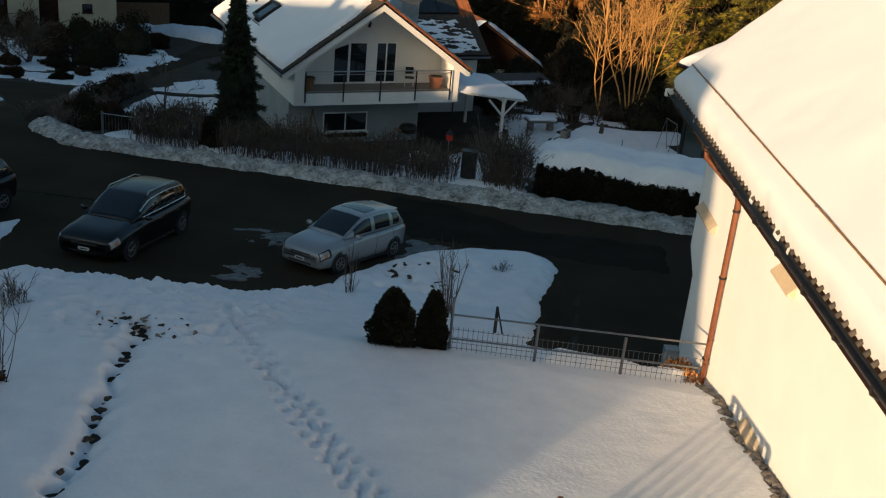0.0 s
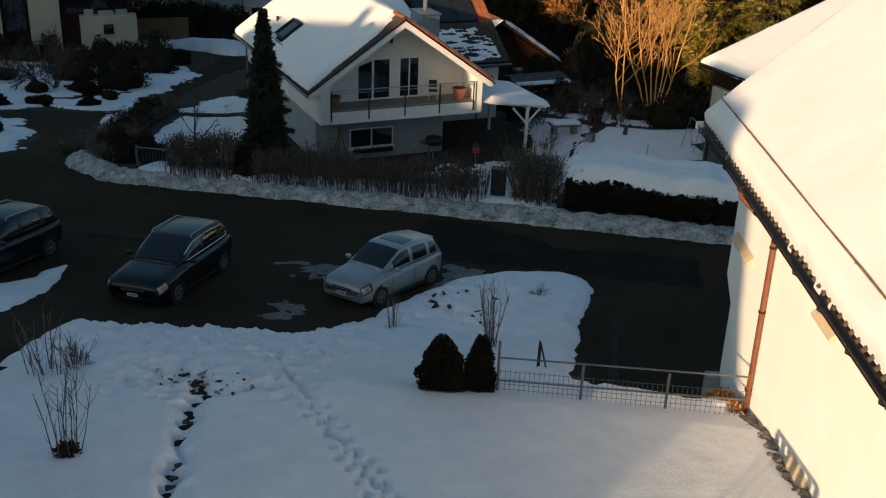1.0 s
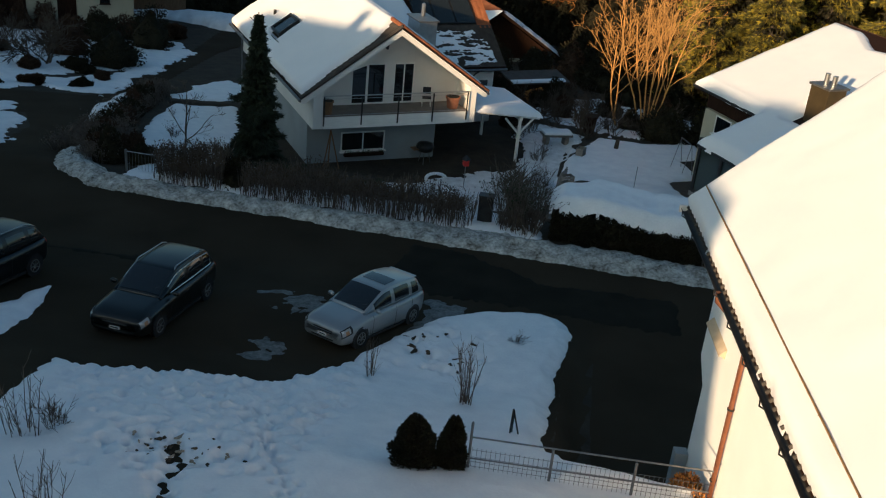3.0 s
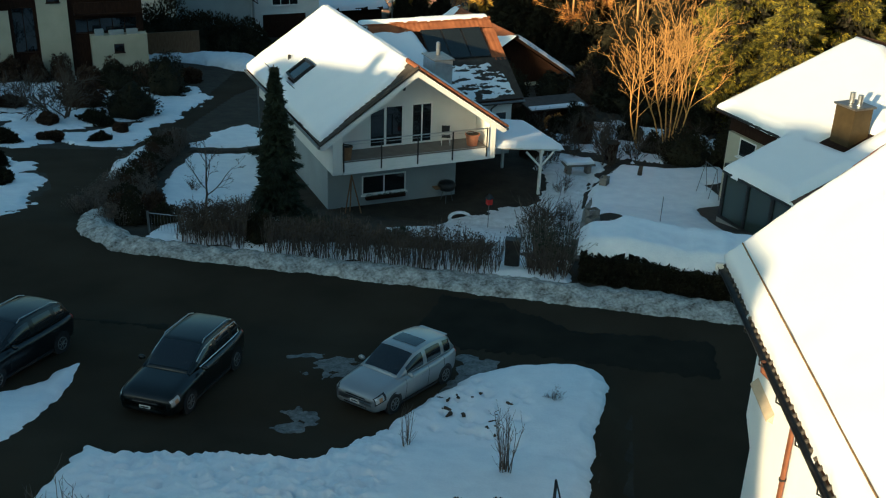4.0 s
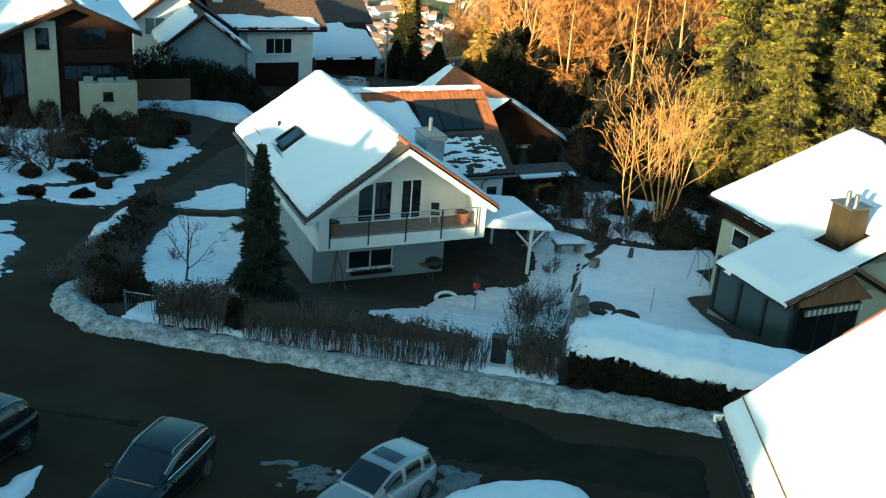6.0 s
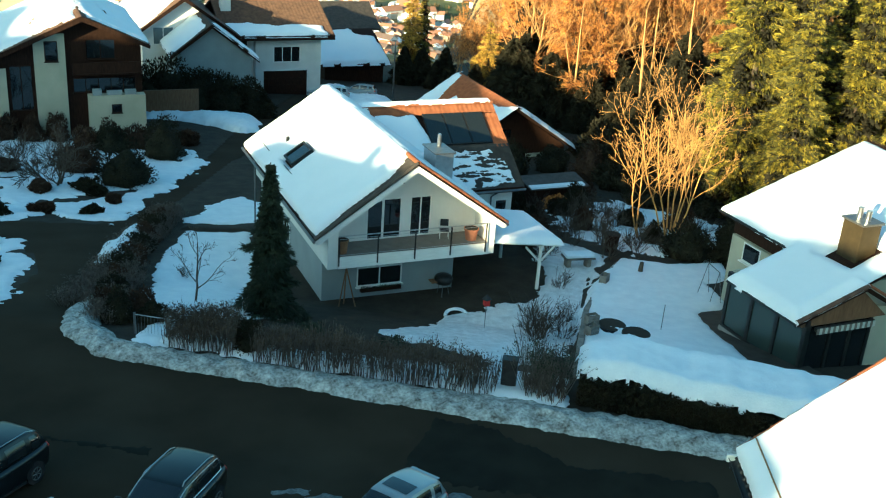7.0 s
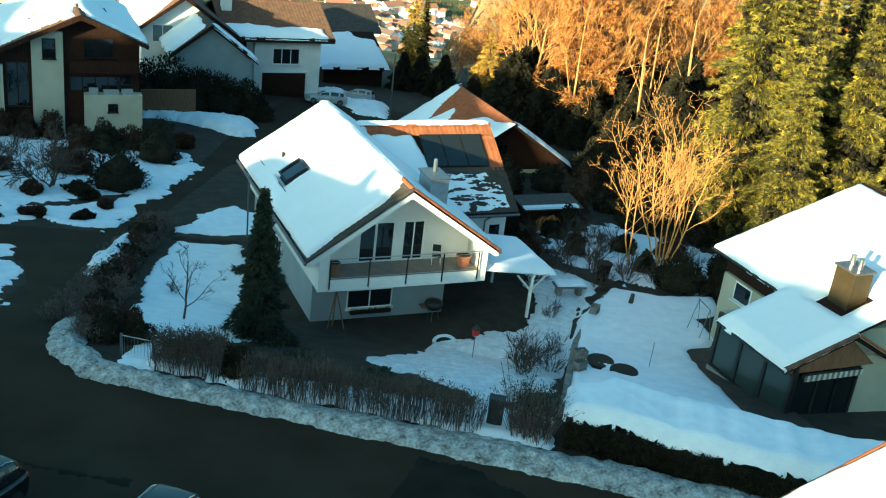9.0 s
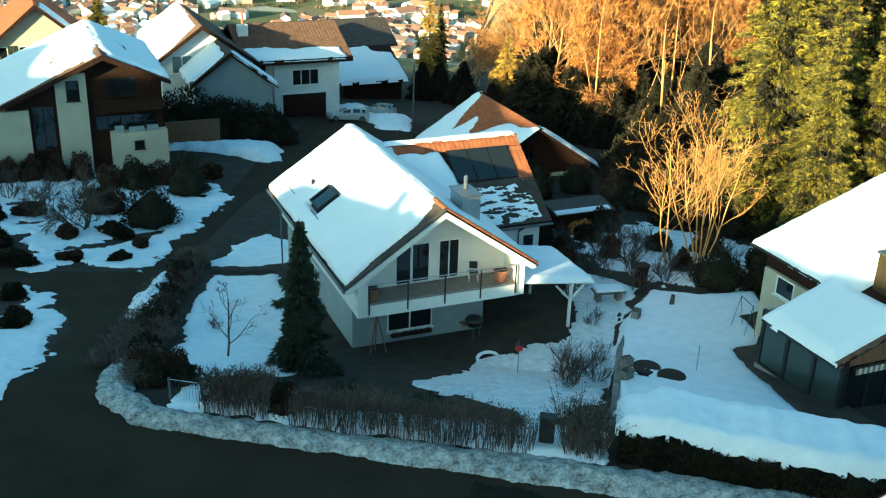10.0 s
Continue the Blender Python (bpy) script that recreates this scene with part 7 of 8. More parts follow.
    for x in (1.22, -1.26):
        for s in (-1, 1):
            y = s * 0.75 * ly
            tyre = tube(bmesh.new(), [(0, -0.10, 0), (0, -0.085, 0), (0, 0.085, 0), (0, 0.10, 0)], [wheel_r * 0.92, wheel_r, wheel_r, wheel_r * 0.92], 22)
            bmesh.ops.translate(tyre, vec=(x * lx, y, wheel_r), verts=tyre.verts)
            w = part("wheel", tyre, RUBBER, c)
            rim = bmesh.new()
            ring = [(wheel_r * 0.62 * math.cos(q), s * 0.104, wheel_r * 0.62 * math.sin(q)) for q in [2 * math.pi * k / 18 for k in range(19)]]
            tube(rim, ring, 0.016, 5)
            tube(rim, [(0, s * 0.09, 0), (0, s * 0.112, 0)], 0.05, 8)
            for k in range(7):
                q = 2 * math.pi * k / 7
                tube(rim, [(0.03 * math.cos(q), s * 0.108, 0.03 * math.sin(q)), (wheel_r * 0.6 * math.cos(q), s * 0.102, wheel_r * 0.6 * math.sin(q))], 0.016, 4)
            bmesh.ops.translate(rim, vec=(x * lx, y, wheel_r), verts=rim.verts)
            part("rim", rim, METAL, w, "grey alloy rim")
            well = tube(bmesh.new(), [(x * lx, s * 0.70 * ly, wheel_r + 0.02), (x * lx, s * 0.843 * ly, wheel_r + 0.02)], wheel_r + 0.05, 20)
            part("wheel_well", well, PLASTIC_BLACK, c)
    part("grille", boxm(1.90 * lx, 1.975 * lx, -0.36 * ly, 0.36 * ly, 0.49 * lz, 0.60 * lz, bevel=0.02), PLASTIC_BLACK, c)
    part("grille_bar", boxm(1.955 * lx, 1.985 * lx, -0.35 * ly, 0.35 * ly, 0.535 * lz, 0.555 * lz), STEEL, c)
    part("bumper_intake", boxm(1.90 * lx, 1.972 * lx, -0.42 * ly, 0.42 * ly, 0.29 * lz, 0.35 * lz, bevel=0.02), PLASTIC_BLACK, c)
    pl = part("number_plate", boxm(1.97 * lx, 1.985 * lx, -0.16, 0.16, 0.375 * lz, 0.375 * lz + 0.085), WHITE_WOOD, c, "white number plate with dark bars")
    part("bar", boxm(1.984 * lx, 1.988 * lx, -0.12, 0.12, 0.375 * lz + 0.025, 0.375 * lz + 0.06), DARK_METAL, pl)
    for s in (-1, 1):
        part("wiper", tube(bmesh.new(), [(0.93 * lx, s * 0.1, 0.97 * lz), (0.68 * lx, s * 0.1 + 0.42, 1.14 * lz)], 0.01, 4), PLASTIC_BLACK, c)
    return c


def park(c, u, v, turn):
    x, y = to_xy(u, v)
    dx, dy = math.cos(radians(turn)), math.sin(radians(turn))
    a, b = hz(x + dx * 1.2, y + dy * 1.2), hz(x - dx * 1.2, y - dy * 1.2)
    l, r = hz(x - dy * 0.7, y + dx * 0.7), hz(x + dy * 0.7, y - dx * 0.7)
    c.matrix_basis = Matrix.Translation((x, y, (a + b) / 2 + 0.015)) @ Matrix.Rotation(radians(turn), 4, 'Z') @ Matrix.Rotation(-math.atan2(a - b, 2.4), 4, 'Y') @ Matrix.Rotation(math.atan2(l - r, 1.4), 4, 'X')
    return c


park(car("silver hatchback with a dark sunroof", SILVER, 1.04, 1.0, 1.0, sunroof=True), 4.02, -10.39, 211.7)
park(car("black estate car with bright window trim", BLACK_PAINT, 1.17, 1.10, 1.06, rails=True, chrome=True, wheel_r=0.33), -2.1, -11.79, 231)
park(car("dark blue family car half out of sight", BLUE_PAINT, 1.12, 1.08, 1.08, rails=True, wheel_r=0.32), -7.75, -12.0, 226)
park(car("pale estate car parked before a garage", WHITE_PAINT, 1.18, 1.05, 1.0), -22.6, 75.2, 168)
park(car("grey car half buried in snow", PLASTER_GREY, 1.1, 1.05, 1.0), -20.6, 80.5, 150)

# ---------------------------------------------------------------- fence along the garden
FN = thing("fence", "grey metal fence with wire mesh", "fence", pose(-8.6, -33.0, 3.0))
f0, f1 = Vector((-10.52, -31.28, 0)), Vector((-6.2, -33.9, 0))
way = (f1 - f0) / 3.0
for i in range(3):
    p = f0 + way * i * 1.035
    z = hz(f0.x, f0.y)
    part("post", boxm(p.x - 0.022, p.x + 0.022, p.y - 0.022, p.y + 0.022, z - 0.6, z + (1.42 if i == 0 else 1.05)), METAL, FN, placed=True)
zb = hz(f0.x, f0.y)
for dz, r in ((1.04, 0.02), (0.50, 0.018)):
    part("rail", tube(bmesh.new(), [(f0.x, f0.y, zb + dz), (f1.x, f1.y, zb + dz + 0.10)], r, 8), METAL, FN, placed=True)
bm = bmesh.new()
for i in range(50):
    p = f0 + (f1 - f0) * (i + 0.5) / 50
    tube(bm, [(p.x, p.y, zb + 0.2), (p.x, p.y, zb + 0.78)], 0.005, 4)
for z in (0.3, 0.42, 0.54, 0.72):
    tube(bm, [(f0.x, f0.y, zb + z), (f1.x, f1.y, zb + z + 0.08)], 0.005, 4)
part("mesh", bm, METAL, FN, "thin welded wire mesh", placed=True)
RW = part("retaining_wall", boxm(-0.1, 0.1, 0, 3.4, -2.6, -0.22), CONCRETE)
RW.matrix_basis = Matrix.Translation((*to_xy(10.4, -17.8), 2.45)) @ Matrix.Rotation(math.atan2(DU[1], DU[0]) - math.pi / 2, 4, 'Z')
tagged(RW, "concrete retaining wall under the fence", "wall", "", "structure")
TS = thing("trestle", "dark folded garden trestle standing in snow", "trestle", pose(*to_xy(9.15, -16.6), 0))
TS.location.z = hz(*to_xy(9.15, -16.6))
for a, b in (((-0.05, 0), (-0.03, 0.95)), ((0.22, -0.1), (-0.02, 0.95)), ((0.06, 0.1), (0.0, 0.9))):
    part("leg", tube(bmesh.new(), [(a[0], a[1], -0.05), (b[0], 0, b[1])], 0.022, 6), DARK_METAL, TS)
# slatted railing added behind the camera, unseen, for its shadow on the white wall
GR = thing("garden_railing", "unseen slatted wooden railing added for its shadow on the wall", "railing", pose(-13.1, -39.9, hz(-13.1, -39.9)))
ga, gb = Vector((-12.6, -38.9, 0)), Vector((-13.6, -40.95, 0))
for i in range(7):
    p = ga.lerp(gb, i / 6)
    z = hz(p.x, p.y)
    part("slat", boxm(p.x - 0.05, p.x + 0.05, p.y - 0.05, p.y + 0.05, z - 0.2, z + 0.95), WARM_WOOD, GR, placed=True)
for dz in (0.35, 0.97):
    part("rail", tube(bmesh.new(), [(ga.x, ga.y, hz(ga.x, ga.y) + dz), (gb.x, gb.y, hz(gb.x, gb.y) + dz)], 0.06, 6), WARM_WOOD, GR, placed=True)
# clods of earth on the snow
CLOD = material("frozen_earth", (0.030, 0.022, 0.014), (0.10, 0.075, 0.05), 5.0, 0.95, 0.8, 20, patch=0.8)
rng = np.random.default_rng(77)
for i in range(34):
    u, v = (rng.uniform(5.6, 7.6), rng.uniform(-12.8, -10.2)) if i < 20 else (rng.uniform(1.6, 3.4), rng.uniform(-21.7, -20.4))
    bm = bmesh.new()
    bmesh.ops.create_icosphere(bm, subdivisions=2, radius=0.5)
    for q in bm.verts:
        q.co *= 1 + 0.25 * math.sin(q.co.x * 9 + i) + 0.2 * math.cos(q.co.y * 7)
    s = rng.uniform(0.07, 0.17) if i < 20 else rng.uniform(0.04, 0.10)
    bmesh.ops.scale(bm, vec=(s * rng.uniform(0.8, 1.8), s, s * 0.6), verts=bm.verts)
    o = part("clod", bm, CLOD, smooth=True)
    x, y = to_xy(u, v)
    o.matrix_basis = pose(x, y, hz(x, y) + 0.22, 0, 0, 70 * i)
    tagged(o, "dark clod of frozen earth on snow", "clod", "clods of earth")

# earth laid bare in the trodden furrow
STAINED = material("stained_snow", (0.13, 0.10, 0.065), (0.46, 0.40, 0.32), 6.0, 0.95, 0.6, 25, patch=0.9)
for i in range(18):
    f = rng.random() ** 0.8
    u, v = (2.5 + 2.1 * f + rng.uniform(-0.12, 0.12), -20.9 - 7.6 * f) if i % 3 else (rng.uniform(1.6, 3.3), rng.uniform(-21.6, -20.6))
    bm = bmesh.new()
    bmesh.ops.create_icosphere(bm, subdivisions=2, radius=0.5)
    for q in bm.verts:
        q.co *= 1 + 0.3 * math.sin(q.co.x * 8 + i) + 0.25 * math.cos(q.co.y * 6 + i)
    k = rng.uniform(0.04, 0.14)
    bmesh.ops.scale(bm, vec=(k * rng.uniform(1.0, 1.7), k, 0.06), verts=bm.verts)
    o = part("earth_patch", bm, CLOD, smooth=True)
    x, y = to_xy(u, v)
    o.matrix_basis = pose(x, y, hz(x, y) + 0.165, 0, -8, -60 + 50 * rng.random())
    tagged(o, "wet dark earth laid bare in the furrow", "earth", "bare earth in the furrow")
for i in range(26):
    a, q = rng.uniform(0, 2 * math.pi), math.sqrt(rng.random())
    u, v = 2.55 + 1.15 * q * math.cos(a), -20.95 + 0.55 * q * math.sin(a) - 0.12 * math.cos(a)
    bm = bmesh.new()
    bmesh.ops.create_icosphere(bm, subdivisions=2, radius=0.5)
    for c in bm.verts:
        c.co *= 1 + 0.3 * math.sin(c.co.x * 8 + i) + 0.25 * math.cos(c.co.y * 7 + i)
    k = rng.uniform(0.04, 0.11)
    bmesh.ops.scale(bm, vec=(k * rng.uniform(1.0, 2.0), k, 0.035), verts=bm.verts)
    o = part("earth_patch", bm, STAINED, smooth=True)
    x, y = to_xy(u, v)
    o.matrix_basis = pose(x, y, hz(x, y) + rng.uniform(0.13, 0.21), 0, -8, 180 * rng.random())
    tagged(o, "brown earth mixed into the trodden snow", "earth", "earth in the trodden snow")
# stones and dry growth along the foot of the white wall
PS = thing("pebble_strip", "strip of rounded stones along the wall's foot", "stones", pose(-6.2, -34.5, 3.0))
rng = np.random.default_rng(71)
bm = bmesh.new()
bmesh.ops.create_icosphere(bm, subdivisions=1, radius=0.5)
stn = part("stone", bm, STONE, PS, smooth=True)
mats = []
for i in range(150):
    q = NM @ Vector((rng.uniform(4.4, 11.5), 0.72 - abs(rng.normal()) * 0.16, 0))
    k = rng.uniform(0.08, 0.2)
    mats.append(PS.matrix_basis.inverted() @ pose(q.x, q.y, hz(q.x, q.y) + 0.20 + 0.04 * rng.random(), 0, 0, rng.uniform(0, 360)) @ Matrix.Diagonal((k * 1.3, k, k * 0.7, 1)))
pieces("stone", PS, stn, mats)
for i, (a, b, w) in enumerate(((3.6, 0.35, 0.7), (3.0, 0.1, 0.5), (4.3, 0.4, 0.5))):
    q = NM @ Vector((a, b, 0))
    put(bush(w, w, 0.55 * w, 140 + i, BROWN_LEAF, 0.07, 900, "dry brown plant at the foot of the wall", "dry_plant", 0.2, "plant"), q.x, q.y, 0, 1.0, 0.12)

# ---------------------------------------------------------------- things about the houses
def chair(x, y, z, turn):
    c = thing("garden_chair", "white framed chair with black seat on the balcony", "chair", pose(x, y, z, 0, 0, turn))
    part("seat", boxm(-0.24, 0.24, -0.22, 0.22, 0.42, 0.46, bevel=0.01), PLASTIC_BLACK, c)
    part("backrest", boxm(-0.21, 0.21, 0.2, 0.24, 0.58, 0.95, bevel=0.01), PLASTIC_BLACK, c)
    for a in (-0.24, 0.24):
        part("back_post", tube(bmesh.new(), [(a, 0.2, 0.42), (a, 0.23, 0.98)], 0.018, 6), WHITE_WOOD, c)
        part("armrest", tube(bmesh.new(), [(a, 0.21, 0.68), (a, -0.2, 0.66), (a, -0.22, 0.44)], 0.018, 6), WHITE_WOOD, c)
    for a, b in ((-0.22, -0.2), (0.22, -0.2), (-0.22, 0.2), (0.22, 0.2)):
        part("leg", tube(bmesh.new(), [(a, b, 0), (a, b, 0.44)], 0.018, 6), WHITE_WOOD, c)
    return c


chair(2.15, 1.25, 0.04, -20)


def pot(name, label, x, y, z, w, h, mat, plant=False):
    t = thing(name, label, "planter", pose(x, y, z))
    bm = tube(bmesh.new(), [(0, 0, 0), (0, 0, h * 0.9), (0, 0, h * 0.9), (0, 0, h)], [w * 0.36, w * 0.48, w * 0.53, w * 0.53], 18)
    part("vessel", bm, mat, t)
    part("earth", tube(bmesh.new(), [(0, 0, h - 0.01), (0, 0, h + 0.012)], w * 0.46, 14), SOIL, t)
    return t


pot("planter", "terracotta planter in the balcony corner", 3.45, 0.75, 0.035, 0.75, 0.62, TERRACOTTA)
pot("planter", "brown planter at the balcony's end", -3.5, 0.6, 0.035, 0.6, 0.7, WARM_WOOD)
pot("planter", "dark tall garden urn in the snow", 14.4, 4.2, hz(14.4, 4.2), 0.9, 1.1, DARK_WOOD)
fb = thing("flower_box", "withered flower box under the window", "flower box", pose(-1.0, 1.6, -2.75))
part("trough", boxm(-1.1, 1.1, -0.02, 0.2, 0, 0.18, bevel=0.01), DARK_WOOD, fb)
rng = np.random.default_rng(88)
v, f = blades(rng, np.stack([rng.uniform(-1.05, 1.05, 260), rng.uniform(0, 0.18, 260), np.full(260, 0.17)], 1), rng.normal(scale=0.5, size=(260, 3)) + np.array([0, -0.3, 0.6]), rng.uniform(0.06, 0.2, 260), 0.03)
blade_mesh("greenery", v, f, EVERGREEN, fb)
q = thing("barbecue", "covered kettle barbecue by the wall", "barbecue", pose(2.25, 1.1, hz(2.25, 1.1)))
part("bowl", tube(bmesh.new(), [(0, 0, 0.62), (0, 0, 0.7), (0, 0, 0.95), (0, 0, 1.1), (0, 0, 1.16)], [0.2, 0.42, 0.5, 0.4, 0.1], 16), DARK_METAL, q, smooth=True)
for a in (0, 2.1, 4.2):
    part("leg", tube(bmesh.new(), [(0.36 * math.cos(a), 0.36 * math.sin(a), 0), (0.22 * math.cos(a), 0.22 * math.sin(a), 0.66)], 0.025, 6), METAL, q)
part("shelf", boxm(-0.75, -0.45, -0.25, 0.25, 0.82, 0.86), WARM_WOOD, q)
tw = thing("garden_easel", "slender wooden frame leaning in the garden", "frame", pose(-3.1, 1.0, hz(-3.1, 1.0)))
for a, b in ((-0.45, 0), (0.45, 0), (0.0, 0.5)):
    part("leg", tube(bmesh.new(), [(a, b - 0.2, 0), (0, 0.05, 2.1)], 0.035, 6), WARM_WOOD, tw)
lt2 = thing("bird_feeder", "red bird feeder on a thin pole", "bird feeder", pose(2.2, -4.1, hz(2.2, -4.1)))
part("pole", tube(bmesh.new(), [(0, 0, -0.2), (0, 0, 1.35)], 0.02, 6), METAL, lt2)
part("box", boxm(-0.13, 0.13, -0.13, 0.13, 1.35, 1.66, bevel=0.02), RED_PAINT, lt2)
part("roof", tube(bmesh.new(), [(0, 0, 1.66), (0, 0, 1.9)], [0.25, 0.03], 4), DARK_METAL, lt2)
gp = thing("gate_pillar", "dark gate pillar with a cap of snow", "pillar", pose(*to_xy(6.25, 0.55), hz(*to_xy(6.25, 0.55)), 0, 0, -33.4))
part("shaft", boxm(-0.29, 0.29, -0.2, 0.2, -0.3, 1.3, bevel=0.02), DARK_METAL, gp)
part("cap", boxm(-0.32, 0.32, -0.23, 0.23, 1.3, 1.36, bevel=0.02), DARK_METAL, gp)
gt = thing("garden_gate", "low pale metal gate beside the hedge", "gate", pose(*to_xy(-8.2, 0.4), hz(*to_xy(-8.2, 0.4)), 0, 0, -33.4))
for x in (-0.7, 0.7):
    part("post", boxm(x - 0.04, x + 0.04, -0.04, 0.04, -0.2, 0.95), METAL, gt)
part("rail", tube(bmesh.new(), [(-0.7, 0, 0.88), (0.7, 0, 0.88)], 0.02, 6), STEEL, gt)
for i in range(9):
    part("rod", tube(bmesh.new(), [(-0.56 + i * 0.14, 0, 0.05), (-0.56 + i * 0.14, 0, 0.88)], 0.007, 5), METAL, gt)
for i, (x, y, k) in enumerate(((4.9, -4.4, 1.25), (4.3, -5.6, 1.1), (3.6, -6.6, 1.0))):
    again(fs, x, y, 80 * i, k)
# low shed behind the wing
SH = thing("shed", "low dark garden shed with a strip of snow", "shed", pose(19.5, 20.4, hz(19.5, 20.4) - 0.1))
part("wall", boxm(-2.2, 2.2, -0.9, 0.9, -0.4, 1.5), DARK_WOOD, SH)
part("roof", prism([(-1.15, 1.48), (1.15, 1.8), (1.15, 1.9), (-1.15, 1.58)], "x", -2.45, 2.45), TILE_DARK, SH)
part("snow_cap", prism([(-1.13, 1.585), (-0.55, 1.665), (-0.6, 1.74), (-1.05, 1.70)], "x", -2.4, 2.1), SNOW, SH, "rim of old snow")
for i, (x, y, w, h) in enumerate(((17.0, 24.0, 3.0, 2.4), (15.2, 21.0, 2.6, 2.2), (20.2, 28.5, 3.2, 3.0), (27.0, 27.5, 3.0, 2.8), (16.6, 28.0, 3.0, 2.6), (24.8, 30.0, 3.0, 2.4), (22.8, 21.6, 2.2, 1.6), (13.6, 19.2, 2.0, 1.8))):
    put(bush(w, w * 0.85, h, 230 + i, BRAMBLE if i % 3 == 0 else THICKET, 0.16, 1700, "dark tangled shrub behind the house", "shrub", 0.1), x, y, 40 * i)
# low wall and objects along the lawn
LW = thing("garden_wall", "low stone wall along the raised lawn", "wall", pose(*to_xy(8.75, 8.0), -1.9))
ww = [(8.72, 3.2), (8.74, 8.0), (8.78, 13.0), (9.4, 17.5), (10.2, 21.5)]
pts = []
for (u0, v0), (u1, v1) in zip(ww, ww[1:]):
    for k in range(10):
        pts.append((u0 + (u1 - u0) * k / 10, v0 + (v1 - v0) * k / 10))
st = None
for i, (u, v) in enumerate(pts):
    for row in range(3):
        x, y = to_xy(u, v + 0.05 * row)
        zt = hz(*to_xy(u + 0.7, v)) - 0.62 + row * 0.25
        if st is None:
            bm = boxm(-0.14, 0.14, -0.24, 0.24, 0, 0.23, bevel=0.03)
            st = part("stone", bm, STONE, LW)
            o = st
        else:
            o = bpy.data.objects.new("stone", st.data)
            scene.collection.objects.link(o)
            o.parent = LW
        o.matrix_basis = LW.matrix_basis.inverted() @ pose(x, y, zt, 2 * math.sin(i * 3 + row), 2 * math.cos(i * 5), -33 + 4 * math.sin(i * 7 + row)) @ Matrix.Diagonal((1, 1.05 + 0.1 * math.sin(i * 11 + row * 2), 1, 1))
for u, v, n in ((9.1, 10.3, 0), (9.15, 8.6, 1), (9.5, 17.6, 2)):
    x, y = to_xy(u, v)
    b = thing("crate", "small dark crate at the lawn's edge", "crate", pose(x, y, hz(x, y) + 0.18, 0, 0, 20 * n), "crates by the lawn")
    for k in range(3):
        part("board", boxm(-0.3, 0.3, -0.2, -0.17, 0.02 + k * 0.16, 0.15 + k * 0.16), STONE, b)
        part("board", boxm(-0.3, 0.3, 0.17, 0.2, 0.02 + k * 0.16, 0.15 + k * 0.16), STONE, b)
    part("board", boxm(-0.3, -0.27, -0.17, 0.17, 0.02, 0.46), STONE, b)
    part("board", boxm(0.27, 0.3, -0.17, 0.17, 0.02, 0.46), STONE, b)
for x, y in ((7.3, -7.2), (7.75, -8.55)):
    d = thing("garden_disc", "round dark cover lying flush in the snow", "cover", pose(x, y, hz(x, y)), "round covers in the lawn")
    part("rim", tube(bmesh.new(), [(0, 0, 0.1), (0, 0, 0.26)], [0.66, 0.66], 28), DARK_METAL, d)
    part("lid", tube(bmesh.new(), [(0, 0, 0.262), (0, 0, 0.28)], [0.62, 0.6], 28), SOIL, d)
stp = thing("stump", "short dark stump at the lawn's edge", "stump", pose(13.8, 0.2, hz(13.8, 0.2)))
part("wood", tube(bmesh.new(), [(0, 0, -0.1), (0.03, 0, 0.4), (0.08, 0.02, 0.75)], [0.16, 0.13, 0.11], 9), DARK_BARK, stp)
x, y = to_xy(12.35, 10.9)
ps = thing("marker_pole", "thin pole standing in the snowy lawn", "pole", pose(x, y, hz(x, y)))
part("shaft", tube(bmesh.new(), [(0, 0, -0.2), (0.02, 0, 1.5)], 0.018, 6), METAL, ps)
bn = thing("garden_table", "stone garden table covered with snow", "table", pose(11.2, 2.6, hz(11.2, 2.6), 0, 0, -10))
part("top", boxm(-0.9, 0.9, -0.45, 0.45, 0.62, 0.72, bevel=0.02), STONE, bn)
for x in (-0.6, 0.6):
    part("leg", boxm(x - 0.12, x + 0.12, -0.3, 0.3, 0, 0.62, bevel=0.02), STONE, bn)
part("snow_cap", boxm(-0.86, 0.86, -0.42, 0.42, 0.721, 0.9, bevel=0.07), SNOW, bn, "cushion of snow")
ar = thing("stone_edging", "curved pale stone edging with snow", "edging", pose(1.9, -1.45, hz(1.9, -1.45)) @ Matrix.Diagonal((0.75, 0.75, 0.6, 1)))
part("arch", tube(bmesh.new(), [(0.75 * math.cos(a), 0.4 * math.sin(a), 0.12 + 0.3 * math.sin(a)) for a in [math.pi * k / 8 for k in range(9)]], 0.13, 8), SNOW, ar, smooth=True)
sw = thing("swing_frame", "slim metal swing frame beside the lawn", "swing frame", pose(15.3, -4.1, hz(15.3, -4.1), 0, 0, 80) @ Matrix.Diagonal((0.7, 0.7, 0.95, 1)))
for a, b in ((-0.9, -0.5), (-0.9, 0.5), (0.9, -0.5), (0.9, 0.5)):
    part("leg", tube(bmesh.new(), [(a * 1.1, b, 0), (a, 0, 2.0)], 0.025, 6), METAL, sw)
part("crossbar", tube(bmesh.new(), [(-0.95, 0, 2.0), (0.95, 0, 2.0)], 0.03, 6), METAL, sw)
lp = thing("street_lamp", "tall grey lamp post by the far yard", "street lamp", pose(19.1, 53.7, hz(19.1, 53.7)))
part("pole", tube(bmesh.new(), [(0, 0, -0.3), (0, 0, 4), (0, 0, 8.0)], [0.11, 0.09, 0.06], 10), METAL, lp)
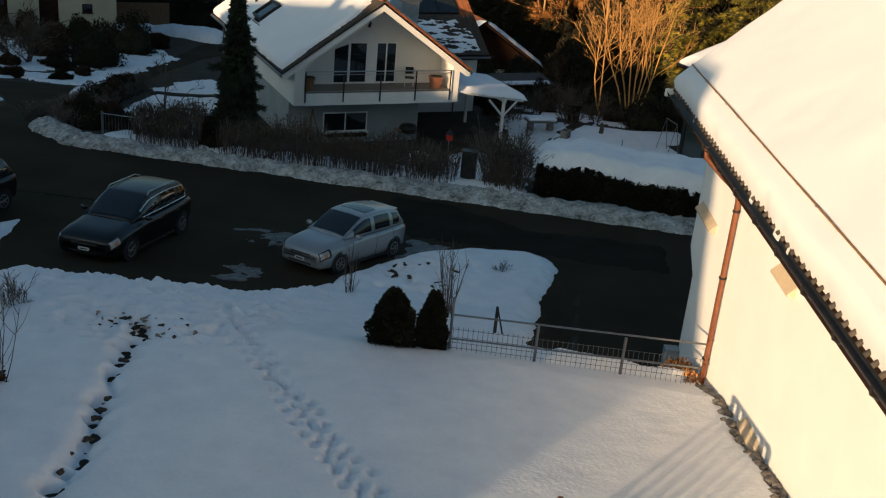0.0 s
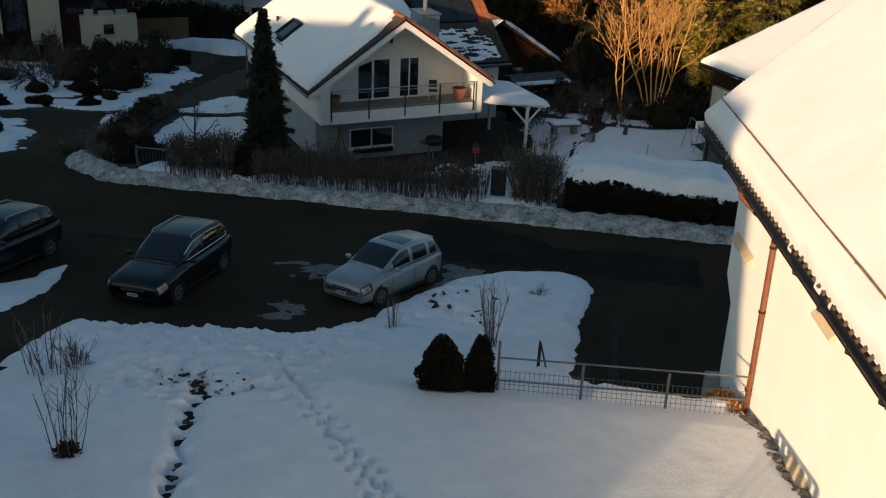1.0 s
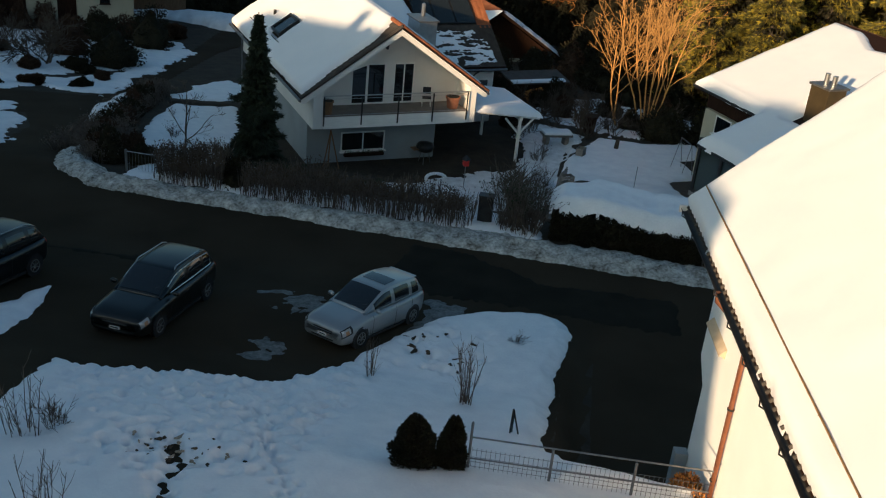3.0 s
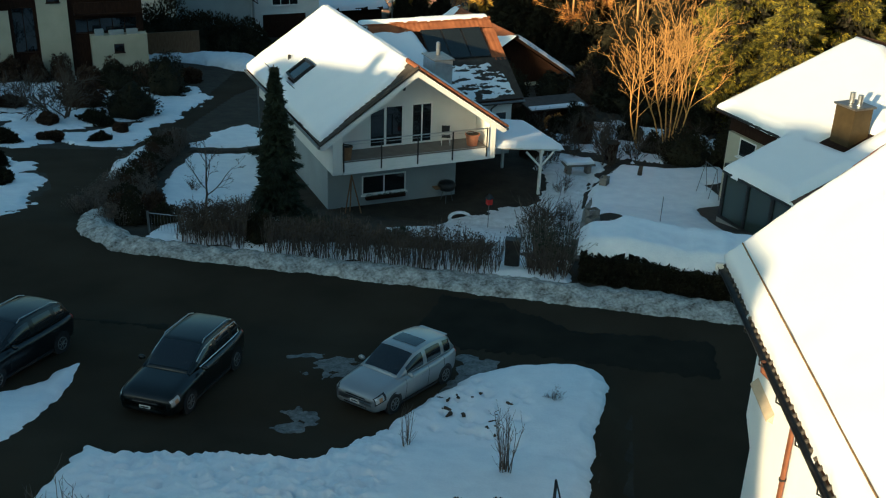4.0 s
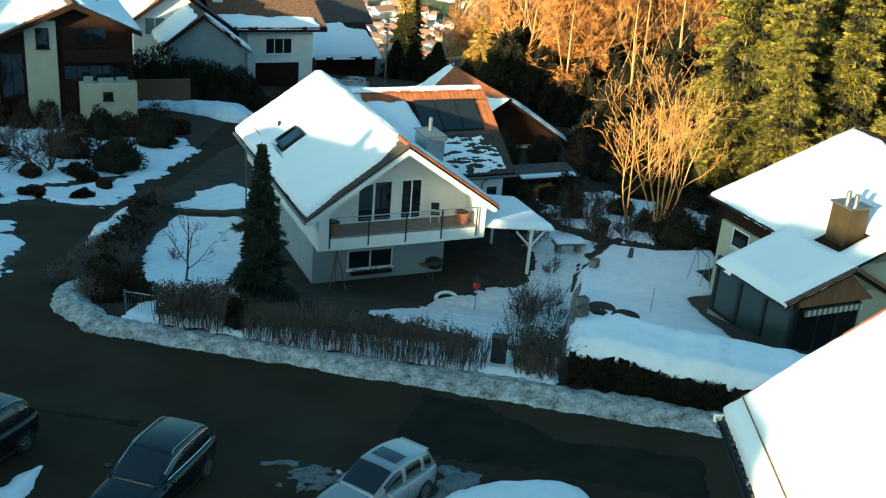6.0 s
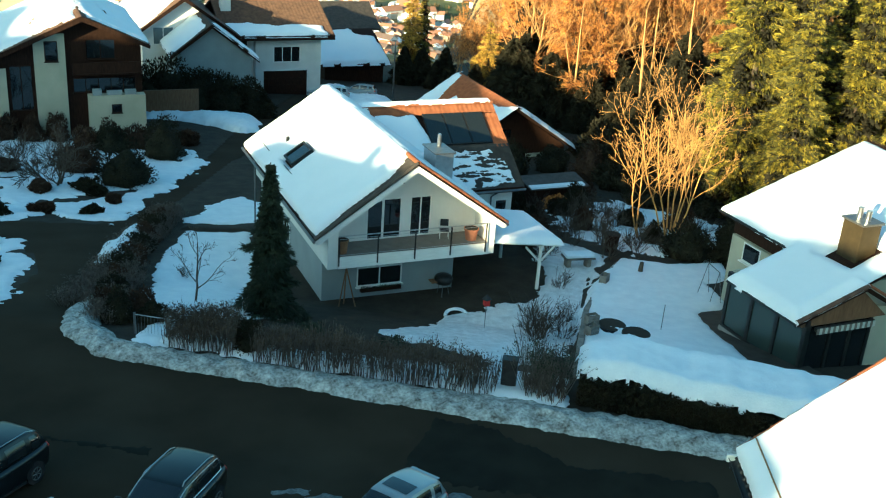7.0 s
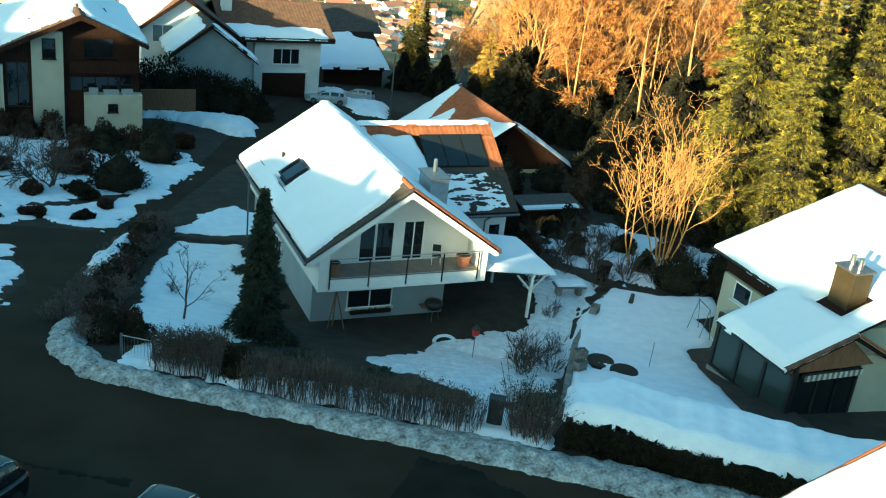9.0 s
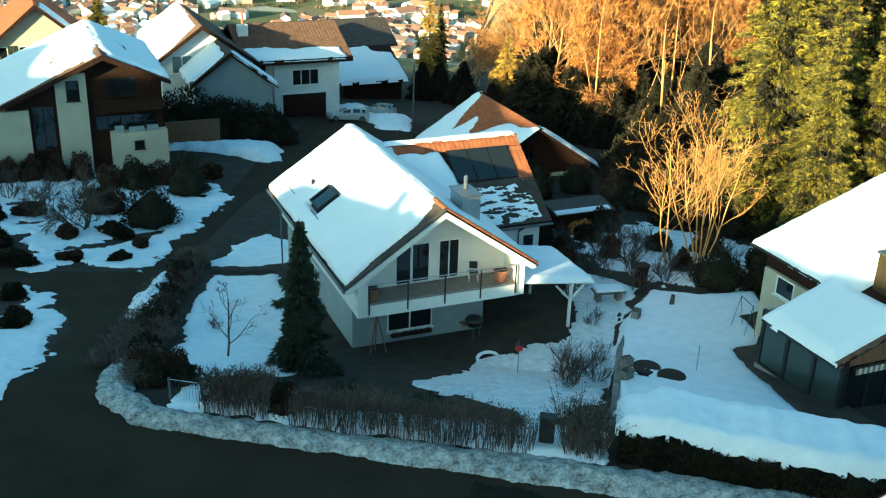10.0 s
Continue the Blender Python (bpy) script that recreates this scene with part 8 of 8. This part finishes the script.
part("lamp_head", boxm(-0.35, 0.1, -0.12, 0.12, 7.95, 8.1, bevel=0.03), METAL, lp)
# unseen chimney added on the hill's crest behind the camera for its roof shadow
qx, wx = -62.0, -3.35
hx, hy = 0.86 * qx + 0.51 * wx, 0.51 * qx - 0.86 * wx
HC = thing("chimney_stack", "unseen chimney on the hill behind, added for its shadow", "chimney", pose(hx, hy, hz(hx, hy)))
part("stack", boxm(-0.33, 0.33, -0.33, 0.33, -1, 0.85, bevel=0.03), TILE_BROWN, HC)


# ---------------------------------------------------------------- the valley
rng = np.random.default_rng(99)
wv, wf, rv, rf, tv, tf = [], [], [], [], [], []
for i in range(2200):
    r, a = rng.uniform(880, 1350), radians(rng.uniform(-8, 52))
    if waves(np.array([r * math.sin(a)]), np.array([r * math.cos(a)]), 70, 4)[0] < -0.15:
        continue
    x, y = r * math.sin(a), r * math.cos(a)
    z = hz(x, y)
    big = rng.random() < 0.12
    w, l, h = (rng.uniform(9, 14), rng.uniform(18, 34), rng.uniform(6, 10)) if big else (rng.uniform(7, 10), rng.uniform(9, 14), rng.uniform(5, 7.5))
    t = rng.uniform(0, math.pi)
    c, s = math.cos(t), math.sin(t)

    def wp(px, py, pz):
        return (x + c * px - s * py, y + s * px + c * py, z + pz)
    k = len(wv)
    wv += [wp(-w / 2, -l / 2, -3), wp(w / 2, -l / 2, -3), wp(w / 2, l / 2, -3), wp(-w / 2, l / 2, -3), wp(-w / 2, -l / 2, h), wp(w / 2, -l / 2, h), wp(w / 2, l / 2, h), wp(-w / 2, l / 2, h), wp(0, -l / 2, h + w * 0.3), wp(0, l / 2, h + w * 0.3)]
    wf += [(k, k + 1, k + 5, k + 8, k + 4), (k + 1, k + 2, k + 6, k + 5), (k + 2, k + 3, k + 7, k + 9, k + 6), (k + 3, k, k + 4, k + 7)]
    k = len(rv)
    o = 0.7
    rv += [wp(-w / 2 - o, -l / 2 - o, h - 0.3), wp(0, -l / 2 - o, h + w * 0.3 + 0.25), wp(w / 2 + o, -l / 2 - o, h - 0.3), wp(-w / 2 - o, l / 2 + o, h - 0.3), wp(0, l / 2 + o, h + w * 0.3 + 0.25), wp(w / 2 + o, l / 2 + o, h - 0.3)]
    rf += [(k, k + 1, k + 4, k + 3), (k + 1, k + 2, k + 5, k + 4)]


tagged(mesh_object("town_walls", wv, wf, islands("town_plaster", [(0, (0.75, 0.72, 0.66)), (0.35, (0.62, 0.56, 0.46)), (0.6, (0.72, 0.72, 0.70)), (0.85, (0.45, 0.33, 0.24))]), smooth=False), "pale walls of the town in the valley", "town", "", "stuff")
tagged(mesh_object("town_roofs", rv, rf, islands("town_tiles", [(0, (0.26, 0.13, 0.08)), (0.35, (0.16, 0.11, 0.09)), (0.6, (0.80, 0.80, 0.82)), (0.8, (0.34, 0.17, 0.10))]), smooth=False), "brown and snowy roofs of the valley town", "town", "", "stuff")
n = 2600
r, a = rng.uniform(860, 1350, n), np.radians(rng.uniform(-8, 55, n))
x, y = r * np.sin(a), r * np.cos(a)
keep = waves(x, y, 90, 9) > 0.05
x, y = x[keep], y[keep]
b = np.repeat(np.stack([x, y, height(x, y) - 1], 1), 20, 0)
m = len(b)
b = b + rng.normal(size=(m, 3)) * np.array([2.2, 2.2, 0.5])
v, f = blades(rng, b, rng.normal(scale=0.35, size=(m, 3)) + np.array([0, 0, 1.0]), rng.uniform(3, 7, m), rng.uniform(0.8, 1.8, m), True)
tagged(blade_mesh("valley_trees", v, f, islands("valley_foliage", [(0, (0.05, 0.055, 0.02)), (0.5, (0.13, 0.085, 0.035)), (0.8, (0.20, 0.12, 0.045))])), "scattered trees across the valley floor", "trees", "", "stuff")
